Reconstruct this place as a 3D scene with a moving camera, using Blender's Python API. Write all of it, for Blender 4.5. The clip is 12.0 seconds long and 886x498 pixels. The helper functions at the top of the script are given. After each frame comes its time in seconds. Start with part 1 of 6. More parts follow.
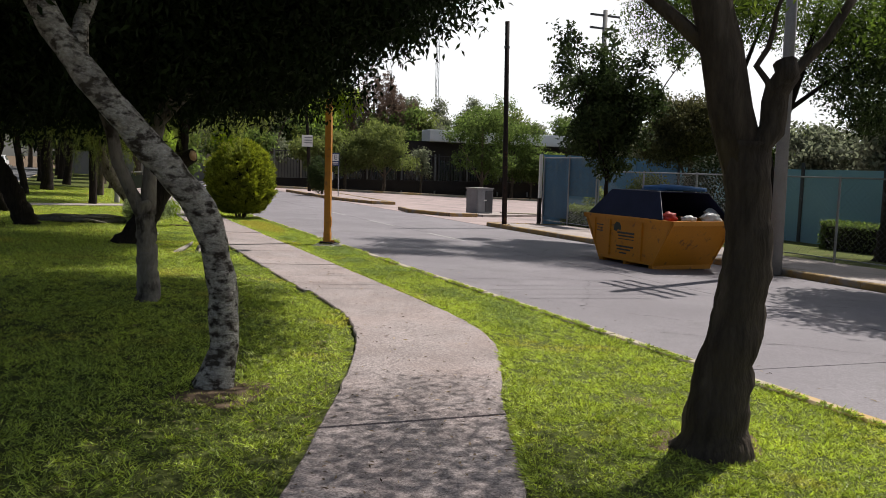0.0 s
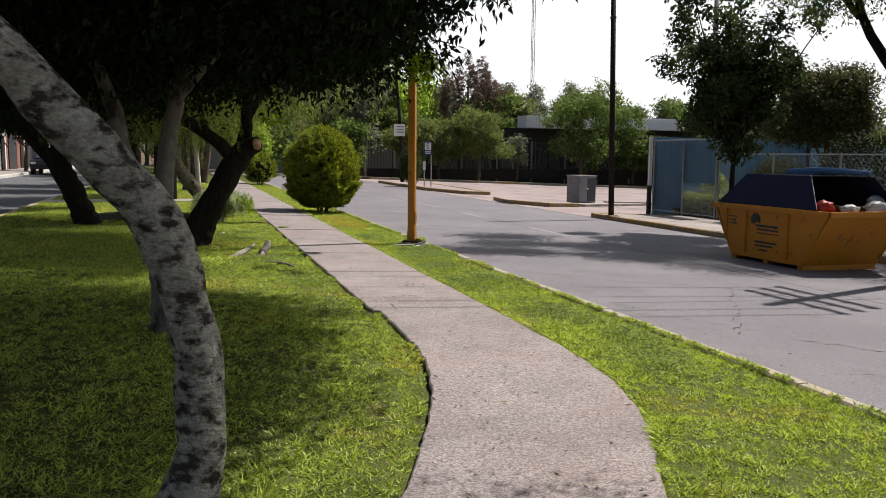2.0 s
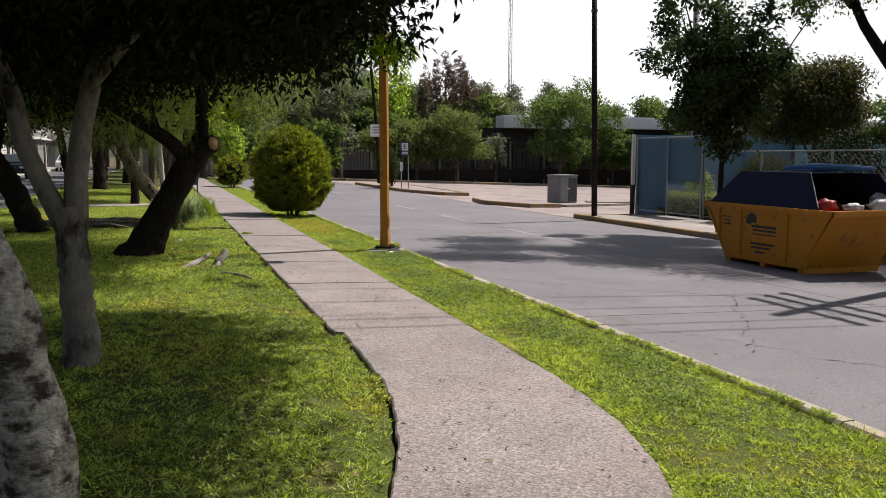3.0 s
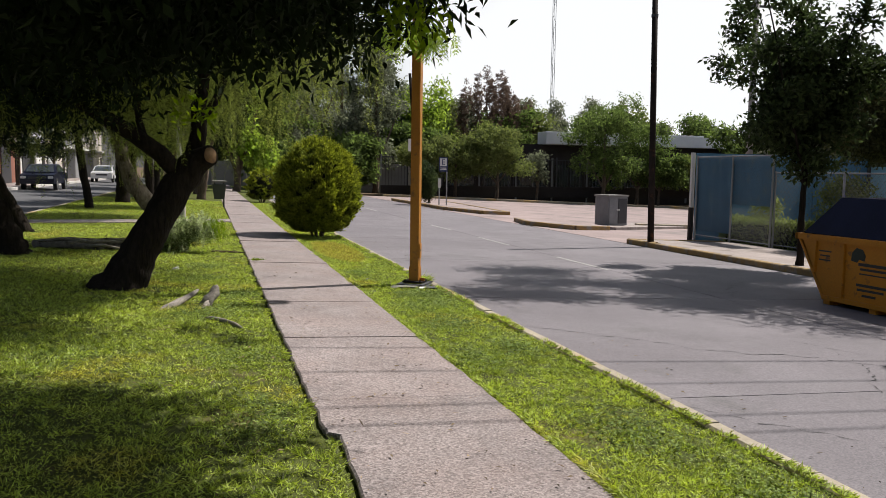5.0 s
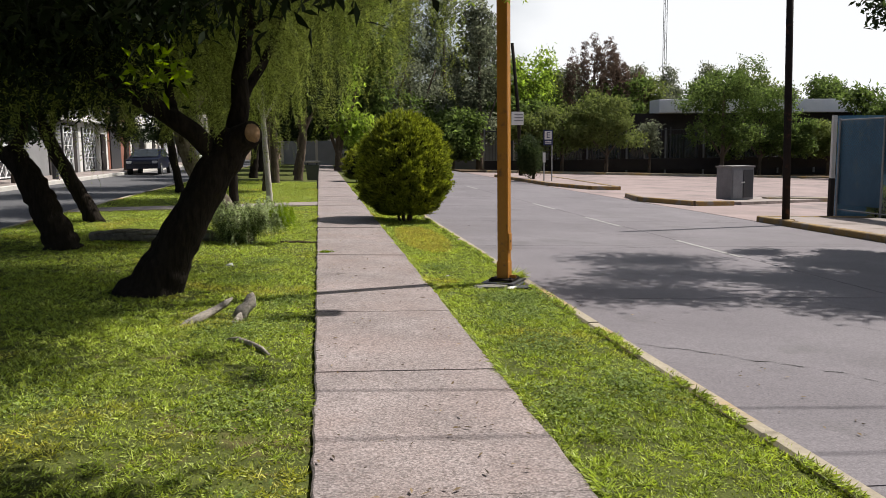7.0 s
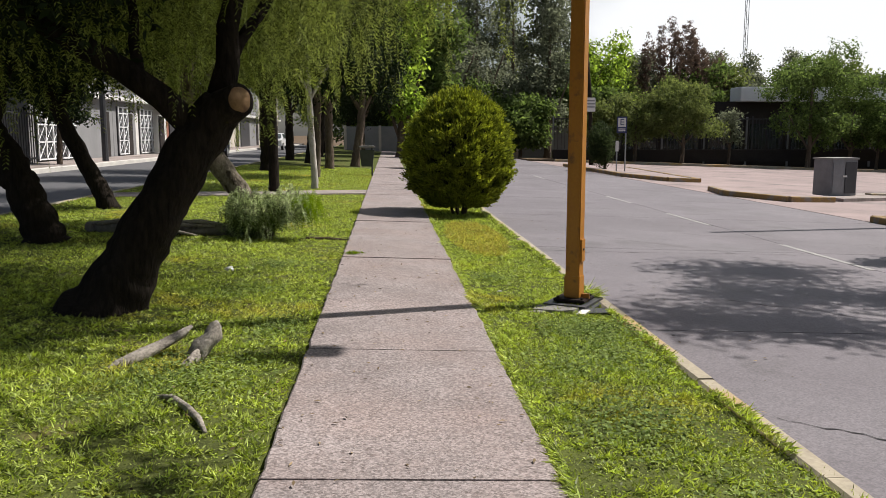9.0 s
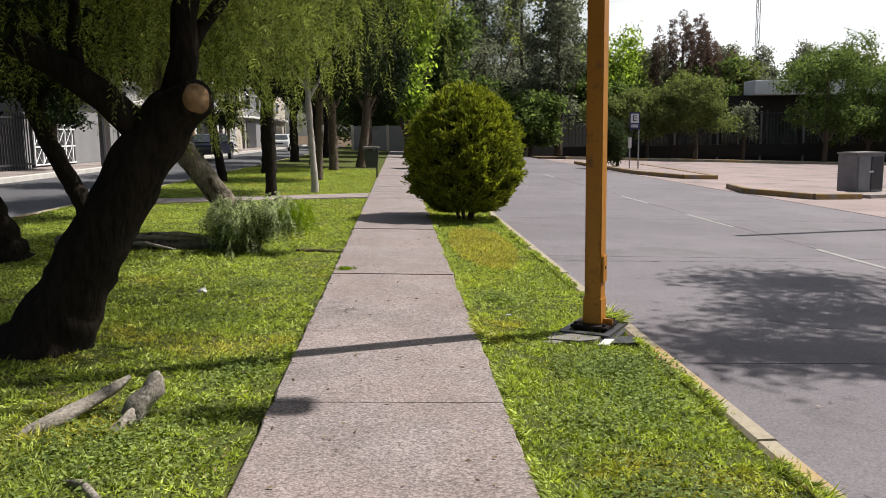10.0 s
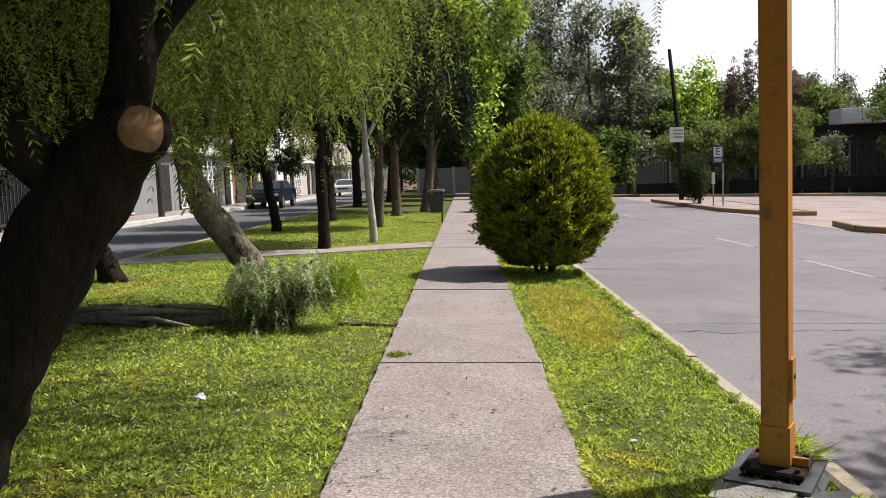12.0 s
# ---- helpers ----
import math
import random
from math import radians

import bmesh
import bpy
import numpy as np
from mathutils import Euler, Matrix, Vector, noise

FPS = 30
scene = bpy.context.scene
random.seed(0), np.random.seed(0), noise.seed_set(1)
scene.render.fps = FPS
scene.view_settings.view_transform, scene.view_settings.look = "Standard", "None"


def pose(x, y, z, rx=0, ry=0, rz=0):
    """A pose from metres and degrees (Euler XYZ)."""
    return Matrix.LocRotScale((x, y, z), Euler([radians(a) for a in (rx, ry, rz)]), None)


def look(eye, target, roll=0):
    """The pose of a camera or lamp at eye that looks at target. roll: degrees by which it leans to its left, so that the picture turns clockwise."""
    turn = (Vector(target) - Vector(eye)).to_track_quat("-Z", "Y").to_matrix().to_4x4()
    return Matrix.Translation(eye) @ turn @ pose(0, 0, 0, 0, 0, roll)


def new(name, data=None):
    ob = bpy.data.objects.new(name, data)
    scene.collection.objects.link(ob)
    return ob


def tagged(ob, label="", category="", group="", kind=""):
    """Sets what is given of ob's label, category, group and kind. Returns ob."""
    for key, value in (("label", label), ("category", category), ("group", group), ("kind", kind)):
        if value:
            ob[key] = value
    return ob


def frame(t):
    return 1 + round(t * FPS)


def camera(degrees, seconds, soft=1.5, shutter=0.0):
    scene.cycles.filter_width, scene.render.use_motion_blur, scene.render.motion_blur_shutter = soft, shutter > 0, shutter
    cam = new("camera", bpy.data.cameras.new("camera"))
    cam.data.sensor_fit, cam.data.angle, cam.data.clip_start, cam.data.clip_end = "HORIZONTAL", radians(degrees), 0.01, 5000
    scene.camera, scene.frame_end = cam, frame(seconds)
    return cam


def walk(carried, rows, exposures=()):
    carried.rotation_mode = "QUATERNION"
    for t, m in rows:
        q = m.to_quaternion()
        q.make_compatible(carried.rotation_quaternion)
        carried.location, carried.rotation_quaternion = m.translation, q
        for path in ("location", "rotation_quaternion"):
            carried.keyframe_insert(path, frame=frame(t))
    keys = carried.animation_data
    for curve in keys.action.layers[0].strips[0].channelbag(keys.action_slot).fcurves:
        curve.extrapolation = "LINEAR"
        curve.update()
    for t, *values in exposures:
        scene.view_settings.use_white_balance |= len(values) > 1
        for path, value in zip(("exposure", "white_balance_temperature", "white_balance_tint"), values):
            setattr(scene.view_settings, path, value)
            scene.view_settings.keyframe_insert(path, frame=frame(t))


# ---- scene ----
EXPOSURES = [(0.0, 0.27), (3.0, 0.22), (6.0, 0.2), (9.5, 0.22), (12.0, 0.43)]
SKY = 0.04
cam = camera(57.5, 12.0, 0.6)
# eye, target and lean along the walk, on a plane that falls 3.5 % towards the road
LEVEL = pose(0, 0, 0, 0, 2.0, 0)
PATH = [
    (0, (-3.347, 0.424, 1.528), (-2.438, 2.418, 1.340), 3.5),
    (0.5, (-3.097, 1.049, 1.519), (-2.159, 3.037, 1.422), 3.3),
    (1, (-2.874, 1.569, 1.541), (-2.031, 3.595, 1.377), 3.6),
    (1.5, (-2.688, 2.176, 1.524), (-1.907, 4.223, 1.327), 2.4),
    (2, (-2.447, 2.715, 1.498), (-1.781, 4.799, 1.267), 2.4),
    (2.5, (-2.247, 3.226, 1.495), (-1.481, 5.280, 1.311), 0.8),
    (3, (-2.052, 3.740, 1.470), (-1.333, 5.807, 1.244), 1.9),
    (3.2, (-1.979, 3.942, 1.473), (-1.360, 6.040, 1.232), 2.0),
    (4.8, (-1.414, 5.718, 1.537), (-0.784, 7.814, 1.322), 1.8),
    (5, (-1.363, 5.927, 1.528), (-0.742, 8.028, 1.340), 2.8),
    (5.5, (-1.155, 6.377, 1.533), (-0.609, 8.493, 1.285), 3.2),
    (6, (-0.976, 6.854, 1.544), (-0.352, 8.945, 1.265), 2.3),
    (6.5, (-0.794, 7.367, 1.521), (-0.388, 9.513, 1.255), 1.6),
    (6.7, (-0.723, 7.561, 1.543), (-0.379, 9.717, 1.278), 1.7),
    (8.3, (-0.244, 9.376, 1.464), (0.112, 11.532, 1.205), -0.1),
    (8.5, (-0.190, 9.587, 1.435), (0.114, 11.751, 1.194), 1.1),
    (9, (-0.139, 10.143, 1.450), (0.019, 12.317, 1.149), 2.0),
    (9.5, (-0.054, 10.660, 1.467), (0.179, 12.830, 1.194), 1.6),
    (10, (0.030, 11.176, 1.480), (0.158, 13.351, 1.174), 1.2),
    (10.5, (0.062, 11.653, 1.510), (0.026, 13.844, 1.299), -0.2),
    (11, (0.069, 12.261, 1.482), (0.119, 14.453, 1.299), 0.6),
    (11.5, (0.004, 12.852, 1.482), (-0.058, 15.038, 1.242), -0.7),
    (12, (0.036, 13.376, 1.484), (-0.021, 15.566, 1.287), -0.4),
]
walk(cam, [(t, LEVEL @ look(eye, target, lean)) for t, eye, target, lean in PATH], EXPOSURES)

# ---- world, sun ----
SUN_TO = Vector((0.93 * math.cos(radians(54)), 0.37 * math.cos(radians(54)), math.sin(radians(54)))).normalized()
world = bpy.data.worlds.new("sky")
scene.world = world
world.use_nodes = True
wt = world.node_tree
wt.nodes.clear()
sky = wt.nodes.new("ShaderNodeTexSky")
sky.sky_type = "NISHITA"
sky.sun_disc = False
sky.sun_elevation = radians(54)
sky.sun_rotation = math.atan2(SUN_TO.x, SUN_TO.y)
sky.dust_density = 2.5
sky.air_density = 1.0
wbg = wt.nodes.new("ShaderNodeBackground")
wbg.inputs["Strength"].default_value = SKY
wout = wt.nodes.new("ShaderNodeOutputWorld")
# thin bright cloud over part of the sky, most of it on the sun's side
wtc = wt.nodes.new("ShaderNodeTexCoord")
wno = wt.nodes.new("ShaderNodeTexNoise")
wno.inputs["Scale"].default_value = 2.2
wno.inputs["Detail"].default_value = 5
wmap = wt.nodes.new("ShaderNodeMapping")
wmap.inputs["Scale"].default_value = (1, 1, 2.2)
wdot = wt.nodes.new("ShaderNodeVectorMath")
wdot.operation = "DOT_PRODUCT"
wdot.inputs[1].default_value = (0.94, 0.34, 0.0)
wadd = wt.nodes.new("ShaderNodeMath")
wadd.operation = "MULTIPLY_ADD"
wadd.inputs[1].default_value = 1.0
wramp = wt.nodes.new("ShaderNodeMapRange")
wramp.interpolation_type = "SMOOTHSTEP"
wramp.inputs["To Min"].default_value = 0.06
wramp.inputs["From Min"].default_value = 0.8
wramp.inputs["From Max"].default_value = 1.15
wmix = wt.nodes.new("ShaderNodeMixRGB")
wmix.inputs["Color2"].default_value = (21.5, 21.8, 22.3, 1)
wt.links.new(wtc.outputs["Generated"], wmap.inputs[0])
wt.links.new(wmap.outputs[0], wno.inputs["Vector"])
wt.links.new(wtc.outputs["Generated"], wdot.inputs[0])
wt.links.new(wdot.outputs["Value"], wadd.inputs[0])
wt.links.new(wno.outputs["Fac"], wadd.inputs[2])
wt.links.new(wadd.outputs[0], wramp.inputs["Value"])
wt.links.new(wramp.outputs[0], wmix.inputs["Fac"])
wscale = wt.nodes.new("ShaderNodeVectorMath")
wscale.operation = "SCALE"
wscale.inputs["Scale"].default_value = 1.5
wt.links.new(sky.outputs[0], wscale.inputs[0])
wt.links.new(wscale.outputs[0], wmix.inputs["Color1"])
wt.links.new(wmix.outputs[0], wbg.inputs["Color"])
wt.links.new(wbg.outputs[0], wout.inputs["Surface"])
sun = new("sun", bpy.data.lights.new("sun", "SUN"))
sun.data.energy = 5.0
sun.data.angle = radians(0.53)
sun.data.color = (1.0, 0.945, 0.885)
sun.matrix_world = look(SUN_TO * 60, (0, 0, 0))


# ---- materials ----
def material(name, base, second=None, scale=4.0, fine=40.0, rough=0.8, bump=0.3, metal=0.0, spots=None, spot_scale=3.0,
             spot_amount=0.5, island=0.0, piece=0.0, trans=0.0, stretch=(1, 1, 1), depth=0.01, spec=0.5, pebble=0.0, pebble_scale=110.0, wash=None, wash_scale=0.6, wash_amount=0.5):
    """Two scales of noise between two colours, blotches of a third (stains, painted shadow), grain as bump; per-piece
    and per-leaf variation.
    """
    m = bpy.data.materials.new(name)
    m.use_nodes = True
    nt = m.node_tree
    N, L = nt.nodes, nt.links
    bsdf = N["Principled BSDF"]
    bsdf.inputs["Roughness"].default_value = rough
    bsdf.inputs["Metallic"].default_value = metal
    bsdf.inputs["Specular IOR Level"].default_value = spec
    second = second or tuple(c * 0.7 for c in base)
    tc = N.new("ShaderNodeTexCoord")
    mp = N.new("ShaderNodeMapping")
    mp.inputs["Scale"].default_value = stretch
    geo = N.new("ShaderNodeNewGeometry")
    L.new(geo.outputs["Position"], mp.inputs[0])

    def noise_node(s, detail):
        n = N.new("ShaderNodeTexNoise")
        n.inputs["Scale"].default_value = s
        n.inputs["Detail"].default_value = detail
        n.inputs["Roughness"].default_value = 0.6
        L.new(mp.outputs[0], n.inputs["Vector"])
        return n.outputs["Fac"]

    big, small = noise_node(scale, 4), noise_node(fine, 3)
    add = N.new("ShaderNodeMath")
    add.operation = "MULTIPLY_ADD"
    add.inputs[1].default_value = 0.5
    L.new(small, add.inputs[0])
    half = N.new("ShaderNodeMath")
    half.operation = "MULTIPLY"
    half.inputs[1].default_value = 0.5
    L.new(big, half.inputs[0])
    L.new(half.outputs[0], add.inputs[2])
    ramp = N.new("ShaderNodeMapRange")
    ramp.inputs["From Min"].default_value = 0.36
    ramp.inputs["From Max"].default_value = 0.64
    L.new(add.outputs[0], ramp.inputs["Value"])
    mix = N.new("ShaderNodeMixRGB")
    mix.inputs["Color1"].default_value = (*base, 1)
    mix.inputs["Color2"].default_value = (*second, 1)
    L.new(ramp.outputs[0], mix.inputs["Fac"])
    out = mix.outputs[0]
    if spots:
        sp = noise_node(spot_scale, 5)
        sr = N.new("ShaderNodeMapRange")
        sr.inputs["From Min"].default_value = 0.62 - 0.25 * spot_amount
        sr.inputs["From Max"].default_value = 0.72 - 0.2 * spot_amount
        L.new(sp, sr.inputs["Value"])
        m2 = N.new("ShaderNodeMixRGB")
        m2.inputs["Color2"].default_value = (*spots, 1)
        L.new(sr.outputs[0], m2.inputs["Fac"])
        L.new(out, m2.inputs["Color1"])
        out = m2.outputs[0]
    if wash:
        wn = noise_node(wash_scale, 6)
        wr = N.new("ShaderNodeMapRange")
        wr.inputs["From Min"].default_value = 0.42
        wr.inputs["From Max"].default_value = 0.68
        wr.inputs["To Max"].default_value = wash_amount
        L.new(wn, wr.inputs["Value"])
        m3 = N.new("ShaderNodeMixRGB")
        m3.inputs["Color2"].default_value = (*wash, 1)
        L.new(wr.outputs[0], m3.inputs["Fac"])
        L.new(out, m3.inputs["Color1"])
        out = m3.outputs[0]
    for amount, source in ((island, "i"), (piece, "p")):
        if amount:
            src = geo.outputs["Random Per Island"] if source == "i" else N.new("ShaderNodeObjectInfo").outputs["Random"]
            mr = N.new("ShaderNodeMapRange")
            mr.inputs["To Min"].default_value = 1 - amount
            mr.inputs["To Max"].default_value = 1 + amount
            L.new(src, mr.inputs["Value"])
            hsv = N.new("ShaderNodeHueSaturation")
            L.new(mr.outputs[0], hsv.inputs["Value"])
            L.new(out, hsv.inputs["Color"])
            out = hsv.outputs[0]
    if pebble:
        vo = N.new("ShaderNodeTexVoronoi")
        vo.inputs["Scale"].default_value = pebble_scale
        L.new(geo.outputs["Position"], vo.inputs["Vector"])
        sep = N.new("ShaderNodeSeparateColor")
        L.new(vo.outputs["Color"], sep.inputs[0])
        mr = N.new("ShaderNodeMapRange")
        mr.inputs["To Min"].default_value = 1 - pebble
        mr.inputs["To Max"].default_value = 1 + pebble
        L.new(sep.outputs[0], mr.inputs["Value"])
        hsv = N.new("ShaderNodeHueSaturation")
        L.new(mr.outputs[0], hsv.inputs["Value"])
        L.new(out, hsv.inputs["Color"])
        out = hsv.outputs[0]
    L.new(out, bsdf.inputs["Base Color"])
    if bump:
        bp = N.new("ShaderNodeBump")
        bp.inputs["Strength"].default_value = bump
        bp.inputs["Distance"].default_value = depth
        L.new(add.outputs[0], bp.inputs["Height"])
        L.new(bp.outputs[0], bsdf.inputs["Normal"])
    if trans:
        tr = N.new("ShaderNodeBsdfTranslucent")
        ms = N.new("ShaderNodeMixShader")
        ms.inputs[0].default_value = trans
        hs = N.new("ShaderNodeHueSaturation")
        hs.inputs["Saturation"].default_value = 1.15
        hs.inputs["Value"].default_value = 1.6
        L.new(out, hs.inputs["Color"])
        L.new(hs.outputs[0], tr.inputs["Color"])
        L.new(bsdf.outputs[0], ms.inputs[1])
        L.new(tr.outputs[0], ms.inputs[2])
        L.new(ms.outputs[0], N["Material Output"].inputs["Surface"])
    return m


def glass(name, tint, rough=0.05):
    m = bpy.data.materials.new(name)
    m.use_nodes = True
    b = m.node_tree.nodes["Principled BSDF"]
    b.inputs["Base Color"].default_value = (*tint, 1)
    b.inputs["Roughness"].default_value = rough
    b.inputs["Transmission Weight"].default_value = 0.6
    return m


SOIL = material("dry_soil", (0.16, 0.115, 0.075), (0.09, 0.065, 0.045), 3, 60, 0.95, 0.6, spec=0.08)
TURF = material("turf", (0.115, 0.136, 0.034), (0.048, 0.056, 0.019), 2.2, 45, 0.95, 0.8, spots=(0.17, 0.14, 0.06), spot_scale=1.1, spot_amount=0.12, depth=0.03, spec=0.08)
BLADE = material("grass_blade", (0.44, 0.505, 0.1), (0.23, 0.295, 0.066), 1.6, 9, 0.55, 0, island=0.75, trans=0.35, spots=(0.45, 0.43, 0.09), spot_scale=0.8, spot_amount=0.25)
CONCRETE = material("pink_concrete", (0.335, 0.288, 0.28), (0.185, 0.157, 0.152), 1.4, 42, 0.9, 0.8, piece=0.06, spots=(0.16, 0.128, 0.122), spot_scale=48, spot_amount=0.4, depth=0.012, pebble=0.42, pebble_scale=105, wash=(0.27, 0.2, 0.18), wash_scale=1.1, wash_amount=0.42)
ROAD = material("road_concrete", (0.192, 0.174, 0.188), (0.142, 0.13, 0.14), 0.8, 45, 0.85, 0.35, piece=0.05, spots=(0.13, 0.12, 0.125), spot_scale=0.9, spot_amount=0.25, depth=0.006, pebble=0.22, pebble_scale=90, wash=(0.125, 0.11, 0.122), wash_scale=0.33, wash_amount=0.7)
ASPHALT = material("asphalt", (0.115, 0.115, 0.12), (0.075, 0.075, 0.08), 0.9, 70, 0.85, 0.4)
# dark blotches stand for stains and for tree shadows on the car park
PAVING = material("pink_paving", (0.36, 0.275, 0.26), (0.21, 0.165, 0.158), 0.45, 30, 0.9, 0.3, spots=(0.17, 0.14, 0.135), spot_scale=0.35, spot_amount=0.45)
# footway stains and shadows are both put into the spots
PALE_PAVING = material("pale_paving", (0.37, 0.315, 0.29), (0.22, 0.185, 0.17), 0.9, 30, 0.9, 0.3, piece=0.05, spots=(0.16, 0.13, 0.11), spot_scale=0.8, spot_amount=0.35)
KERB = material("worn_kerb", (0.43, 0.375, 0.275), (0.29, 0.25, 0.19), 2.0, 30, 0.9, 0.5, spots=(0.44, 0.29, 0.11), spot_scale=0.7, spot_amount=0.45)
KERB_YELLOW = material("yellow_kerb", (0.36, 0.225, 0.07), (0.2, 0.14, 0.07), 2.0, 30, 0.85, 0.4, spots=(0.25, 0.22, 0.19), spot_scale=2.5, spot_amount=0.5)
KERB_WHITE = material("white_kerb", (0.62, 0.60, 0.55), (0.45, 0.43, 0.40), 2.0, 30, 0.85, 0.4)
CRACK = material("crack_filling", (0.045, 0.04, 0.04), (0.03, 0.03, 0.03), 8, 60, 0.95, 0)
PAINT_LINE = material("faded_line", (0.36, 0.35, 0.33), (0.24, 0.23, 0.23), 6, 50, 0.9, 0.1)
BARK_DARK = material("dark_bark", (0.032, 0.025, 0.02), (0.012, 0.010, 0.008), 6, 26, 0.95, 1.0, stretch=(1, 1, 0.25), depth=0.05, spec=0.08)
BARK_PALE = material("pale_bark", (0.62, 0.58, 0.52), (0.26, 0.23, 0.205), 7, 34, 0.9, 1.0, stretch=(1, 1, 1.7), spots=(0.05, 0.04, 0.034), spot_scale=11, spot_amount=0.58, depth=0.08, spec=0.08, wash=(0.2, 0.175, 0.15), wash_scale=2.6, wash_amount=0.3)
BARK_GREY = material("grey_bark", (0.25, 0.225, 0.195), (0.14, 0.122, 0.105), 5, 24, 0.95, 0.8, stretch=(1, 1, 0.5), spots=(0.05, 0.042, 0.036), spot_scale=5, spot_amount=0.35, depth=0.03, spec=0.08)
BARK_VERGE = material("scarred_bark", (0.085, 0.067, 0.053), (0.036, 0.029, 0.024), 5, 24, 0.95, 1.0, stretch=(1, 1, 0.25), spots=(0.15, 0.12, 0.10), spot_scale=3, spot_amount=0.2, depth=0.05, spec=0.08)
BARK_MID = material("brown_bark", (0.15, 0.115, 0.085), (0.075, 0.058, 0.045), 6, 24, 0.95, 1.0, stretch=(1, 1, 0.25), spots=(0.25, 0.20, 0.16), spot_scale=4, spot_amount=0.2, depth=0.04, spec=0.08)
BARK_SCALY = material("scaly_bark", (0.3, 0.255, 0.205), (0.11, 0.09, 0.07), 8, 22, 0.95, 1.0, stretch=(1, 1, 0.6), spots=(0.05, 0.04, 0.03), spot_scale=9, spot_amount=0.4, depth=0.05, spec=0.08)
BARK_WHITE = material("whitewashed_bark", (0.55, 0.52, 0.47), (0.35, 0.32, 0.28), 5, 24, 0.9, 0.6, stretch=(1, 1, 0.4), spec=0.08)
CUT_WOOD = material("cut_wood", (0.31, 0.185, 0.085), (0.2, 0.115, 0.05), 5, 30, 0.8, 0.4, spots=(0.18, 0.10, 0.05), spot_scale=7, spot_amount=0.3)
DRIFT = material("weathered_wood", (0.43, 0.385, 0.33), (0.1, 0.085, 0.07), 9, 55, 0.95, 0.8, stretch=(1, 1, 1), depth=0.02)


def leafmat(name, base, second, trans=0.3, island=0.35):
    return material(name, base, second, 0.8, 6, 0.7, 0, island=island, trans=trans, spec=0.1)


# near-black: the shade inside the crowns is put into the leaf colour
LEAF_DARK = leafmat("shaded_leaf", (0.018, 0.030, 0.009), (0.010, 0.017, 0.006), 0.12)
LEAF_STREET = leafmat("street_leaf", (0.062, 0.085, 0.032), (0.03, 0.044, 0.018), 0.3, 0.5)
LEAF_R = leafmat("feathery_leaf", (0.095, 0.135, 0.03), (0.05, 0.078, 0.02), 0.42, 0.55)
LEAF_PEPPER = leafmat("pepper_leaf", (0.26, 0.3, 0.085), (0.085, 0.108, 0.03), 0.42, 0.85)
LEAF_BUSH = leafmat("thuja_leaf", (0.3, 0.33, 0.055), (0.11, 0.135, 0.028), 0.38, 0.65)
LEAF_BRIGHT = leafmat("bright_leaf", (0.19, 0.27, 0.02), (0.13, 0.2, 0.02), 0.45)
LEAF_MID = leafmat("mid_leaf", (0.13, 0.175, 0.055), (0.07, 0.10, 0.033), 0.5, 0.5)
LEAF_OLIVE = leafmat("olive_leaf", (0.18, 0.21, 0.07), (0.11, 0.135, 0.05), 0.4)
LEAF_GREY = leafmat("grey_leaf", (0.17, 0.185, 0.125), (0.09, 0.1, 0.066), 0.5, 0.5)
LEAF_BROWN = leafmat("brownish_leaf", (0.12, 0.12, 0.052), (0.06, 0.06, 0.03), 0.3, 0.6)
# brighter copy of the mid leaf, sunlight put into its colour
LEAF_SUNNY = leafmat("sunlit_leaf", (0.27, 0.35, 0.075), (0.13, 0.19, 0.045), 0.6, 0.55)
LEAF_RED = leafmat("reddish_leaf", (0.15, 0.105, 0.08), (0.09, 0.068, 0.055), 0.35)
LEAF_SILVER = leafmat("silvery_leaf", (0.46, 0.51, 0.29), (0.2, 0.25, 0.11), 0.35, 0.7)
JOINT = material("joint_grit", (0.2, 0.165, 0.155), (0.12, 0.10, 0.095), 8, 60, 0.95, 0.2, spec=0.1)
DEAD_LEAF = leafmat("dead_leaf", (0.26, 0.2, 0.12), (0.09, 0.06, 0.035), 0.1, 0.9)
STRAW = leafmat("straw_grass", (0.52, 0.49, 0.12), (0.36, 0.31, 0.085), 0.3, 0.5)
CLOVER = leafmat("clover_leaf", (0.24, 0.3, 0.09), (0.12, 0.17, 0.05), 0.3, 0.6)
# near-black colour standing for shade deep inside bushes and hedges
CORE = material("shade_core", (0.02, 0.022, 0.01), (0.012, 0.012, 0.008), 6, 30, 1.0, 0, spec=0.08)
ORANGE = material("orange_paint", (0.47, 0.20, 0.022), (0.40, 0.165, 0.02), 1.5, 40, 0.5, 0.15, spots=(0.20, 0.09, 0.03), spot_scale=6, spot_amount=0.12)
SKIP_PAINT = material("skip_orange", (0.62, 0.25, 0.012), (0.52, 0.20, 0.012), 1.2, 30, 0.5, 0.15, spots=(0.22, 0.10, 0.03), spot_scale=5, spot_amount=0.1)
NAVY = material("navy_lid", (0.016, 0.02, 0.05), (0.010, 0.012, 0.03), 2, 40, 0.75, 0.15, spec=0.15)
BLUE_TARP = material("blue_tarp", (0.06, 0.16, 0.33), (0.04, 0.11, 0.25), 4, 30, 0.6, 0.4)
RUST = material("rusty_pole", (0.035, 0.027, 0.024), (0.018, 0.015, 0.015), 4, 40, 0.8, 0.4, spots=(0.09, 0.045, 0.03), spot_scale=3, spot_amount=0.2, spec=0.08)
WIRE = material("dull_wire", (0.13, 0.135, 0.14), (0.09, 0.09, 0.095), 5, 50, 0.6, 0.0, metal=0.3)
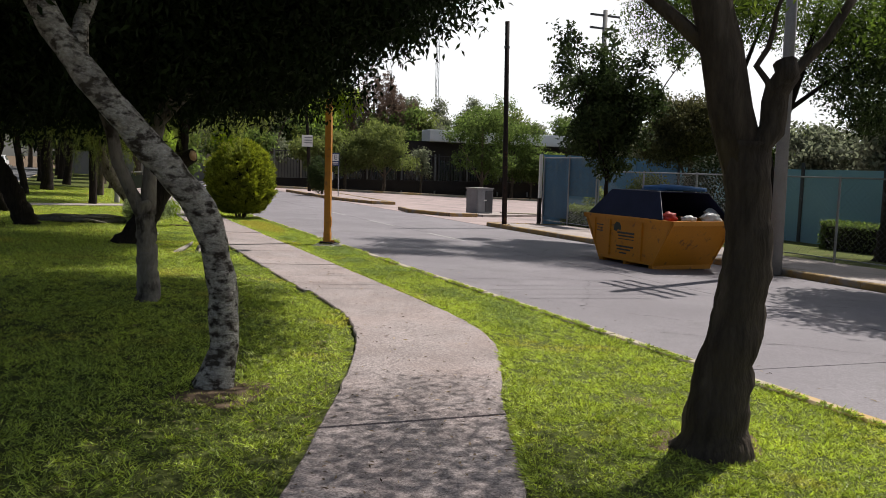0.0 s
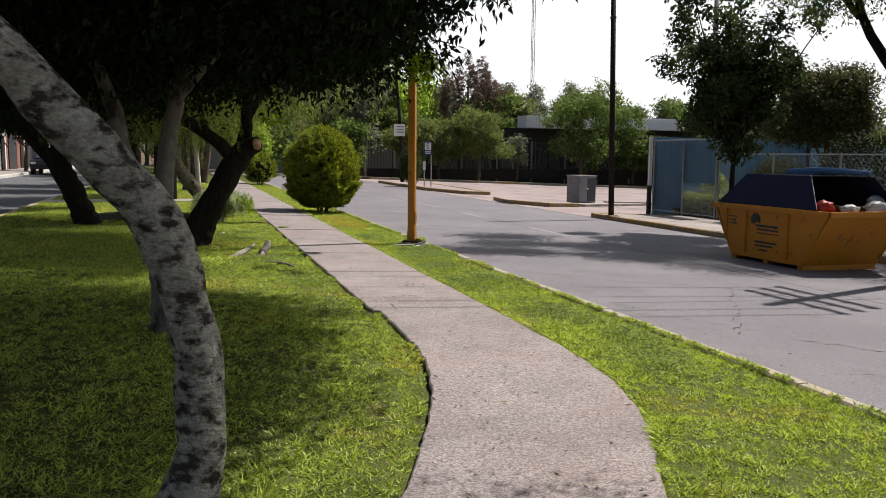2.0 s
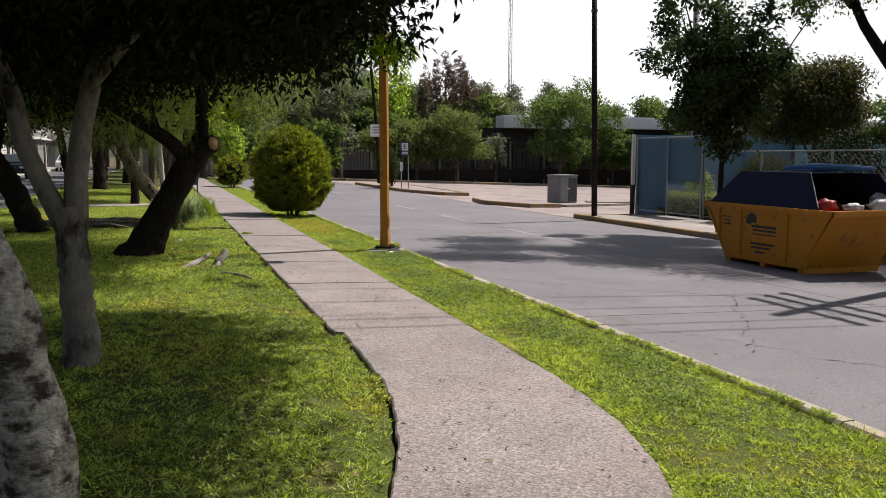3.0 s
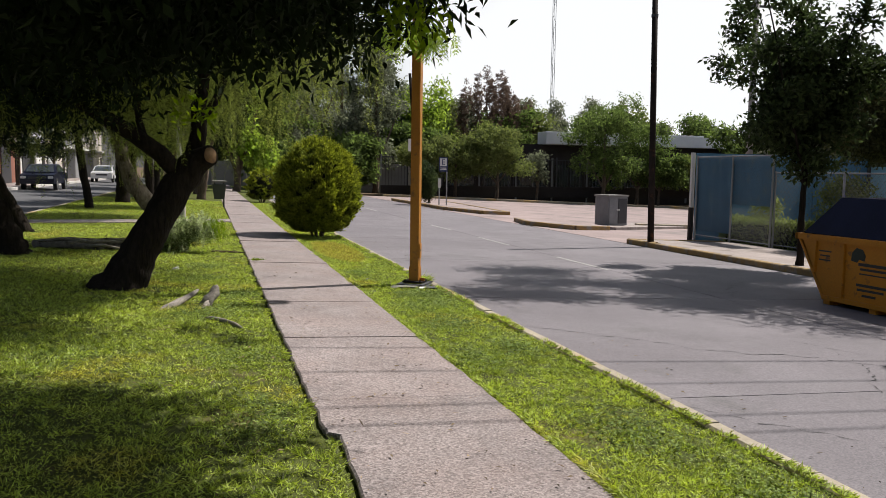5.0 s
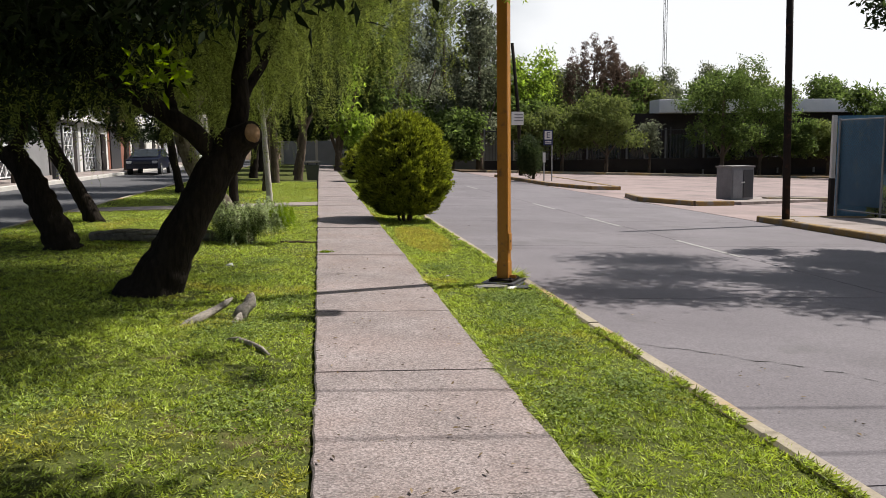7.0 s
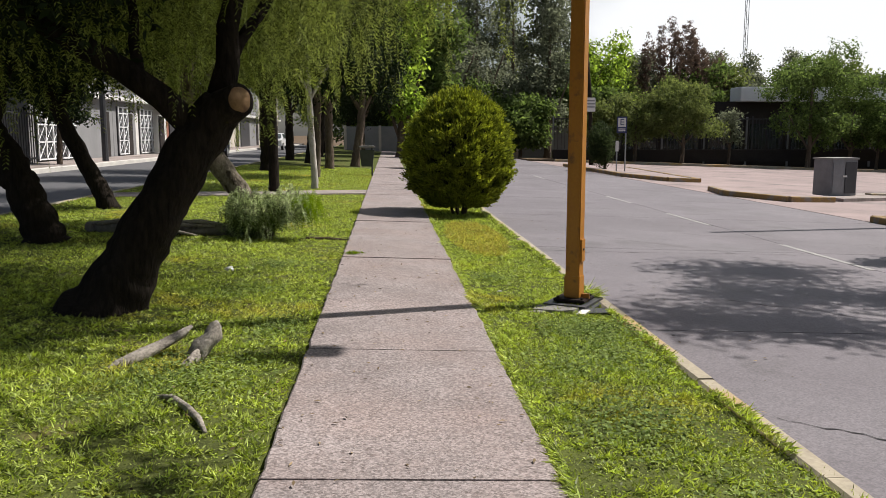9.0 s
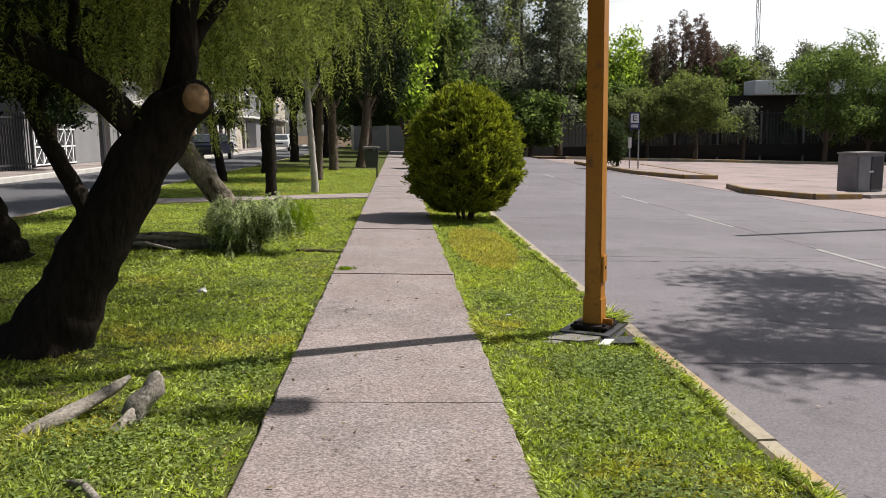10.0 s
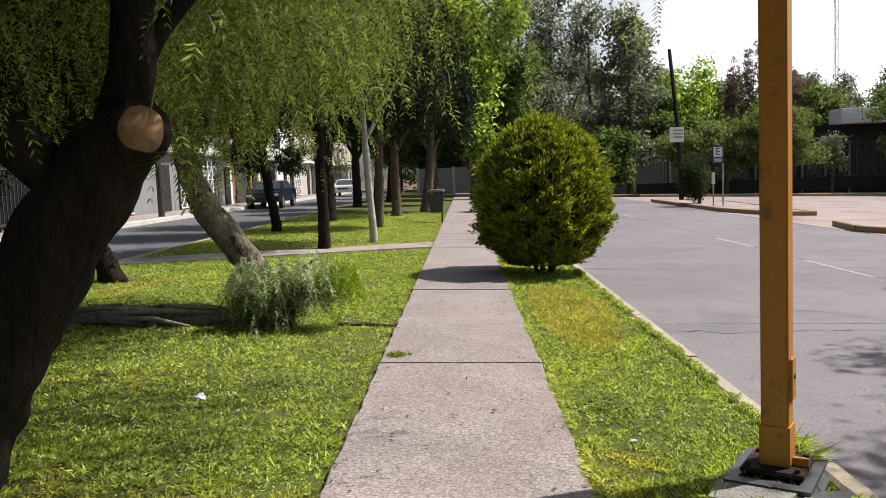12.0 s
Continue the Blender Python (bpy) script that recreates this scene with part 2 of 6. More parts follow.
STEEL = material("galvanised_steel", (0.36, 0.37, 0.38), (0.27, 0.28, 0.29), 5, 50, 0.45, 0.1, metal=0.8)
DARK_STEEL = material("dark_steel", (0.05, 0.05, 0.055), (0.035, 0.035, 0.04), 5, 50, 0.5, 0.1)
BROKEN_CONC = material("broken_concrete", (0.3, 0.285, 0.26), (0.17, 0.16, 0.145), 9, 50, 0.95, 0.9, depth=0.03)
GREY_CONC = material("grey_concrete", (0.30, 0.285, 0.27), (0.21, 0.20, 0.19), 2, 40, 0.9, 0.4)
BOX_GREY = material("cabinet_grey", (0.24, 0.24, 0.25), (0.16, 0.16, 0.17), 3, 40, 0.6, 0.2)
BLUE_SHEET = material("blue_sheet", (0.09, 0.215, 0.33), (0.045, 0.125, 0.205), 1.1, 18, 0.6, 0.4, spots=(0.12, 0.2, 0.25), spot_scale=2.5, spot_amount=0.25)
TEAL_WALL = material("pale_blue_wall", (0.27, 0.47, 0.56), (0.22, 0.40, 0.49), 1.0, 30, 0.7, 0.2)
WHITE = material("white_paint", (0.74, 0.73, 0.70), (0.62, 0.61, 0.58), 1.2, 30, 0.8, 0.15)
CREAM = material("cream_wall", (0.55, 0.50, 0.42), (0.45, 0.41, 0.35), 1.2, 30, 0.85, 0.2)
BRICKRED = material("brick_red_wall", (0.30, 0.12, 0.08), (0.22, 0.09, 0.06), 2, 30, 0.85, 0.3)
GREY_WALL = material("grey_wall", (0.26, 0.26, 0.265), (0.20, 0.20, 0.205), 1.2, 30, 0.85, 0.2)
DARK_WALL = material("dark_wall", (0.05, 0.045, 0.042), (0.035, 0.03, 0.03), 1.2, 30, 0.8, 0.2, spec=0.08)
FASCIA = material("pale_fascia", (0.85, 0.85, 0.86), (0.76, 0.76, 0.77), 1.0, 20, 0.7, 0.2)
WINDOW = glass("window_glass", (0.10, 0.12, 0.13))
CAR_BLUE = material("car_blue", (0.008, 0.01, 0.026), (0.007, 0.009, 0.022), 1, 40, 0.3, 0, spec=0.4)
CAR_WHITE = material("car_white", (0.7, 0.7, 0.7), (0.66, 0.66, 0.66), 1, 40, 0.25, 0)
RUBBER = material("rubber", (0.02, 0.02, 0.02), (0.012, 0.012, 0.012), 8, 60, 0.9, 0.2)
SIGN_BLUE = material("sign_navy", (0.03, 0.04, 0.12), (0.025, 0.035, 0.10), 4, 40, 0.5, 0)
RED_PLASTIC = material("red_plastic", (0.5, 0.04, 0.03), (0.4, 0.03, 0.02), 5, 40, 0.5, 0.2)
BAG_WHITE = material("white_plastic", (0.6, 0.6, 0.58), (0.45, 0.45, 0.44), 5, 40, 0.5, 0.4)
BAG_DARK = material("dark_rubbish", (0.05, 0.05, 0.045), (0.03, 0.03, 0.03), 5, 40, 0.6, 0.4)
BIN_GREEN = material("bin_dark_green", (0.045, 0.055, 0.045), (0.03, 0.038, 0.03), 4, 40, 0.6, 0.2)


# ---- helpers for shapes ----
SLOPE = 0.035


def gz(x):
    """Height of the ground line across the street: it falls towards the road."""
    return -SLOPE * max(-30.0, min(45.0, x))


class Shape:
    def __init__(self):
        self.v, self.f, self.n = [], [], 0

    def add(self, verts, faces):
        self.v.append(np.asarray(verts, float).reshape(-1, 3))
        self.f.extend([tuple(i + self.n for i in f) for f in faces])
        self.n += len(self.v[-1])
        return self

    def box(self, x0, y0, z0, x1, y1, z1, b=0.0):
        """A box, its upright and level edges cut by b."""
        if b <= 0:
            v = [(x, y, z) for z in (z0, z1) for y in (y0, y1) for x in (x0, x1)]
            return self.add(v, [(0, 2, 3, 1), (4, 5, 7, 6), (0, 1, 5, 4), (1, 3, 7, 5), (3, 2, 6, 7), (2, 0, 4, 6)])
        bm = bmesh.new()
        bmesh.ops.create_cube(bm, size=1)
        for q in bm.verts:
            q.co = Vector(((x0 + x1) / 2 + q.co.x * (x1 - x0), (y0 + y1) / 2 + q.co.y * (y1 - y0), (z0 + z1) / 2 + q.co.z * (z1 - z0)))
        bmesh.ops.bevel(bm, geom=bm.edges[:], offset=b, segments=2, affect="EDGES")
        bm.verts.index_update()
        self.add([q.co[:] for q in bm.verts], [[q.index for q in f.verts] for f in bm.faces])
        bm.free()
        return self

    def tube(self, pts, radii, sides=8, cap=True, lump=0.0):
        """A tube along pts, its radius changing; lump makes it uneven."""
        pts = [Vector(p) for p in pts]
        verts, faces = [], []
        ref = Vector((0.13, 1, 0.07)).normalized()
        for i, p in enumerate(pts):
            d = (pts[min(i + 1, len(pts) - 1)] - pts[max(i - 1, 0)]).normalized()
            if abs(d.dot(ref)) > 0.95:
                ref = Vector((1, 0.1, 0.05)).normalized()
            a = (ref - d * ref.dot(d)).normalized()
            b = d.cross(a)
            for k in range(sides):
                w = 2 * math.pi * k / sides
                r = radii[i]
                if lump:
                    q = p * 2.3 + Vector((math.cos(w), math.sin(w), i * 0.3))
                    r *= 1 + lump * noise.noise(q) + 0.22 * lump * noise.noise((p + (a * math.cos(w) + b * math.sin(w)) * r) * 11)
                verts.append(p + (a * math.cos(w) + b * math.sin(w)) * r)
        for i in range(len(pts) - 1):
            for k in range(sides):
                k2 = (k + 1) % sides
                faces.append((i * sides + k, i * sides + k2, (i + 1) * sides + k2, (i + 1) * sides + k))
        if cap:
            faces.append(tuple(reversed(range(sides))))
            faces.append(tuple((len(pts) - 1) * sides + k for k in range(sides)))
        return self.add([v[:] for v in verts], faces)

    def prism(self, poly, z0, z1):
        """An upright prism over a ground polygon (counter-clockwise)."""
        n = len(poly)
        v = [(x, y, z0) for x, y in poly] + [(x, y, z1) for x, y in poly]
        f = [tuple(reversed(range(n))), tuple(range(n, 2 * n))] + [(i, (i + 1) % n, n + (i + 1) % n, n + i) for i in range(n)]
        return self.add(v, f)

    def mesh(self, name, mat, smooth=False):
        me = bpy.data.meshes.new(name)
        me.from_pydata(np.concatenate(self.v).tolist() if self.v else [], [], self.f)
        me.materials.append(mat)
        if smooth:
            me.shade_smooth()
        me.update()
        return me


def part(name, shape, mat, parent, label="", smooth=False, at=None):
    """One mesh object under a thing or a part."""
    me = shape if isinstance(shape, bpy.types.Mesh) else shape.mesh(name, mat, smooth)
    ob = new(name, me)
    ob.parent = parent
    if at is not None:
        ob.matrix_basis = at
    return tagged(ob, label)


def thing(name, x, y, label, category, group="", h=0.0, turn=0.0, kind=""):
    ob = new(name)
    ob.empty_display_size = 0.2
    ob.matrix_basis = pose(x, y, gz(x) + h, 0, 0, turn)
    return tagged(ob, label, category, group, kind)


def setting(name, shape, mat, label="", category="", smooth=False, kind="structure"):
    return tagged(new(name, shape.mesh(name, mat, smooth)), label, category or name.split("_")[0], "", kind)


def strip(x0, x1, y0, y1, h, thick=0.3, nx=2, ny=2):
    """A slab that follows the fall of the ground."""
    s = Shape()
    xs, ys = np.linspace(x0, x1, nx), np.linspace(y0, y1, ny)
    v = [(x, y, gz(x) + h) for y in ys for x in xs]
    f = [(j * nx + i, j * nx + i + 1, (j + 1) * nx + i + 1, (j + 1) * nx + i) for j in range(ny - 1) for i in range(nx - 1)]
    n = len(v)
    rim = [i for i in range(nx)] + [j * nx + nx - 1 for j in range(1, ny)] + [(ny - 1) * nx + i for i in range(nx - 2, -1, -1)] + [j * nx for j in range(ny - 2, 0, -1)]
    v += [(v[i][0], v[i][1], v[i][2] - thick) for i in rim]
    m = len(rim)
    f += [(rim[k], n + k, n + (k + 1) % m, rim[(k + 1) % m]) for k in range(m)]
    return s.add(v, f)


def slab(poly, h, thick=0.2):
    """A slab over a ground polygon (counter-clockwise), following the fall."""
    n = len(poly)
    v = [(x, y, gz(x) + h) for x, y in poly] + [(x, y, gz(x) + h - thick) for x, y in poly]
    f = [tuple(range(n))] + [(i, n + i, n + (i + 1) % n, (i + 1) % n) for i in range(n)]
    return Shape().add(v, f)


def leaves_mesh(name, mat, p, d, up, length, width, fold=0.25):
    """Leaves as folded lozenges: p base points, d directions, up normals, all n x 3."""
    n = len(p)
    d = d / np.maximum(np.linalg.norm(d, axis=1, keepdims=True), 1e-6)
    s = np.cross(d, up)
    s /= np.maximum(np.linalg.norm(s, axis=1, keepdims=True), 1e-6)
    w = np.cross(s, d)
    length, width = np.broadcast_to(length, n)[:, None], np.broadcast_to(width, n)[:, None]
    mid = p + d * length * 0.45
    v = np.stack([p, mid + s * width / 2 + w * width * fold, p + d * length, mid - s * width / 2 + w * width * fold], 1).reshape(-1, 3)
    me = bpy.data.meshes.new(name)
    me.vertices.add(4 * n)
    me.vertices.foreach_set("co", v.ravel().astype(np.float32))
    me.loops.add(4 * n)
    me.loops.foreach_set("vertex_index", np.arange(4 * n, dtype=np.int32))
    me.polygons.add(n)
    me.polygons.foreach_set("loop_start", np.arange(0, 4 * n, 4, dtype=np.int32))
    me.polygons.foreach_set("loop_total", np.full(n, 4, dtype=np.int32))
    me.materials.append(mat)
    me.update(calc_edges=True)
    return me


def in_balls(rng, balls, n, shell=0.45):
    """n points in a union of ellipsoids (x, y, z, rx, ry, rz), more of them near the skin."""
    vol = np.array([b[3] * b[4] * b[5] for b in balls]) ** 0.8
    pick = rng.choice(len(balls), n, p=vol / vol.sum())
    u = rng.normal(size=(n, 3))
    u /= np.linalg.norm(u, axis=1, keepdims=True)
    r = (shell + (1 - shell) * rng.random(n)) ** 0.6
    B = np.array(balls, float)[pick]
    return B[:, :3] + u * r[:, None] * B[:, 3:]


def leafy(name, mat, rng, balls, clusters, per, spread, length, width, droop=0.3, shell=0.45):
    """A crown: clusters of leaves round twig ends, with gaps between them."""
    c = in_balls(rng, balls, clusters, shell)
    p = np.repeat(c, per, 0) + rng.normal(size=(clusters * per, 3)) * spread * np.array([1, 1, 0.7])
    d = rng.normal(size=p.shape) + np.array([0, 0, -droop])
    up = rng.normal(size=p.shape) * 0.6 + np.array([0, 0, 1.0])
    n = len(p)
    return leaves_mesh(name, mat, p, d, up, length * (0.7 + 0.6 * rng.random(n)), width * (0.7 + 0.6 * rng.random(n)))


def weeping(name, mat, rng, balls, strands, drop, length, width, shell=0.5, pairs=7):
    """A pepper tree's crown: hanging twigs that carry drooping feathered leaves, leaflets on both sides of each."""
    c = in_balls(rng, balls, strands, shell)
    gap = 0.085
    k = np.maximum((drop * (0.35 + 0.9 * rng.random(strands)) / gap).astype(int), 3)
    idx = np.repeat(np.arange(strands), k)
    s = np.concatenate([np.arange(q) for q in k]) * gap
    out = rng.normal(size=(strands, 3)) * np.array([1, 1, 0])
    out /= np.linalg.norm(out, axis=1, keepdims=True)
    sway = np.minimum(s, 0.4)
    node = c[idx] + out[idx] * (sway * 0.6)[:, None] + np.array([0, 0, -1]) * (s - sway * 0.45)[:, None]
    m = len(node)
    ang = rng.random(m) * 6.28
    side = np.stack([np.cos(ang), np.sin(ang), np.zeros(m)], 1)
    plane = rng.normal(size=(m, 3))
    reach = 0.13 + 0.07 * rng.random(m)
    P, D, U = [], [], []
    for q in range(pairs):
        f = (q + 1) / pairs
        spine = node + side * (reach * 0.75 * f * (1 - 0.35 * f))[:, None] + np.array([0, 0, -1]) * (reach * 0.9 * f * f)[:, None]
        run = side * (1 - 0.7 * f) + np.array([0, 0, -1.8 * f])
        run /= np.linalg.norm(run, axis=1, keepdims=True)
        across = np.cross(run, plane)
        across /= np.linalg.norm(across, axis=1, keepdims=True)
        for sg in (-1, 1):
            P.append(spine)
            D.append(across * sg * 0.8 + run * 0.75)
            U.append(np.cross(run, across))
    p, d, u = np.concatenate(P), np.concatenate(D), np.concatenate(U)
    n = len(p)
    return leaves_mesh(name, mat, p, d, u, length * (0.75 + 0.5 * rng.random(n)), width * (0.75 + 0.5 * rng.random(n)))


def bent(pts, n=10, wob=0.02, seed=0):
    """A polyline with (x, y, z, r) corners, made into a smooth uneven course."""
    pts = np.array(pts, float)
    t = np.r_[0, np.cumsum(np.linalg.norm(np.diff(pts[:, :3], axis=0), axis=1))]
    u = np.linspace(0, t[-1], n)
    q = np.stack([np.interp(u, t, pts[:, k]) for k in range(4)], 1)
    for _ in range(2):
        q[1:-1] = (q[:-2] + 2 * q[1:-1] + q[2:]) / 4
    rng = np.random.default_rng(seed)
    q[1:-1, :2] += rng.normal(size=(n - 2, 2)) * wob
    return [tuple(a[:3]) for a in q], list(q[:, 3])


def tree(name, x, y, label, bark, trunk, limbs, crown, group="", category="tree", sides=20, h=0.0, lump=0.22, twigs=0, seed=1, extra=()):
    """A tree: trunk, limbs and crown. trunk and limbs hold (x, y, z, radius) from the base."""
    ob = thing(name, x, y, label, category, group, h)
    p, r = bent(trunk, 34, 0.004, seed)
    part("trunk", Shape().tube(p, r, sides, True, lump), bark, ob, "", True)
    for i, l in enumerate(limbs):
        p, r = bent(l, 9, 0.02, seed + i + 1)
        part("limb", Shape().tube(p, r, 8, True, lump), bark, ob, "", True)
    if crown is not None:
        for me in (crown if isinstance(crown, list) else [crown]):
            part("crown", me, None, ob)
    for nm, sh, mat, lab in extra:
        part(nm, sh, mat, ob, lab, mat is not None)
    return ob


def text_mesh(body, size, mat):
    cu = bpy.data.curves.new("letters", "FONT")
    cu.body, cu.size, cu.align_x, cu.align_y, cu.extrude = body, size, "CENTER", "CENTER", 0.002
    ob = bpy.data.objects.new("letters", cu)
    scene.collection.objects.link(ob)
    bpy.context.view_layer.update()
    me = bpy.data.meshes.new_from_object(ob.evaluated_get(bpy.context.evaluated_depsgraph_get()))
    bpy.data.objects.remove(ob)
    me.materials.clear()
    me.materials.append(mat)
    return me


# ---- ground, road, kerbs ----
xs = [-1800, -400, -120, -30, -12, 0, 12, 30, 45, 120, 400, 1800]
ys = [-1800, -300, -60, -10, 30, 80, 130, 300, 1800]
g = Shape()
g.add([(x, y, gz(x) - 0.24) for y in ys for x in xs], [(j * 12 + i, j * 12 + i + 1, (j + 1) * 12 + i + 1, (j + 1) * 12 + i) for j in range(8) for i in range(11)])
setting("ground", g, SOIL, "dry bare soil under and beyond the street", "ground")

LEFT = [(-14.0, -11.6), (-4.5, 0.0), (-3.55, 2.0), (-2.47, 4.04), (-1.75, 5.55), (-1.16, 6.9), (-0.78, 8.0), (-0.66, 8.6), (-0.62, 9.2), (-0.58, 10.5)]
RIGHT = [(-12.5, -11.6), (-3.15, 0.0), (-2.2, 2.0), (-1.2, 3.9), (-0.55, 5.43), (0.02, 6.42), (0.42, 7.25), (0.58, 8.2), (0.63, 9.2), (0.65, 10.5)]


def edge(side, y):
    pts = LEFT if side < 0 else RIGHT
    if y >= 10.6:
        return 0.65 * side
    ys_, xs_ = [p[1] for p in pts], [p[0] for p in pts]
    return float(np.mean([np.interp(y + o, ys_, xs_) for o in (-0.7, -0.45, -0.2, 0.0, 0.2, 0.45, 0.7)]))


def kx(y):
    """The verge's edge along the kerb, which runs not quite parallel to the path."""
    return float(np.interp(y, [-8, 6, 11, 17, 24], [1.88, 1.88, 1.87, 1.84, 1.83]))


lawn_ys = list(np.arange(-8.0, 46.0, 0.35)) + [10.59, 10.61] + list(np.arange(46.0, 120.1, 4.0))
lawn_ys.sort()


def lawn(name, x_of, h, label):
    cols = 22
    s = Shape()
    v = []
    for y in lawn_ys:
        a, b = x_of(y)
        for i in range(cols):
            x = a + (b - a) * i / (cols - 1)
            z = gz(x) + h(x, y) + 0.014 * noise.noise(Vector((x * 0.7, y * 0.7, 3.1)))
            v.append((x, y, z))
    f = [(j * cols + i, j * cols + i + 1, (j + 1) * cols + i + 1, (j + 1) * cols + i) for j in range(len(lawn_ys) - 1) for i in range(cols - 1)]
    s.add(v, f)
    return setting(name, s, TURF, label, "lawn", True)


def left_h(x, y):
    e = edge(-1, y)
    return -0.045 + 0.025 * min(1.0, max(0.0, (e - x) / 1.5))


lawn("lawn_median", lambda y: (-6.25, edge(-1, y) + 0.01), left_h, "sunlit and shaded mown lawn under the trees")
lawn("lawn_verge", lambda y: (edge(1, y) - 0.01, kx(y) + 0.01), lambda x, y: -0.045, "narrow strip of bright grass between footpath and kerb")

# road of concrete slabs
road = tagged(new("road"), "grey concrete street slabs with cracks and joints", "road", "", "structure")
for j in range(-2, 20):
    for i, (a, b) in enumerate(((2.24, 6.5), (6.5, 10.88))):
        y0 = j * 5.3 + 0.9
        part("road_slab", strip(a + 0.008 if i else 1.8, b - 0.008, y0 + 0.008, y0 + 5.292, -0.13, 0.12), ROAD, road)
setting("road_bed", strip(1.8, 10.9, -10, 118, -0.142, 0.1), CRACK, "dark joints under the street slabs", "road")
setting("road_west", strip(-11.1, -6.4, -10, 118, -0.13, 0.1, 3, 2), ASPHALT, "asphalt street beyond the lawn", "road")
setting("car_park", strip(10.9, 62, 27.9, 73, -0.125, 0.1, 6, 3), PAVING, "pinkish paved car park, mostly empty", "paving")
setting("cross_street", strip(10.9, 60, 74.0, 78.5, -0.02, 0.3, 6, 2), SOIL, "planted bed along the fence", "bed")
setting("footway_east", strip(11.08, 14.6, -10, 27.75, 0.0, 0.2, 3, 2), PALE_PAVING, "pale concrete footway along the fence", "pavement")
setting("garden_ground", strip(14.6, 60, -10, 27.9, -0.02, 0.2, 4, 2), TURF, "shaded lawn behind the wire fence", "lawn")
setting("footway_west", strip(-13.2, -11.28, -10, 118, 0.0, 0.2, 3, 2), PALE_PAVING, "pale footway in front of the houses", "pavement")
setting("cross_path", slab([(-6.2, 27.0), (-0.66, 30.4), (-0.66, 31.6), (-6.2, 28.2)], 0.008, 0.15), PALE_PAVING, "narrow concrete path crossing the lawn", "path")


def kerb_run(name, pts, w, h, mat, label, seg=1.5, base=-0.2):
    """Kerb stones along a ground polyline, each a piece with an open joint."""
    ob = tagged(new(name), label, "kerb", "", "structure")
    for (xa, ya), (xb, yb) in zip(pts, pts[1:]):
        d = math.hypot(xb - xa, yb - ya)
        n = max(1, round(d / seg))
        ux, uy = (xb - xa) / d, (yb - ya) / d
        for k in range(n):
            a, b = d * k / n + 0.006, d * (k + 1) / n - 0.006
            jig = random.uniform(-0.008, 0.008)
            P = [(xa + ux * a, ya + uy * a), (xa + ux * b, ya + uy * b)]
            nx, ny = uy * w / 2, -ux * w / 2
            c = 0.02
            v = []
            for px, py in P:
                for o, z in ((-1, base), (-1, h - c), (-1 + 2 * c / w, h), (1 - 2 * c / w, h), (1, h - c), (1, base)):
                    v.append((px + nx * o, py + ny * o, gz(px) + z + jig * (z > base)))
            f = [(i, i + 1, i + 7, i + 6) for i in range(5)] + [tuple(range(6))[::-1], tuple(range(6, 12))]
            part("kerb_stone", Shape().add(v, f), mat, ob)
    return ob


kerb_run("kerb_near", [(kx(y) + 0.07, y) for y in (-8, 6, 9, 12, 15, 18, 24, 60, 118)], 0.13, -0.015, KERB, "worn concrete kerb with faded yellow paint", 2.0)
kerb_run("kerb_far", [(10.98, -8), (10.98, 27.8), (14.4, 28.0)], 0.2, 0.015, KERB_YELLOW, "worn kerb with yellow paint across the street", 1.6)
kerb_run("kerb_park", [(13.0, 73.4), (58, 73.4)], 0.3, 0.06, KERB, "low kerb along the planted bed", 2.5)
kerb_run("kerb_west_near", [(-6.33, -8), (-6.33, 118)], 0.16, -0.02, KERB, "grey kerb of the lawn", 3.0)
kerb_run("kerb_west_far", [(-11.2, -8), (-11.2, 44), (-11.2, 118)], 0.2, 0.03, KERB_WHITE, "white painted kerb before the houses", 3.0)

# raised kerbed islands in the car park
setting("island_front", slab([(11.1, 36.1), (12.1, 34.0), (13.6, 34.4), (13.2, 38.6), (11.6, 38.6)], 0.02, 0.2), PAVING, "low kerbed island of pink paving", "island")
kerb_run("kerb_island_front", [(11.55, 38.7), (11.0, 36.1), (12.05, 33.85), (13.7, 34.3)], 0.18, 0.045, KERB_YELLOW, "yellow kerb round the island", 1.2)
setting("island_sign", slab([(11.3, 48.6), (12.3, 45.2), (13.5, 45.2), (14.6, 60), (11.4, 62)], 0.02, 0.2), PAVING, "kerbed island with a bush and a sign", "island")
kerb_run("kerb_island_sign", [(11.3, 62.0), (11.2, 48.6), (12.2, 45.0), (13.6, 45.0), (14.7, 60)], 0.2, 0.05, KERB_YELLOW, "yellow kerb round the planted island", 1.5)
setting("plinth", slab([(13.7, 35.2), (14.2, 34.6), (19.6, 37.6), (19.2, 38.6), (16.2, 38.5)], -0.02, 0.2), PALE_PAVING, "low concrete plinth", "plinth")
setting("drive_edge", slab([(16.6, 37.0), (30.0, 38.6), (30.0, 38.9), (16.6, 37.4)], 0.04, 0.2), KERB, "low concrete edge across the car park", "kerb")

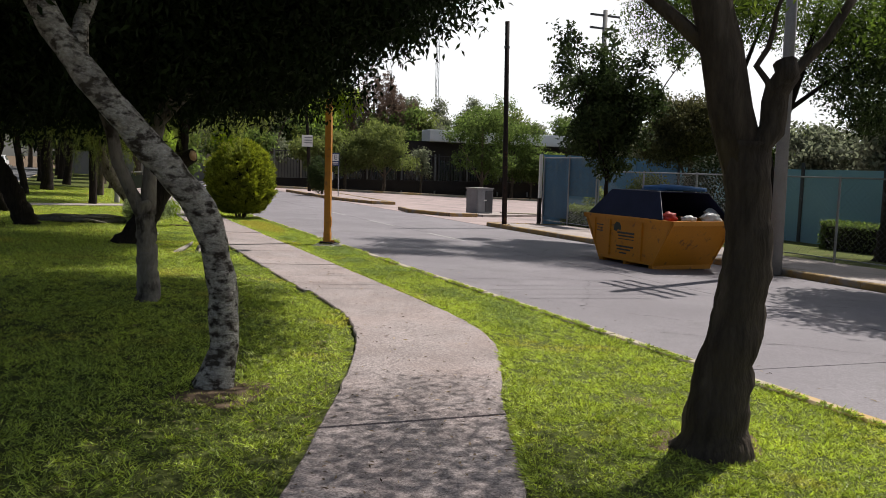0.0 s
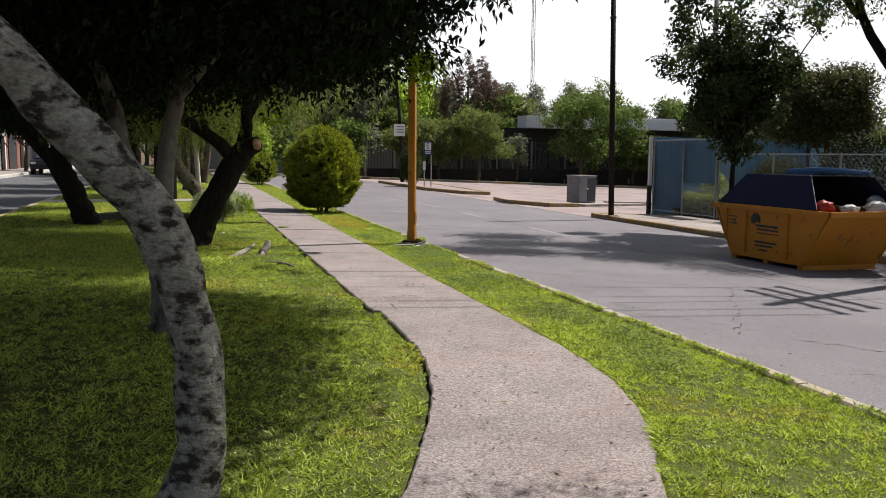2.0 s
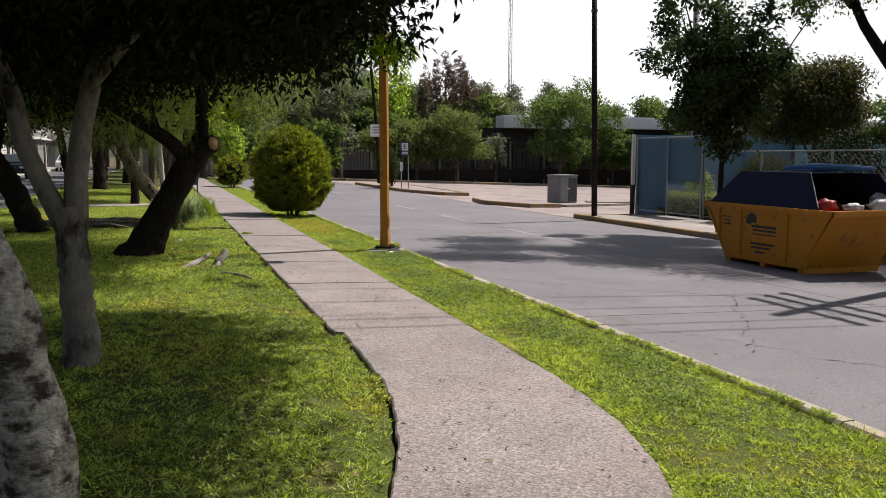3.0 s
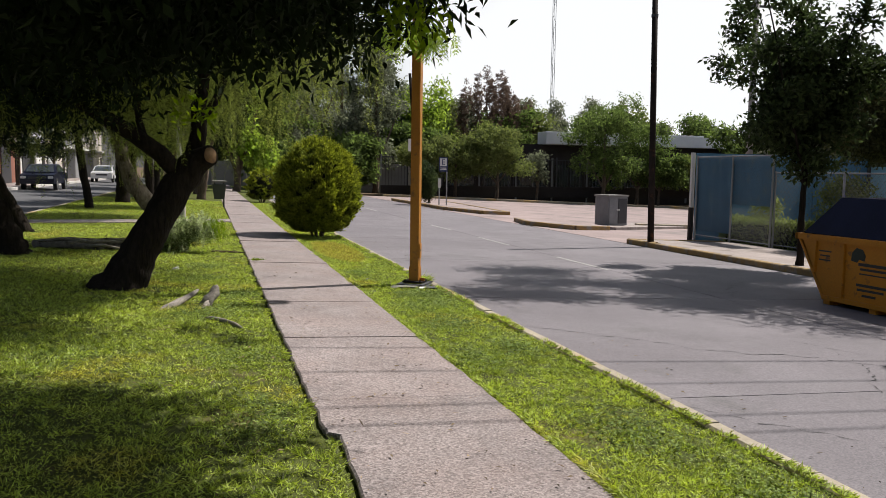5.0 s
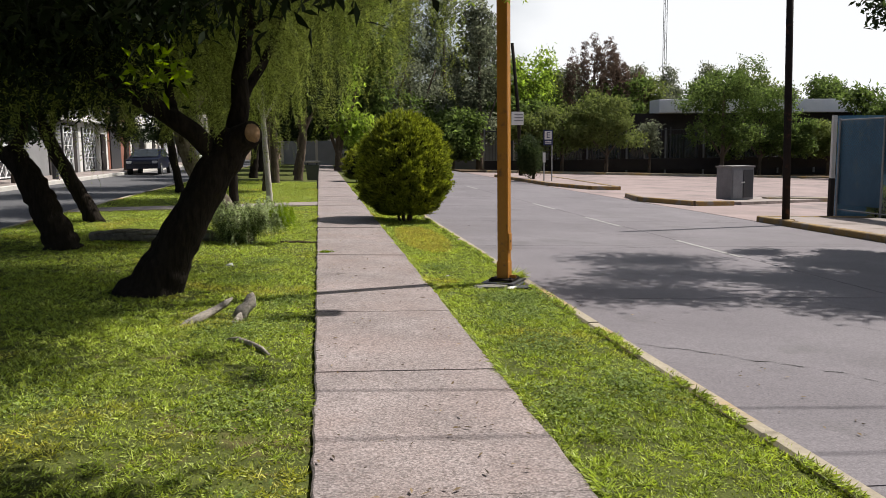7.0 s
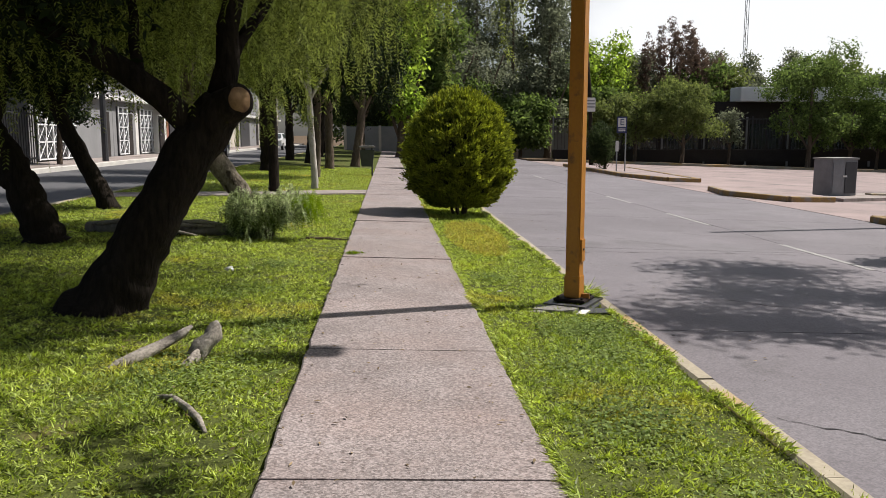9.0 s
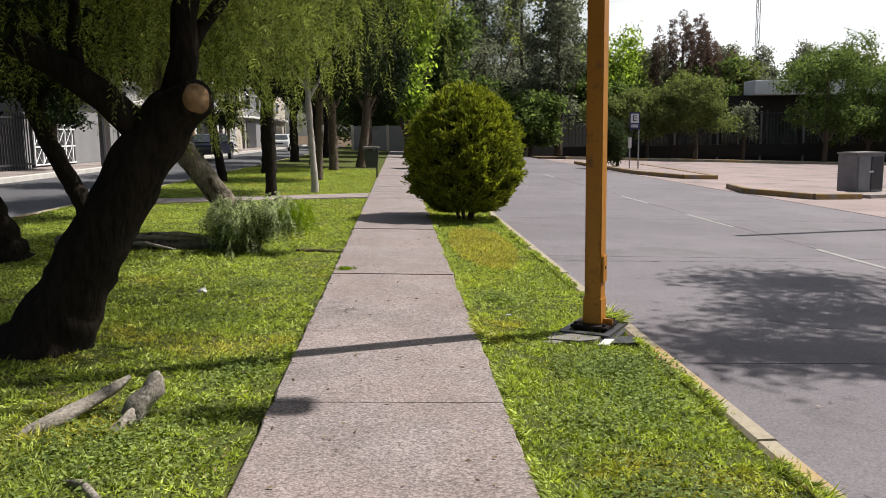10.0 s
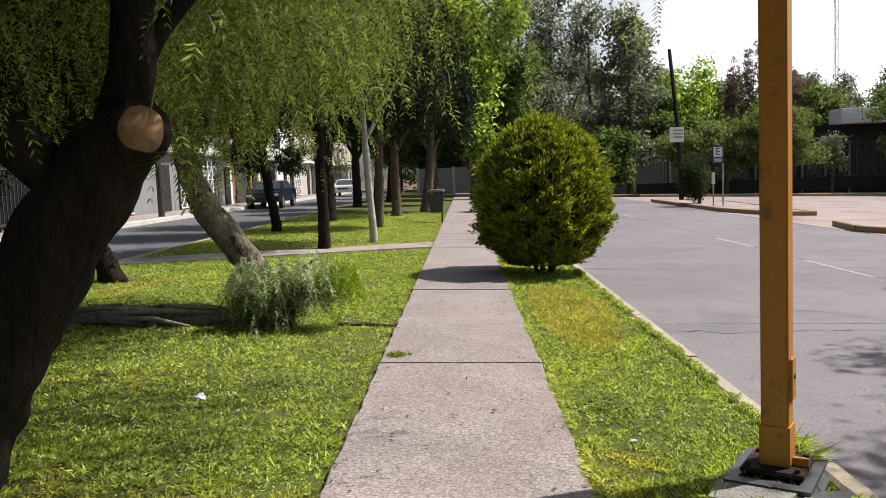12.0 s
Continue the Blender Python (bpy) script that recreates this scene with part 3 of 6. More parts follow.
# faded centre dashes and cracks
marks = tagged(new("centre_line"), "faded white centre dashes on the street", "road marking", "", "structure")
for y0, x0 in ((20.5, 6.45), (26.0, 6.42), (31.5, 6.45), (44.0, 6.5), (52, 6.5)):
    part("dash", slab([(x0 - 0.05, y0), (x0 + 0.05, y0), (x0 + 0.06, y0 + 2.6), (x0 - 0.05, y0 + 2.6)], -0.125, 0.003), PAINT_LINE, marks)
cracks = tagged(new("street_cracks"), "irregular dark cracks in the street slabs", "crack", "", "structure")
rng = np.random.default_rng(11)
for x0, y0, x1, y1 in ((4.4, 16.0, 6.3, 10.6), (6.3, 10.6, 9.2, 8.4), (5.2, 13.0, 3.0, 9.6), (3.2, 24, 5.9, 20.5), (7.2, 30, 9.3, 24.0), (4.2, 30, 5.6, 26), (8.4, 19, 6.8, 17), (5.4, 8.0, 8.6, 6.2), (3.0, 38, 6.0, 33), (7.5, 42, 9.5, 36), (6.9, 14.2, 10.2, 12.6), (2.2, 14.6, 5.6, 12.2), (3.4, 18.2, 7.4, 14.0), (7.4, 14.0, 8.8, 10.4), (2.1, 11.6, 4.4, 8.2), (5.6, 12.2, 10.4, 9.6), (2.2, 21.6, 6.4, 21.9), (2.2, 27.2, 6.3, 26.2), (4.6, 33.0, 8.2, 30.2), (5.2, 24.4, 9.6, 22.4), (3.0, 8.0, 7.4, 4.2)):
    n = 64
    t = np.linspace(0, 1, n)
    off = np.cumsum(rng.normal(size=n)) * 0.032
    off -= off[0] + (off[-1] - off[0]) * t
    dx, dy = x1 - x0, y1 - y0
    ln = math.hypot(dx, dy)
    cx, cy = x0 + dx * t - dy / ln * off, y0 + dy * t + dx / ln * off
    wd = 0.002 + 0.010 * rng.random(n) ** 1.5
    v = [(a, b - w, gz(a) - 0.1262) for a, b, w in zip(cx, cy, wd)] + [(a, b + w, gz(a) - 0.1262) for a, b, w in zip(cx, cy, wd)]
    part("crack", Shape().add(v, [(i, i + 1, n + i + 1, n + i) for i in range(n - 1)]), CRACK, cracks)

# ---- left lawn: trees ----
R = np.random.default_rng
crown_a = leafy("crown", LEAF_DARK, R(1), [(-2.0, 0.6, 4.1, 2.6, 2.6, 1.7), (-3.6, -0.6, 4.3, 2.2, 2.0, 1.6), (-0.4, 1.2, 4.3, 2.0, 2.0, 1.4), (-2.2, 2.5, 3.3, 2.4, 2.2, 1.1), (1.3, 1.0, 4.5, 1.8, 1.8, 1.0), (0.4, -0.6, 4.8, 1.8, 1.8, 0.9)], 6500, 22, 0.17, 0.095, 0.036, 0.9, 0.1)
# unseen layer of large leaves, added to keep sun off trunk and lawn
crown_a_shade = leafy("crown", LEAF_DARK, R(15), [(1.2, 0.9, 5.3, 1.4, 1.4, 0.4), (-0.5, 0.6, 5.3, 2.0, 2.0, 0.5), (-2.4, 0.2, 5.3, 2.0, 2.0, 0.5)], 1100, 18, 0.2, 0.18, 0.1, 0.4, 0.0)
tree("shade_tree", -2.38, 6.2, "leaning tree with pale blotched bark and a dense dark crown", BARK_PALE,
     [(-0.08, 0, -0.1, 0.16), (-0.04, 0.0, 0.06, 0.115), (0.02, 0, 0.22, 0.1), (0.02, 0.0, 0.57, 0.1), (-0.03, 0.0, 0.92, 0.1), (-0.14, 0.0, 1.25, 0.097), (-0.43, 0.0, 1.57, 0.098), (-0.68, 0.0, 1.9, 0.096), (-0.92, 0.0, 2.15, 0.09), (-1.15, 0.05, 2.6, 0.08), (-1.7, 0.3, 3.4, 0.06)],
     [[(-0.9, 0.0, 2.2, 0.06), (-0.8, 0.5, 3.0, 0.045), (-0.4, 1.1, 4.0, 0.025)], [(-1.2, 0.05, 2.6, 0.06), (-2.2, -0.2, 3.3, 0.04), (-3.2, -0.8, 4.2, 0.02)]], [crown_a, crown_a_shade], "trees of the median", seed=3, lump=0.3)
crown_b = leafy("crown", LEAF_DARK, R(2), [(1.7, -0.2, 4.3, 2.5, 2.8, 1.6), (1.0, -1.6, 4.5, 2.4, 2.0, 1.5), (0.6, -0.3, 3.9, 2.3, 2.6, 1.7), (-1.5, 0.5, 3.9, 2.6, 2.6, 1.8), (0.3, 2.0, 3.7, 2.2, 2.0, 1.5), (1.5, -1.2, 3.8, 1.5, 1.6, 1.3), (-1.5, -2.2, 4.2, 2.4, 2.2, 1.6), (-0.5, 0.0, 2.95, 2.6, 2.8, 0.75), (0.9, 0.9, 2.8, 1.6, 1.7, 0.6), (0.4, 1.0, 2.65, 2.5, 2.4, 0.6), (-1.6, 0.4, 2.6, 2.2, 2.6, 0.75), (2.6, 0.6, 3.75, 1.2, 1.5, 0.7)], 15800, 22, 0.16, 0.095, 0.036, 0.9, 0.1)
# large-leaved layer mostly out of view, added as a sun blocker
crown_b_shade = leafy("crown", LEAF_DARK, R(4), [(0.6, -0.2, 5.2, 2.6, 2.8, 0.6), (-1.6, 0.0, 5.0, 2.6, 2.8, 0.6), (-1.5, -2.4, 4.9, 2.4, 2.2, 0.6), (0.6, -2.2, 5.2, 2.0, 1.8, 0.5), (1.3, -2.9, 5.3, 1.7, 1.6, 0.5), (-0.8, -3.4, 5.2, 2.0, 1.6, 0.5)], 2500, 18, 0.2, 0.18, 0.1, 0.4, 0.0)
# unseen clumps east of the tree, added with their limb to shade the lawn
crown_lawn_shade = leafy("crown", LEAF_DARK, R(14), [(4.1, 2.9, 5.5, 0.9, 0.5, 0.35), (4.5, 2.15, 5.5, 0.9, 0.5, 0.35), (4.2, 1.2, 5.4, 0.8, 0.55, 0.35), (3.6, 0.5, 5.4, 0.9, 0.6, 0.35), (3.2, 2.0, 5.4, 0.9, 0.8, 0.4)], 420, 20, 0.17, 0.15, 0.075, 0.4, 0.0)
tip_a = leafy("crown", LEAF_BRIGHT, R(3), [(2.35, 0.15, 2.25, 0.2, 0.22, 0.12), (1.2, 2.4, 1.9, 0.16, 0.2, 0.16)], 12, 16, 0.06, 0.085, 0.03, 0.3, 0.2)
tree("shade_tree", -2.6, 9.9, "forked tree with smooth grey bark and a dense dark crown", BARK_GREY,
     [(0, 0, -0.1, 0.15), (0, 0, 0.1, 0.125), (-0.01, 0, 0.5, 0.108), (-0.02, 0, 0.85, 0.105), (-0.05, 0, 1.1, 0.10)],
     [[(-0.03, 0, 0.9, 0.085), (-0.22, 0.03, 1.3, 0.07), (-0.42, 0.1, 2.0, 0.06), (-0.9, 0.4, 3.4, 0.035)], [(0.0, 0, 0.95, 0.085), (0.05, 0.02, 1.5, 0.075), (0.2, 0.2, 2.3, 0.06), (0.8, 0.8, 3.6, 0.03)], [(0.1, 0.1, 1.9, 0.05), (0.9, -0.3, 2.9, 0.035), (1.7, -0.5, 3.7, 0.02)], [(0.8, 0.8, 3.6, 0.03), (2.2, 1.3, 4.9, 0.028), (3.4, 1.7, 5.4, 0.02), (4.5, 2.1, 5.5, 0.01)]], [crown_b, crown_b_shade, crown_lawn_shade, tip_a], "trees of the median", seed=8)

# leaning pepper tree with a sawn limb
pep = R(5)
crown_c = weeping("crown", LEAF_PEPPER, pep, [(0.7, 0.6, 3.9, 2.4, 2.4, 1.2), (-0.9, 0.2, 3.6, 1.8, 2.0, 1.2), (1.7, 2.0, 3.9, 1.9, 1.9, 1.0), (0.3, 2.6, 3.3, 1.8, 1.6, 0.8)], 1200, 1.35, 0.042, 0.0088, 0.3)
# near-black leaves paint dark gaps; the last two balls, unseen, shade the lawn
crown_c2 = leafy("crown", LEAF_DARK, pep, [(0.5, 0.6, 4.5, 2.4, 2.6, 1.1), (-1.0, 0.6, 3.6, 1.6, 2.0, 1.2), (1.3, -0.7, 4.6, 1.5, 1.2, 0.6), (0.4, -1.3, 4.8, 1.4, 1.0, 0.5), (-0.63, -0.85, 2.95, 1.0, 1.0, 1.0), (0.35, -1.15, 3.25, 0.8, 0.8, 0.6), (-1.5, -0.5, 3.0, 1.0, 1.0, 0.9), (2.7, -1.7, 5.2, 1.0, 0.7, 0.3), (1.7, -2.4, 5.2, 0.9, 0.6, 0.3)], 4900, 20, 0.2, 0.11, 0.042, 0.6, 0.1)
cutlimb = Shape().tube([(0.62, 0.2, 1.4), (0.82, 0.16, 1.57), (0.97, 0.08, 1.65), (1.0, 0.05, 1.66)], [0.17, 0.165, 0.14, 0.135], 18, True, 0.1)
cutface = Shape().tube([(1.0, 0.054, 1.658), (1.012, 0.04, 1.662)], [0.1, 0.096], 24, True, 0.25)
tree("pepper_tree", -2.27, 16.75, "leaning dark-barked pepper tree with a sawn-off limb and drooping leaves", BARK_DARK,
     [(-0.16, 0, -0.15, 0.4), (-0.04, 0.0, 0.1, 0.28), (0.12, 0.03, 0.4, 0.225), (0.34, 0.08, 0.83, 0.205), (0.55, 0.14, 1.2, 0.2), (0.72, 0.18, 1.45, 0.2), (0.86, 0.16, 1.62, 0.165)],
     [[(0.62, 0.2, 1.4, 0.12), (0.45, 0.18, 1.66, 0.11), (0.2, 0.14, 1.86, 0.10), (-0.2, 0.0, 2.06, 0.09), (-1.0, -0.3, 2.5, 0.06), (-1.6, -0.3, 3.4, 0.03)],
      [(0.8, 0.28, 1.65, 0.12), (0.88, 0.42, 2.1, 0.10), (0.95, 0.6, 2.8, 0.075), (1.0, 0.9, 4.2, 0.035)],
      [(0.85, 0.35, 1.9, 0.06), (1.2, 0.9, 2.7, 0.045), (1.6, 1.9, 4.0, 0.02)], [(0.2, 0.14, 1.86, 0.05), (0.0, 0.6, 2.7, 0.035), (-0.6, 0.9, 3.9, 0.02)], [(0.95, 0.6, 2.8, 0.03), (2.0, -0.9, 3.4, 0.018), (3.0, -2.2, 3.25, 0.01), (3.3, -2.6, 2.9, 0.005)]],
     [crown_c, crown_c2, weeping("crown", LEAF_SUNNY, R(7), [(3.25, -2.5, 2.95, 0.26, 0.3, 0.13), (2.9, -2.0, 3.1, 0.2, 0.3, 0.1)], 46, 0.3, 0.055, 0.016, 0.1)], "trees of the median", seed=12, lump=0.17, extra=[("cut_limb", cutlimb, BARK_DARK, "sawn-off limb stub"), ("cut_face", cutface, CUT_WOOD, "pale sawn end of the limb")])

# second pepper tree, bowed towards the street, with a silvery shoot at its foot
pep = R(6)
tree("pepper_tree", -2.0, 21.7, "bowed pepper tree with flaking grey bark and hanging leaves", BARK_SCALY,
     [(0.1, 0, -0.1, 0.2), (0.05, 0.0, 0.1, 0.165), (-0.05, 0, 0.4, 0.15), (-0.28, 0, 0.75, 0.15), (-0.55, 0.02, 1.1, 0.145), (-0.75, 0.05, 1.5, 0.13), (-0.85, 0.1, 2.1, 0.11), (-0.8, 0.2, 3.0, 0.08)],
     [[(-0.8, 0.1, 1.7, 0.09), (-0.4, 0.4, 2.6, 0.06), (0.3, 0.9, 4.0, 0.03)], [(-0.85, 0.1, 2.0, 0.07), (-1.5, 0.3, 2.9, 0.05), (-2.2, 0.6, 4.1, 0.02)]],
     weeping("crown", LEAF_PEPPER, pep, [(-0.4, 0.4, 3.9, 2.0, 2.2, 1.3), (0.2, 1.0, 3.9, 1.2, 1.4, 1.1), (-0.6, -0.5, 2.75, 0.8, 0.5, 0.5)], 640, 1.4, 0.055, 0.013, 0.3), "trees of the median", seed=17)

sh = R(21)
shrub = thing("pepper_shoot", -1.75, 21.3, "silvery green leafy shoot at the foot of a tree", "shrub")
part("stem", Shape().tube([(0, 0, -0.1), (-0.1, 0, 0.3), (-0.2, 0.05, 0.6)], [0.03, 0.02, 0.01], 6).tube([(0.02, 0, -0.1), (0.15, 0, 0.4), (0.3, 0, 0.65)], [0.03, 0.02, 0.01], 6), BARK_MID, shrub)
part("foliage", weeping("foliage", LEAF_SILVER, sh, [(-0.2, 0, 0.45, 0.4, 0.35, 0.3), (0.25, 0, 0.55, 0.35, 0.3, 0.22)], 290, 0.4, 0.045, 0.013, 0.1), None, shrub)
part("foliage", weeping("foliage", LEAF_BRIGHT, sh, [(0.5, 0.05, 0.55, 0.28, 0.2, 0.14)], 34, 0.45, 0.045, 0.012, 0.1), None, shrub, "bright drooping leaves")
part("foliage", leafy("foliage", LEAF_MID, sh, [(-0.2, 0, 0.28, 0.36, 0.3, 0.28), (0.1, 0, 0.3, 0.2, 0.2, 0.25)], 150, 20, 0.07, 0.06, 0.016, 0.3, 0.0), None, shrub, "darker lower leaves")

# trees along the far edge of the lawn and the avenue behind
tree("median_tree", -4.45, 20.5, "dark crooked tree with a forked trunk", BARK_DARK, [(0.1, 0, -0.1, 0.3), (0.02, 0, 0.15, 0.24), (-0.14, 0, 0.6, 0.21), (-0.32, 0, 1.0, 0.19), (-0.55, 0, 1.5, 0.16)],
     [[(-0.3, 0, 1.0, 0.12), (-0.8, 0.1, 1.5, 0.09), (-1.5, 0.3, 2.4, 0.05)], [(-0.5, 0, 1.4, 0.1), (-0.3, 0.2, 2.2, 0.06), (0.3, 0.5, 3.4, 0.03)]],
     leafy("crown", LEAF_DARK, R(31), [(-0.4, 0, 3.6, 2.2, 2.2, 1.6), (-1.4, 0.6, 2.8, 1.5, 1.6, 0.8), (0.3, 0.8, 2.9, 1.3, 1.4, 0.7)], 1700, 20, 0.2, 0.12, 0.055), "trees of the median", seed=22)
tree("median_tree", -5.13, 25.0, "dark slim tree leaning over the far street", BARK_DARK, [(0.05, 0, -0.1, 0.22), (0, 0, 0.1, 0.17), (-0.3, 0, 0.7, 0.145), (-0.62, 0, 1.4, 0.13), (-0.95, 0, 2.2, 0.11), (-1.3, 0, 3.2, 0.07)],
     [[(-0.7, 0, 1.7, 0.08), (-0.3, 0.3, 2.7, 0.05), (0.3, 0.5, 3.8, 0.02)]], leafy("crown", LEAF_DARK, R(32), [(-0.8, 0, 3.7, 2.2, 2.2, 1.6), (-1.6, 0.2, 2.8, 1.5, 1.6, 0.8), (0.4, 0.2, 3.0, 1.3, 1.4, 0.8)], 1700, 20, 0.2, 0.12, 0.055), "trees of the median", seed=25)
avenue = [(-2.86, 30.1, 0.12, BARK_DARK, 0.0), (-2.03, 31.9, 0.085, BARK_WHITE, -0.05), (-5.2, 35.9, 0.13, BARK_DARK, -0.15), (-2.47, 37.3, 0.13, BARK_MID, 0.05), (-4.6, 41.0, 0.26, BARK_DARK, 0.0), (-2.5, 44.0, 0.18, BARK_MID, 0.0),
          (-1.6, 48.0, 0.2, BARK_MID, 0.15), (-3.9, 50.0, 0.2, BARK_DARK, 0.1), (-5.3, 54.0, 0.22, BARK_DARK, 0.0), (-1.9, 56.0, 0.2, BARK_MID, 0.2), (-4.4, 62.0, 0.22, BARK_DARK, 0.1), (-2.0, 66.0, 0.22, BARK_MID, 0.1), (-4.8, 73.0, 0.22, BARK_DARK, 0.0), (-2.2, 78.0, 0.22, BARK_MID, 0.0), (-3.8, 88.0, 0.25, BARK_DARK, 0.0)]
for k, (x, y, r, bark, lean) in enumerate(avenue):
    rg = R(100 + k)
    far = y > 45
    ht = 6.5 + 2.5 * rg.random()
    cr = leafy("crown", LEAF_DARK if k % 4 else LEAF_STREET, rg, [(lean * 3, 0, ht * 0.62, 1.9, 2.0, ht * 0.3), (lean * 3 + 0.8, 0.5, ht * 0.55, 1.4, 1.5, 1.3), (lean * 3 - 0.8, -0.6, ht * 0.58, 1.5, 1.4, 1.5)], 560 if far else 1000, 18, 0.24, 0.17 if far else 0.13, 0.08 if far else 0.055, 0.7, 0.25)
    tree("avenue_tree", x, y, "pale-trunked avenue tree with a whitewashed stem" if bark is BARK_WHITE else "avenue tree with a bare trunk and dark crown", bark,
         [(0, 0, -0.1, r * 1.3), (0, 0, 0.15, r * 1.05), (lean, 0, 1.0, r), (lean * 2, 0, 2.2, r * 0.9), (lean * 3, 0, 4.5, r * 0.5)],
         [[(lean * 2, 0, 2.3, r * 0.55), (lean * 2 + 0.6, 0.3, 3.4, r * 0.4), (lean * 2 + 1.2, 0.5, 4.4, r * 0.2)], [(lean * 2, 0, 2.5, r * 0.5), (lean * 2 - 0.6, -0.3, 3.5, r * 0.35), (lean * 2 - 1.0, -0.5, 4.6, r * 0.2)]], cr, "avenue trees", sides=10, seed=40 + k)

# ---- clipped conifers ----


def conifer(x, y, rx, rz, n, seed):
    rg = R(seed)
    ob = thing("conifer_bush", x, y, "rounded clipped conifer bush, bright green, on the verge", "bush", "conifers of the verge")
    # upright fans of scale leaves, some deeper than others
    m = n // 60
    th = rg.random(m) * 2 * math.pi
    cz = np.clip(1 - 2 * rg.random(m), -0.97, 1)
    q = (1 - cz ** 2) ** np.where(cz < 0, 0.36, 0.5)
    prof = rx * (1.0 - 0.06 * cz - 0.05 * cz ** 2) * (0.95 + 0.04 * np.sin(th * 3 + 1) + 0.03 * np.sin(th * 7 + cz * 5))
    # soft bulges and hollows in the clipped face
    prof = prof * np.array([1 + 0.11 * noise.noise(Vector((math.cos(a) * r_ * 4.2, math.sin(a) * r_ * 4.2, z_ * 3.2 + seed))) for a, r_, z_ in zip(th, q, cz)])
    deep = 0.74 + 0.27 * rg.random(m)
    c = np.stack([np.cos(th) * q * prof * deep, np.sin(th) * q * prof * deep, rz + cz * rz * (0.88 + 0.1 * deep)], 1)
    out = np.stack([np.cos(th) * q, np.sin(th) * q, cz * 0.5 + 0.9], 1)
    out /= np.linalg.norm(out, axis=1, keepdims=True)
    flat = np.stack([-np.sin(th), np.cos(th), np.zeros(m)], 1)
    turn = rg.random((m, 1)) * 1.6 - 0.8
    flat = flat * np.cos(turn) + np.cross(out, flat) * np.sin(turn)
    f = rg.random((m, 60, 1)) ** 0.7
    w = (rg.random((m, 60, 1)) - 0.5) * 2
    size = (0.19 * rx * (0.6 + 0.8 * rg.random((m, 1, 1))))
    p = c[:, None] + out[:, None] * f * size + flat[:, None] * w * size * 0.65 * (0.3 + f)
    p = p.reshape(-1, 3) + rg.normal(size=(m * 60, 3)) * 0.012
    d = (out[:, None] + flat[:, None] * w * 0.7).reshape(-1, 3) + rg.normal(size=(m * 60, 3)) * 0.25
    n = len(p)
    p[:, 2] = np.maximum(p[:, 2], 0.1)
    part("foliage", leaves_mesh("foliage", LEAF_BUSH, p, d, rg.normal(size=(n, 3)), 0.055 + 0.03 * rg.random(n), 0.02 + 0.01 * rg.random(n)), None, ob)
    # solid dark ball added inside: stops light, paints the gaps as shade
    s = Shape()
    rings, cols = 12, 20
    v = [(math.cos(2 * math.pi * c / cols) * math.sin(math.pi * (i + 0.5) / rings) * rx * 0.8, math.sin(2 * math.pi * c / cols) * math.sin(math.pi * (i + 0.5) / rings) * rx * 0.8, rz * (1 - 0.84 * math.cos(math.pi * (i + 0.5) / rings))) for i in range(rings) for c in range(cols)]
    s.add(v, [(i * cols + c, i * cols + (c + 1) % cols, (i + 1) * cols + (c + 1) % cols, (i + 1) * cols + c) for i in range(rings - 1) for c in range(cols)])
    part("core", s, CORE, ob, "near-black solid filler for the shaded inside")
    st = Shape()
    for k in range(7):
        a = k * 0.9
        st.tube([(0.1 * math.cos(a), 0.1 * math.sin(a), -0.1), (0.3 * math.cos(a), 0.3 * math.sin(a), 0.5)], [0.03, 0.02], 6)
    part("stem", st, BARK_MID, ob, "short bare stems")
    return ob


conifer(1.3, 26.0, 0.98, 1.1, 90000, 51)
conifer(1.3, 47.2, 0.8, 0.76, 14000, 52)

# ---- orange lamp pole ----
pole = thing("street_lamp_pole", 1.62, 17.4, "square orange-painted steel pole bolted to a broken base", "pole", h=0.05, turn=-32)
part("shaft", Shape().box(-0.066, -0.066, -0.02, 0.066, 0.066, 7.6, 0.01), ORANGE, pole, "orange painted shaft")
part("hatch", Shape().box(0.062, -0.05, 0.31, 0.082, 0.05, 0.53, 0.008), ORANGE, pole, "small bolted hatch cover")
part("hatch_bolt", Shape().tube([(0.081, 0, 0.43), (0.088, 0, 0.43)], [0.012, 0.012], 10), DARK_STEEL, pole)
part("base_plate", Shape().box(-0.15, -0.15, -0.045, 0.15, 0.15, -0.02, 0.006), RUST, pole, "rusty base plate")
for sx in (-1, 1):
    for sy in (-1, 1):
        part("anchor_bolt", Shape().tube([(0.115 * sx, 0.115 * sy, -0.03), (0.115 * sx, 0.115 * sy, 0.0)], [0.014, 0.014], 8), RUST, pole)
part("collar", Shape().box(-0.073, -0.073, -0.02, 0.073, 0.073, 0.19, 0.008), ORANGE, pole, "thicker welded collar")
part("gusset", Shape().prism([(0.076, -0.012), (0.15, -0.012), (0.15, 0.012), (0.076, 0.012)], -0.03, 0.02), ORANGE, pole)
part("arm", Shape().tube([(0, 0, 7.45), (0.75, 0.5, 7.6), (2.15, 1.46, 7.66)], [0.05, 0.045, 0.04], 10), ORANGE, pole, "outreach arm")
part("lamp_head", Shape().box(-0.05, -0.14, 7.6, 0.6, 0.14, 7.76, 0.04), DARK_STEEL, pole, "lamp head", at=Matrix.Translation((2.1, 1.42, 0)) @ pose(0, 0, 0, 0, 0, 34))
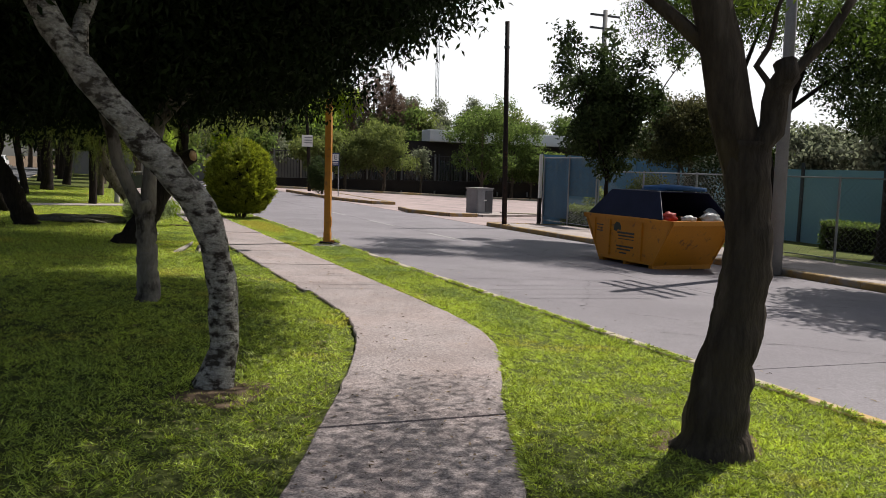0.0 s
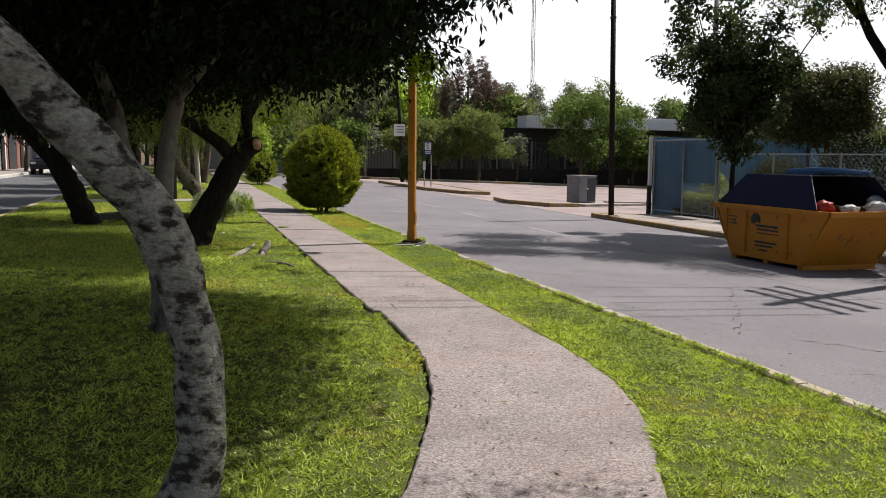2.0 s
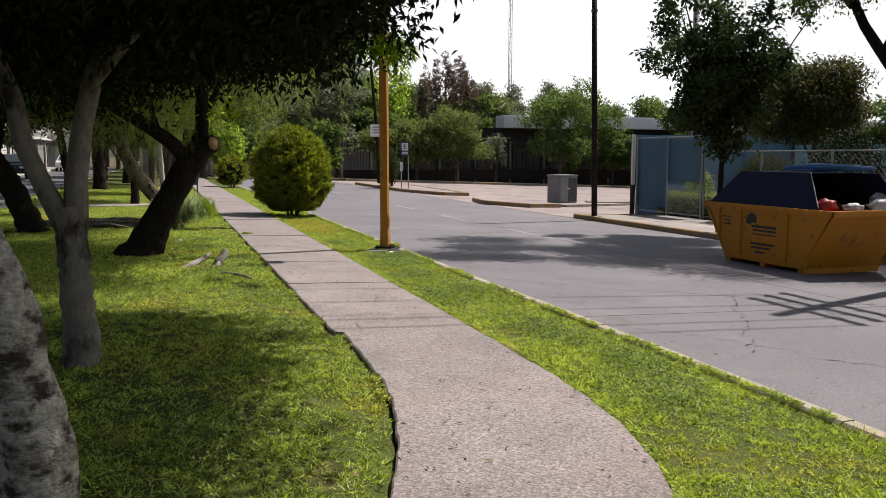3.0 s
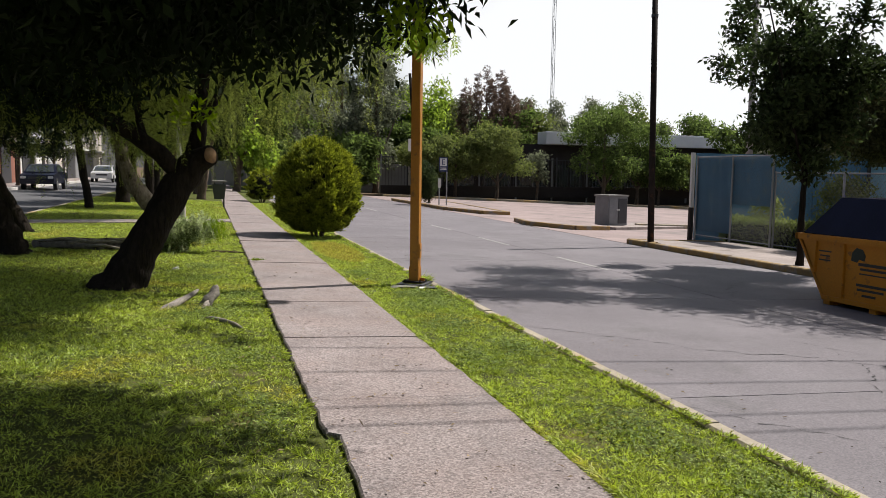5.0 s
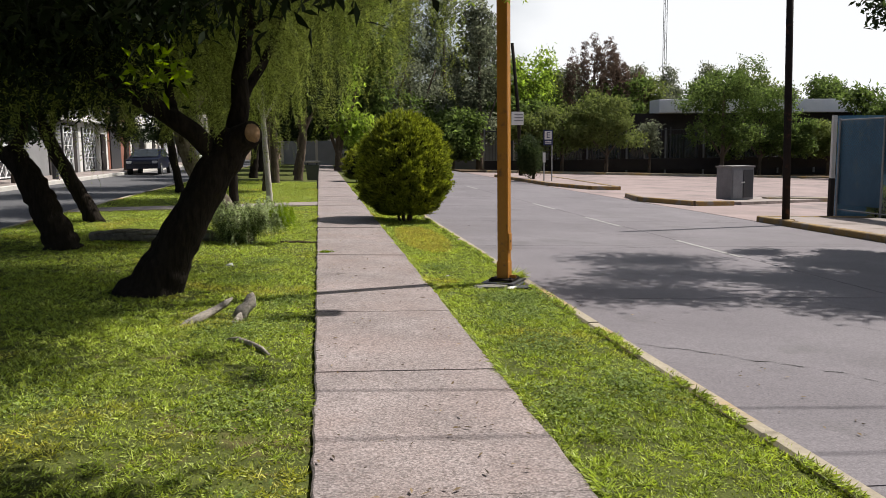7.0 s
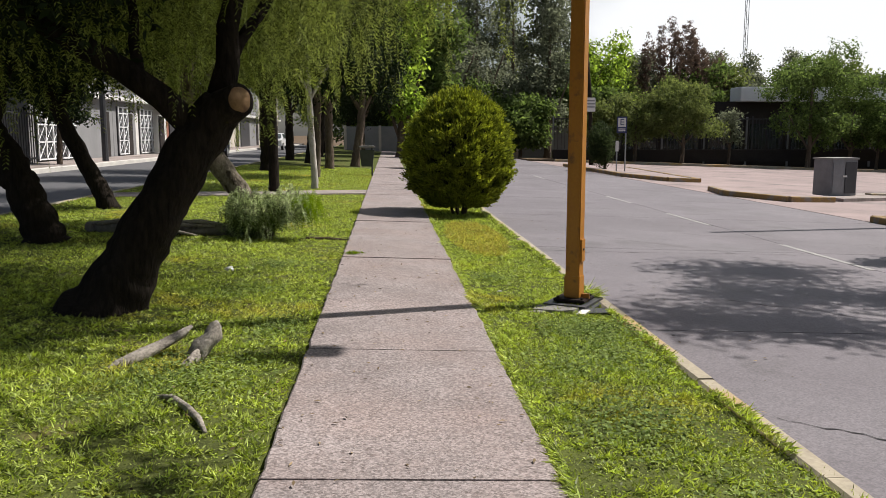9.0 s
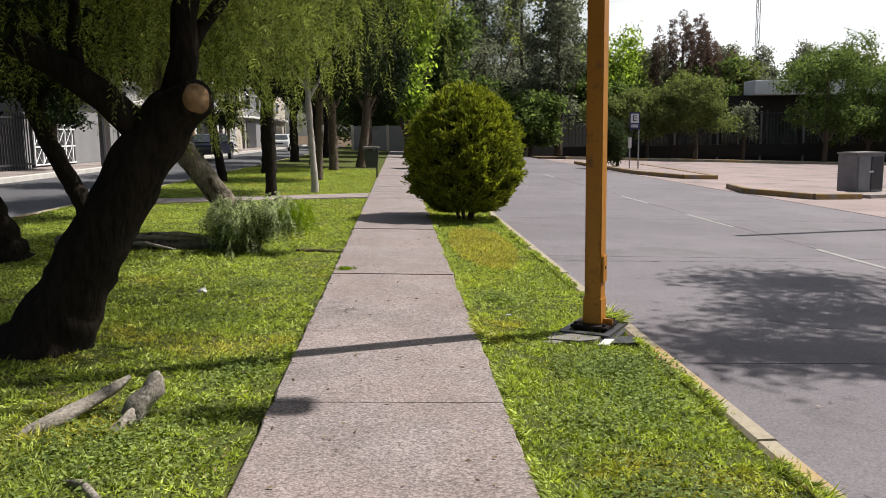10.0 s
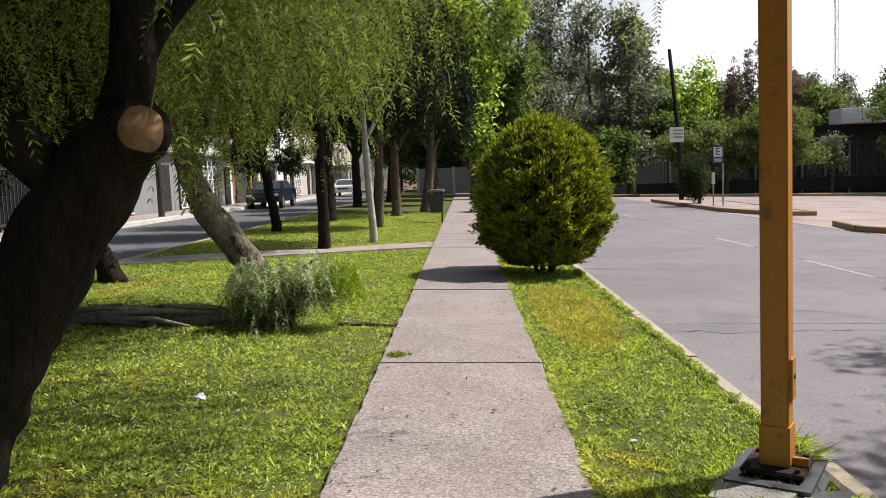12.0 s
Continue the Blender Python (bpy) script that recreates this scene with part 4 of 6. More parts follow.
for a, b, z in ((-0.27, 0.3, -0.12), (-0.24, 0.24, -0.085), (-0.2, 0.2, -0.06)):
    part("iron_frame", Shape().box(a, -0.27, z - 0.02, b, -0.2, z + 0.01).box(a, 0.2, z - 0.02, b, 0.25, z + 0.01).box(a, -0.2, z - 0.02, a + 0.06, 0.2, z + 0.01).box(b - 0.06, -0.2, z - 0.02, b, 0.2, z + 0.01), DARK_STEEL, pole, "dark iron frame of the base")
footing = thing("broken_concrete", 1.45, 17.15, "broken slab of grey concrete at the pole's foot", "rubble")
part("chunk", Shape().prism([(-0.27, -0.06), (-0.12, -0.13), (-0.03, -0.16), (0.08, -0.13), (0.15, -0.05), (0.12, 0.1), (-0.02, 0.15), (-0.2, 0.1)], -0.12, -0.016), BROKEN_CONC, footing)
part("chunk", Shape().prism([(-0.33, -0.12), (-0.24, -0.19), (-0.16, -0.15), (-0.2, -0.08)], -0.12, -0.024), BROKEN_CONC, footing)
part("chunk", Shape().prism([(0.1, -0.2), (0.42, -0.2), (0.45, -0.02), (0.14, 0.0)], -0.14, -0.03), DARK_STEEL, footing, "dark iron cover")
part("chunk", Shape().prism([(0.08, -0.24), (0.15, -0.25), (0.24, -0.1), (0.17, -0.08)], -0.05, -0.026), WHITE, footing, "white broken tile")

# ---- stump, fallen branches, litter ----
st = thing("old_stump", -1.42, 15.4, "weathered grey tree stump split in the lawn", "stump", h=-0.06)
part("wood", Shape().tube([(0.1, -0.08, -0.05), (0.1, -0.06, 0.04), (0.13, -0.03, 0.11), (0.17, 0.0, 0.18), (0.19, 0.02, 0.235), (0.2, 0.03, 0.26)], [0.085, 0.08, 0.066, 0.06, 0.036, 0.008], 17, True, 1.1), DRIFT, st, "", True)
part("root", Shape().tube([(-0.46, -0.36, -0.03), (-0.36, -0.26, 0.05), (-0.24, -0.12, 0.08), (-0.14, 0.0, 0.12), (-0.05, 0.12, 0.16), (0.0, 0.18, 0.19)], [0.015, 0.03, 0.036, 0.036, 0.028, 0.008], 12, True, 0.9), DRIFT, st, "", True)
part("root", Shape().tube([(0.1, -0.1, 0.06), (0.04, -0.22, 0.02), (0.0, -0.3, -0.03)], [0.05, 0.034, 0.015], 8, True, 0.6), DRIFT, st, "", True)
br = thing("fallen_branch", -1.1, 14.6, "pale curved stick lying on the lawn", "branch", h=-0.055)
part("stick", Shape().tube([(-0.3, -0.03, 0.03), (-0.18, -0.1, 0.05), (-0.05, -0.28, 0.05), (0.04, -0.44, 0.045), (0.1, -0.58, 0.025)], [0.012, 0.02, 0.02, 0.018, 0.012], 10, True, 0.35), DRIFT, br, "", True)
lg = thing("fallen_log", -3.0, 21.6, "rotting split log lying on the lawn", "log", h=-0.04)
part("trunk", Shape().tube([(-1.3, 0.1, 0.08), (-0.7, 0, 0.1), (0, -0.05, 0.09), (0.7, 0.0, 0.07), (1.05, 0.06, 0.05)], [0.1, 0.13, 0.12, 0.09, 0.04], 16, True, 0.9), BARK_GREY, lg, "", True)
part("split", Shape().tube([(-0.9, -0.1, 0.16), (-0.3, -0.14, 0.19), (0.5, -0.1, 0.14)], [0.02, 0.04, 0.02], 7, True, 0.5), DRIFT, lg, "pale split wood", True)
part("split", Shape().tube([(-0.2, -0.05, 0.2), (0.3, -0.1, 0.21), (0.9, -0.02, 0.12)], [0.015, 0.035, 0.012], 7, True, 0.7), DRIFT, lg, "pale split wood", True)
part("split", Shape().tube([(-1.2, -0.02, 0.17), (-0.8, -0.09, 0.22), (-0.4, -0.1, 0.2)], [0.015, 0.04, 0.015], 7, True, 0.7), DRIFT, lg, "pale split wood", True)
part("branch", Shape().tube([(-0.5, -0.1, 0.1), (-0.1, -0.25, 0.12), (0.3, -0.32, 0.04)], [0.035, 0.03, 0.015], 7, True, 0.5), DRIFT, lg, "", True)
b2 = thing("fallen_branch", -0.9, 21.45, "thin dark stick on the lawn by the path", "branch", h=-0.05)
part("stick", Shape().tube([(-0.35, 0.05, 0.05), (-0.05, 0.03, 0.04), (0.25, -0.06, 0.03)], [0.02, 0.022, 0.01], 7, True, 0.4), BARK_MID, b2)
for x, y, s in ((-1.78, 18.75, 0.07), (-0.55, 6.8, 0.02), (1.0, 17.9, 0.03)):
    lt = thing("litter", x, y, "small crumpled white scrap lying on the grass", "litter", h=-0.04)
    ob = Shape()
    bm = bmesh.new()
    bmesh.ops.create_icosphere(bm, subdivisions=2, radius=s)
    for q in bm.verts:
        q.co *= 0.7 + 0.6 * noise.noise(q.co * 25 + Vector((x, y, 0)))
        q.co.z = q.co.z * 0.5 + s * 0.4
    bm.verts.index_update()
    ob.add([q.co[:] for q in bm.verts], [[q.index for q in f.verts] for f in bm.faces])
    bm.free()
    part("scrap", ob, BAG_WHITE, lt)
tf = R(61)
tuft = thing("weed_tuft", -0.52, 19.95, "small green weed growing over the path's edge", "weed")
part("foliage", leaves_mesh("foliage", LEAF_BRIGHT, tf.normal(size=(160, 3)) * np.array([0.045, 0.03, 0.005]) + np.array([0, 0, 0.01]), tf.normal(size=(160, 3)) * np.array([1, 1, 0.2]) + np.array([0, 0, 0.5]), tf.normal(size=(160, 3)), 0.045, 0.01), None, tuft)

# ---- tree on the verge by the start ----
rt = R(71)
tree("verge_tree", 0.25, 4.15, "forked verge tree with scarred dark bark and feathery leaves", BARK_VERGE,
     [(0.0, 0.0, -0.12, 0.27), (0.01, -0.01, 0.08, 0.2), (0.03, -0.03, 0.4, 0.172), (0.065, -0.07, 0.75, 0.156), (0.085, -0.095, 1.1, 0.142), (0.09, -0.105, 1.35, 0.132), (0.075, -0.08, 1.6, 0.132), (0.06, -0.06, 1.88, 0.14)],
     [[(0.06, -0.06, 1.7, 0.125), (0.02, -0.03, 2.04, 0.135), (-0.09, 0.0, 2.26, 0.132), (-0.165, 0.04, 2.44, 0.13), (-0.21, 0.06, 2.69, 0.125), (-0.28, 0.12, 3.4, 0.08), (-0.2, 0.3, 4.4, 0.035)],
      [(-0.16, 0.04, 2.38, 0.05), (-0.36, 0.13, 2.55, 0.045), (-0.53, 0.21, 2.69, 0.04), (-1.1, 0.5, 3.2, 0.025), (-1.5, 0.8, 3.9, 0.012)],
      [(0.14, -0.16, 2.0, 0.022), (0.1, -0.12, 2.3, 0.018), (0.16, -0.18, 2.8, 0.01)],
      [(0.09, -0.1, 1.7, 0.09), (0.15, -0.17, 2.0, 0.075), (0.18, -0.2, 2.32, 0.068)], [(0.2, -0.12, 2.15, 0.035), (0.5, -0.2, 2.5, 0.03), (1.3, -0.3, 3.5, 0.018)]],
     leafy("crown", LEAF_R, rt, [(0, 0.2, 4.8, 2.3, 2.0, 1.1), (1.2, 1.4, 4.8, 2.0, 1.9, 1.0), (1.6, -0.4, 4.3, 1.6, 1.4, 1.0), (-0.9, 0.7, 4.2, 1.2, 1.2, 0.8)], 1500, 26, 0.17, 0.07, 0.024, 0.4, 0.2), "", seed=77, lump=0.16,
     extra=[("crown", leafy("crown", LEAF_SUNNY, R(72), [(0.22, -0.12, 2.85, 0.4, 0.3, 0.22), (0.6, -0.25, 2.95, 0.3, 0.25, 0.16), (-0.7, 0.4, 3.0, 0.3, 0.3, 0.16)], 42, 16, 0.07, 0.07, 0.02, 0.5, 0.2), None, "bright sunlit-toned leaves low in the crown")])
roots = thing("bare_earth", 0.15, 4.2, "bare trodden earth round the tree's foot", "earth", kind="stuff", h=-0.068)
part("soil", Shape().add([(0, 0, 0.045)] + [(0.55 * math.cos(a) * (1 + 0.2 * math.sin(3 * a)), 0.45 * math.sin(a), 0.012) for a in np.linspace(0, 2 * math.pi, 25)[:-1]], [(0, i, i % 24 + 1) for i in range(1, 25)]), SOIL, roots)
earth2 = thing("bare_earth", -2.65, 6.0, "bare earth and leaf litter round the tree's foot", "earth", kind="stuff", h=-0.062)
part("soil", Shape().add([(0, 0, 0.045)] + [(0.55 * math.cos(a) * (1 + 0.2 * math.sin(3 * a)), 0.5 * math.sin(a), 0.015) for a in np.linspace(0, 2 * math.pi, 25)[:-1]], [(0, i, i % 24 + 1) for i in range(1, 25)]), SOIL, earth2)


# ---- skip on the street ----
skip = thing("rubbish_skip", 8.85, 15.4, "orange steel rubbish skip with navy lids, part open and full", "skip", h=-0.13)
W2, LB, LT, RIM = 0.82, 0.98, 1.6, 1.1
prof = [(-LB, 0.1), (LB, 0.1), (LT, RIM), (-LT, RIM)]
for sx in (-1, 1):
    v = [(sx * W2, y, z) for y, z in prof] + [(sx * (W2 - 0.02), y, z) for y, z in prof]
    part("side_panel", Shape().add(v, [(0, 1, 2, 3), (7, 6, 5, 4), (0, 4, 5, 1), (1, 5, 6, 2), (2, 6, 7, 3), (3, 7, 4, 0)]), SKIP_PAINT, skip)
for a, b in ((0, 3), (1, 2)):
    (ya, za), (yb, zb) = prof[a], prof[b]
    s = 1 if ya > 0 else -1
    part("end_panel", Shape().add([(-W2, ya, za), (W2, ya, za), (W2, yb, zb), (-W2, yb, zb), (-W2, ya - s * 0.03, za), (W2, ya - s * 0.03, za), (W2, yb - s * 0.03, zb), (-W2, yb - s * 0.03, zb)], [(0, 1, 2, 3), (7, 6, 5, 4), (0, 4, 5, 1), (1, 5, 6, 2), (2, 6, 7, 3), (3, 7, 4, 0)]), SKIP_PAINT, skip)
for sx in (-1, 1):
    for sy in (-1, 1):
        part("corner_bead", Shape().tube([(sx * W2, sy * LB, 0.1), (sx * W2, sy * LT, RIM - 0.05)], [0.022, 0.022], 8), SKIP_PAINT, skip)
part("floor_panel", Shape().box(-W2 + 0.02, -LB, 0.1, W2 - 0.02, LB, 0.12), SKIP_PAINT, skip)
rim = Shape()
rim.box(-W2 - 0.05, -LT - 0.03, RIM - 0.09, -W2 + 0.03, LT + 0.03, RIM + 0.01, 0.012).box(W2 - 0.03, -LT - 0.03, RIM - 0.09, W2 + 0.05, LT + 0.03, RIM + 0.01, 0.012)
rim.box(-W2 - 0.05, -LT - 0.05, RIM - 0.09, W2 + 0.05, -LT + 0.03, RIM + 0.012, 0.012).box(-W2 - 0.05, LT - 0.03, RIM - 0.09, W2 + 0.05, LT + 0.05, RIM + 0.012, 0.012)
part("rim", rim, SKIP_PAINT, skip, "folded orange rim")
for y in (-0.57, 0.6, 1.2):
    part("rib", Shape().box(-W2 - 0.035, y - 0.03, 0.17 if y < 1 else 0.5, -W2, y + 0.03, RIM - 0.08, 0.008), SKIP_PAINT, skip)
for y in (-LB + 0.06, 0.0, LB - 0.06):
    part("skid", Shape().box(-W2 + 0.0, y - 0.07, 0, W2, y + 0.07, 0.1, 0.01), SKIP_PAINT, skip)
part("sill", Shape().box(-W2 - 0.03, -LB - 0.02, 0.1, -W2, LB + 0.02, 0.17, 0.006), SKIP_PAINT, skip)
zt, y0, y1 = 1.7, -0.62, 1.15
T = 0.015
for poly in ([(-W2, -LT + 0.35, RIM + 0.02), (-W2, LT - 0.1, RIM + 0.02), (-0.42, y1, zt), (-0.42, y0, zt)], [(-0.42, y0, zt), (-0.42, y1, zt), (0.42, y1, zt), (0.42, y0, zt)],
             [(0.42, y0 - 0.6, zt), (0.42, y1, zt), (W2, LT - 0.1, RIM + 0.02), (W2, -LT + 0.1, RIM + 0.02)], [(-W2, LT - 0.1, RIM + 0.02), (W2, LT - 0.1, RIM + 0.02), (0.42, y1, zt), (-0.42, y1, zt)]):
    q = [Vector(p) for p in poly]
    nn = (q[1] - q[0]).cross(q[2] - q[0]).normalized() * T
    part("lid", Shape().add([p[:] for p in q] + [(p + nn)[:] for p in q], [(3, 2, 1, 0), (4, 5, 6, 7), (0, 1, 5, 4), (1, 2, 6, 5), (2, 3, 7, 6), (3, 0, 4, 7)]), NAVY, skip, "dark navy steel lid, sloping")
part("lid_edge", Shape().tube([(-W2, -LT + 0.35, RIM + 0.03), (-0.42, y0, zt + 0.01)], [0.009, 0.009], 8), BOX_GREY, skip, "bare metal edge of the lid")
# lettering that cannot be read: bars and an emblem
for y, z, w, h in ((0.0, 0.73, 0.62, 0.045), (-0.02, 0.66, 0.58, 0.035), (-0.02, 0.59, 0.6, 0.02), (0.02, 0.42, 0.62, 0.04), (0.06, 0.35, 0.5, 0.035), (0.08, 0.27, 0.26, 0.035), (1.0, 0.86, 0.26, 0.022), (1.0, 0.79, 0.2, 0.022), (1.0, 0.72, 0.24, 0.022)):
    part("lettering", Shape().box(-W2 - 0.006, y - w / 2, z - h / 2, -W2 - 0.001, y + w / 2, z + h / 2), DARK_STEEL, skip, "unreadable dark lettering")
em = [(0.46, 0.77), (0.44, 0.9), (0.36, 0.97), (0.24, 0.95), (0.18, 0.86), (0.2, 0.78), (0.3, 0.8), (0.34, 0.75)]
part("emblem", Shape().add([(-W2 - 0.005, y, z) for y, z in em] + [(-W2 - 0.001, y, z) for y, z in em], [tuple(range(8)), tuple(range(15, 7, -1))] + [(k, (k + 1) % 8, 8 + (k + 1) % 8, 8 + k) for k in range(8)]), BIN_GREEN, skip, "dark green emblem")


def heap(name, x, y, z, s, mat, label, cat, seed):
    bm = bmesh.new()
    bmesh.ops.create_icosphere(bm, subdivisions=3, radius=1)
    for q in bm.verts:
        q.co *= 0.8 + 0.45 * noise.noise(q.co * 2.2 + Vector((seed, 0, 0)))
        q.co = Vector((q.co.x * s[0], q.co.y * s[1], q.co.z * s[2]))
    bm.verts.index_update()
    sh_ = Shape().add([q.co[:] for q in bm.verts], [[q.index for q in f.verts] for f in bm.faces])
    bm.free()
    ob = tagged(new(name, sh_.mesh(name, mat, True)), label, cat, "rubbish in the skip")
    ob.matrix_basis = pose(x, y, gz(x) + z)
    return ob


heap("rubbish_heap", 8.85, 15.1, 0.62, (0.62, 0.75, 0.36), BAG_DARK, "heap of mixed dark rubbish filling the skip", "rubbish", 1)
heap("rubbish_bag", 8.25, 14.2, 1.02, (0.18, 0.2, 0.13), RED_PLASTIC, "red plastic bag on the heap", "bag", 2)
heap("rubbish_bag", 8.6, 14.0, 1.0, (0.22, 0.16, 0.1), BAG_WHITE, "crumpled pale bag on the heap", "bag", 3)
heap("rubbish_bag", 9.2, 14.0, 1.03, (0.3, 0.18, 0.16), BAG_WHITE, "pale sack leaning on the skip's rim", "bag", 4)
heap("rubbish_bag", 9.5, 14.3, 1.1, (0.2, 0.2, 0.18), BAG_WHITE, "pale knotted sack on the heap", "bag", 5)
tarp = thing("folded_tarp", 9.0, 15.2, "blue folded tarpaulin lying on the lid", "tarpaulin", h=zt - 0.13 + 0.02)
part("sheet", Shape().tube([(-0.25, 0.55, 0.05), (0.0, 0.1, 0.06), (0.1, -0.5, 0.07), (0.2, -1.0, 0.05)], [0.05, 0.075, 0.07, 0.04], 9, True, 0.4), BLUE_TARP, tarp)
part("sheet", Shape().box(-0.3, 0.0, 0, 0.1, 0.6, 0.03, 0.01), BLUE_TARP, tarp)

# ---- poles across the street ----
bp = thing("dark_pole", 11.05, 26.7, "slender rusty black steel pole at the kerb corner", "pole")
part("shaft", Shape().tube([(0, 0, -0.05), (-0.08, 0, 3.5), (-0.17, 0, 7.35)], [0.095, 0.088, 0.08], 14), RUST, bp, "", True)
part("base", Shape().box(-0.16, -0.16, -0.02, 0.16, 0.16, 0.03, 0.01), KERB_YELLOW, bp, "yellow painted foot")
part("ring", Shape().tube([(-0.15, 0, 6.4), (-0.15, 0, 6.48)], [0.1, 0.1], 14), DARK_STEEL, bp)
cp = thing("concrete_pole", 10.75, 13.6, "tapered concrete power pole with steel crossarms", "pole", h=-0.02)
part("shaft", Shape().tube([(0, 0, -0.1), (-0.03, 0, 4), (-0.06, 0, 9.0)], [0.15, 0.125, 0.095], 16), GREY_CONC, cp, "", True)
for z in (6.9, 7.5, 8.1):
    part("crossarm", Shape().box(-0.1, -0.95, z, 0.0, 0.95, z + 0.09, 0.01), DARK_STEEL, cp)
    for y in (-0.85, -0.45, 0.45, 0.85):
        part("insulator", Shape().tube([(-0.05, y, z + 0.09), (-0.05, y, z + 0.15), (-0.05, y, z + 0.22)], [0.02, 0.045, 0.03], 10), WHITE, cp)
part("brace", Shape().tube([(-0.05, -0.7, 8.1), (-0.05, 0, 7.6), (-0.05, 0.7, 8.1)], [0.015] * 3, 6), DARK_STEEL, cp)
for k, (y, z, ye, ze) in enumerate(((12.75, 8.34, 13.1, 8.0), (13.15, 8.34, 13.5, 8.0), (14.05, 8.34, 14.7, 8.0), (14.45, 7.14, 15.8, 7.2))):
    pts = []
    for t in np.linspace(0, 1, 15):
        pts.append((10.7 - 26 * t, y + (ye - y) * t, gz(10.7) + z + (ze + 1.1 - z) * t - 1.6 * t * (1 - t)))
    tagged(new("overhead_cable", Shape().tube(pts, [0.014] * 15, 6).mesh("overhead_cable", DARK_STEEL)), "thin black overhead cable across the street", "cable", "overhead cables")
up = thing("power_pole", 27.2, 44.0, "concrete power pole with crossarms behind the fence", "pole")
part("shaft", Shape().tube([(0, 0, -0.3), (0, 0, 12.8)], [0.2, 0.14], 12), GREY_CONC, up, "", True)
for z in (12.4, 11.6):
    part("crossarm", Shape().box(-1.1, -0.06, z, 1.1, 0.06, z + 0.12, 0.01), DARK_STEEL, up)
lp = thing("leaning_pole", 13.0, 63.0, "leaning dark wooden pole carrying a white notice board", "pole")
part("shaft", Shape().tube([(0.3, 0, -0.2), (0.15, 0, 4.0), (-0.3, 0, 9.0)], [0.15, 0.13, 0.1], 10, True, 0.1), BARK_DARK, lp, "", True)
part("board", Shape().box(-0.4, -0.2, 3.45, 0.45, -0.15, 4.35, 0.01), WHITE, lp, "white notice board")
for z in (4.15, 3.95, 3.75):
    part("lettering", Shape().box(-0.2, -0.207, z - 0.04, 0.4, -0.201, z + 0.04), GREY_WALL, lp, "unreadable grey lettering")
es = thing("parking_sign", 12.1, 52.0, "parking sign with a white letter panel on two posts", "sign", turn=-8)
for x in (-0.22, 0.22):
    part("post", Shape().tube([(x, 0.04, -0.1), (x, 0.04, 2.2 if x > 0 else 1.5)], [0.035, 0.035], 8), STEEL, es)
part("panel", Shape().box(-0.26, -0.02, 2.0, 0.26, 0.02, 2.85, 0.008), SIGN_BLUE, es, "dark blue panel")
part("letter_field", Shape().box(-0.2, -0.03, 2.32, 0.2, -0.021, 2.78, 0.004), WHITE, es, "white square")
part("letter", text_mesh("E", 0.46, SIGN_BLUE), None, es, "dark letter E", at=Matrix.Translation((0.0, -0.034, 2.55)) @ pose(0, 0, 0, 90, 0, 0))
for z in (2.21, 2.12):
    part("lettering", Shape().box(-0.18, -0.026, z - 0.025, 0.18, -0.021, z + 0.025), WHITE, es, "unreadable white lettering")
part("plate", Shape().box(-0.3, -0.03, 1.05, -0.14, 0.0, 1.6, 0.006), WHITE, es, "small white and red plate")
hb = thing("oleander_bush", 12.0, 54.8, "upright dark green bush beside the parking sign", "bush", h=0.02)
part("foliage", leafy("foliage", LEAF_STREET, R(81), [(-0.25, 0, 1.25, 0.72, 0.75, 1.15), (-0.1, 0.3, 1.9, 0.5, 0.5, 0.75)], 420, 18, 0.13, 0.16, 0.05, -0.3, 0.3), None, hb)
part("stem", Shape().tube([(0, 0, -0.1), (0.1, 0, 1.5)], [0.1, 0.05], 7).tube([(0.1, 0.1, -0.1), (-0.3, 0, 1.5)], [0.08, 0.04], 7), BARK_MID, hb)

# junction cabinet on the plinth
cab = thing("electrical_cabinet", 14.95, 36.5, "grey weathered electrical cabinet with a lidded top", "cabinet", h=-0.02, turn=12)
part("body", Shape().box(-0.52, -0.42, 0, 0.52, 0.42, 1.2, 0.015), BOX_GREY, cab)
part("lid", Shape().box(-0.56, -0.46, 1.2, 0.56, 0.46, 1.26, 0.015), GREY_CONC, cab, "pale overhanging lid")
part("door", Shape().box(-0.47, -0.445, 0.08, -0.02, -0.42, 1.12, 0.008), BOX_GREY, cab, "left door")
part("door", Shape().box(0.02, -0.445, 0.08, 0.47, -0.42, 1.12, 0.008), DARK_STEEL, cab, "darker right door")
part("hasp", Shape().box(-0.08, -0.47, 0.62, 0.08, -0.445, 0.68, 0.006), WHITE, cab)

# litter bin on the lawn
bn = thing("litter_bin", -0.85, 40.1, "dark hooded litter bin hung on a post", "bin", h=-0.05)
part("bucket", Shape().add([(-0.2, -0.18, 0.35), (0.2, -0.18, 0.35), (0.2, 0.18, 0.35), (-0.2, 0.18, 0.35), (-0.27, -0.24, 0.95), (0.27, -0.24, 0.95), (0.27, 0.24, 0.95), (-0.27, 0.24, 0.95)], [(3, 2, 1, 0), (4, 5, 6, 7), (0, 1, 5, 4), (1, 2, 6, 5), (2, 3, 7, 6), (3, 0, 4, 7)]), BIN_GREEN, bn)
part("hood", Shape().box(-0.29, -0.26, 1.02, 0.29, 0.26, 1.1, 0.03), GREY_CONC, bn, "pale hood")
part("post", Shape().tube([(0.18, 0, -0.1), (0.18, 0, 1.02)], [0.03, 0.03], 8), DARK_STEEL, bn)
part("post", Shape().tube([(-0.18, 0, 0.9), (-0.18, 0, 1.02)], [0.025, 0.025], 8), DARK_STEEL, bn)

# ---- fenced garden across the street ----
gp = thing("gate_pillar", 14.45, 29.9, "slender white square post with a dark foot at the fence corner", "post")
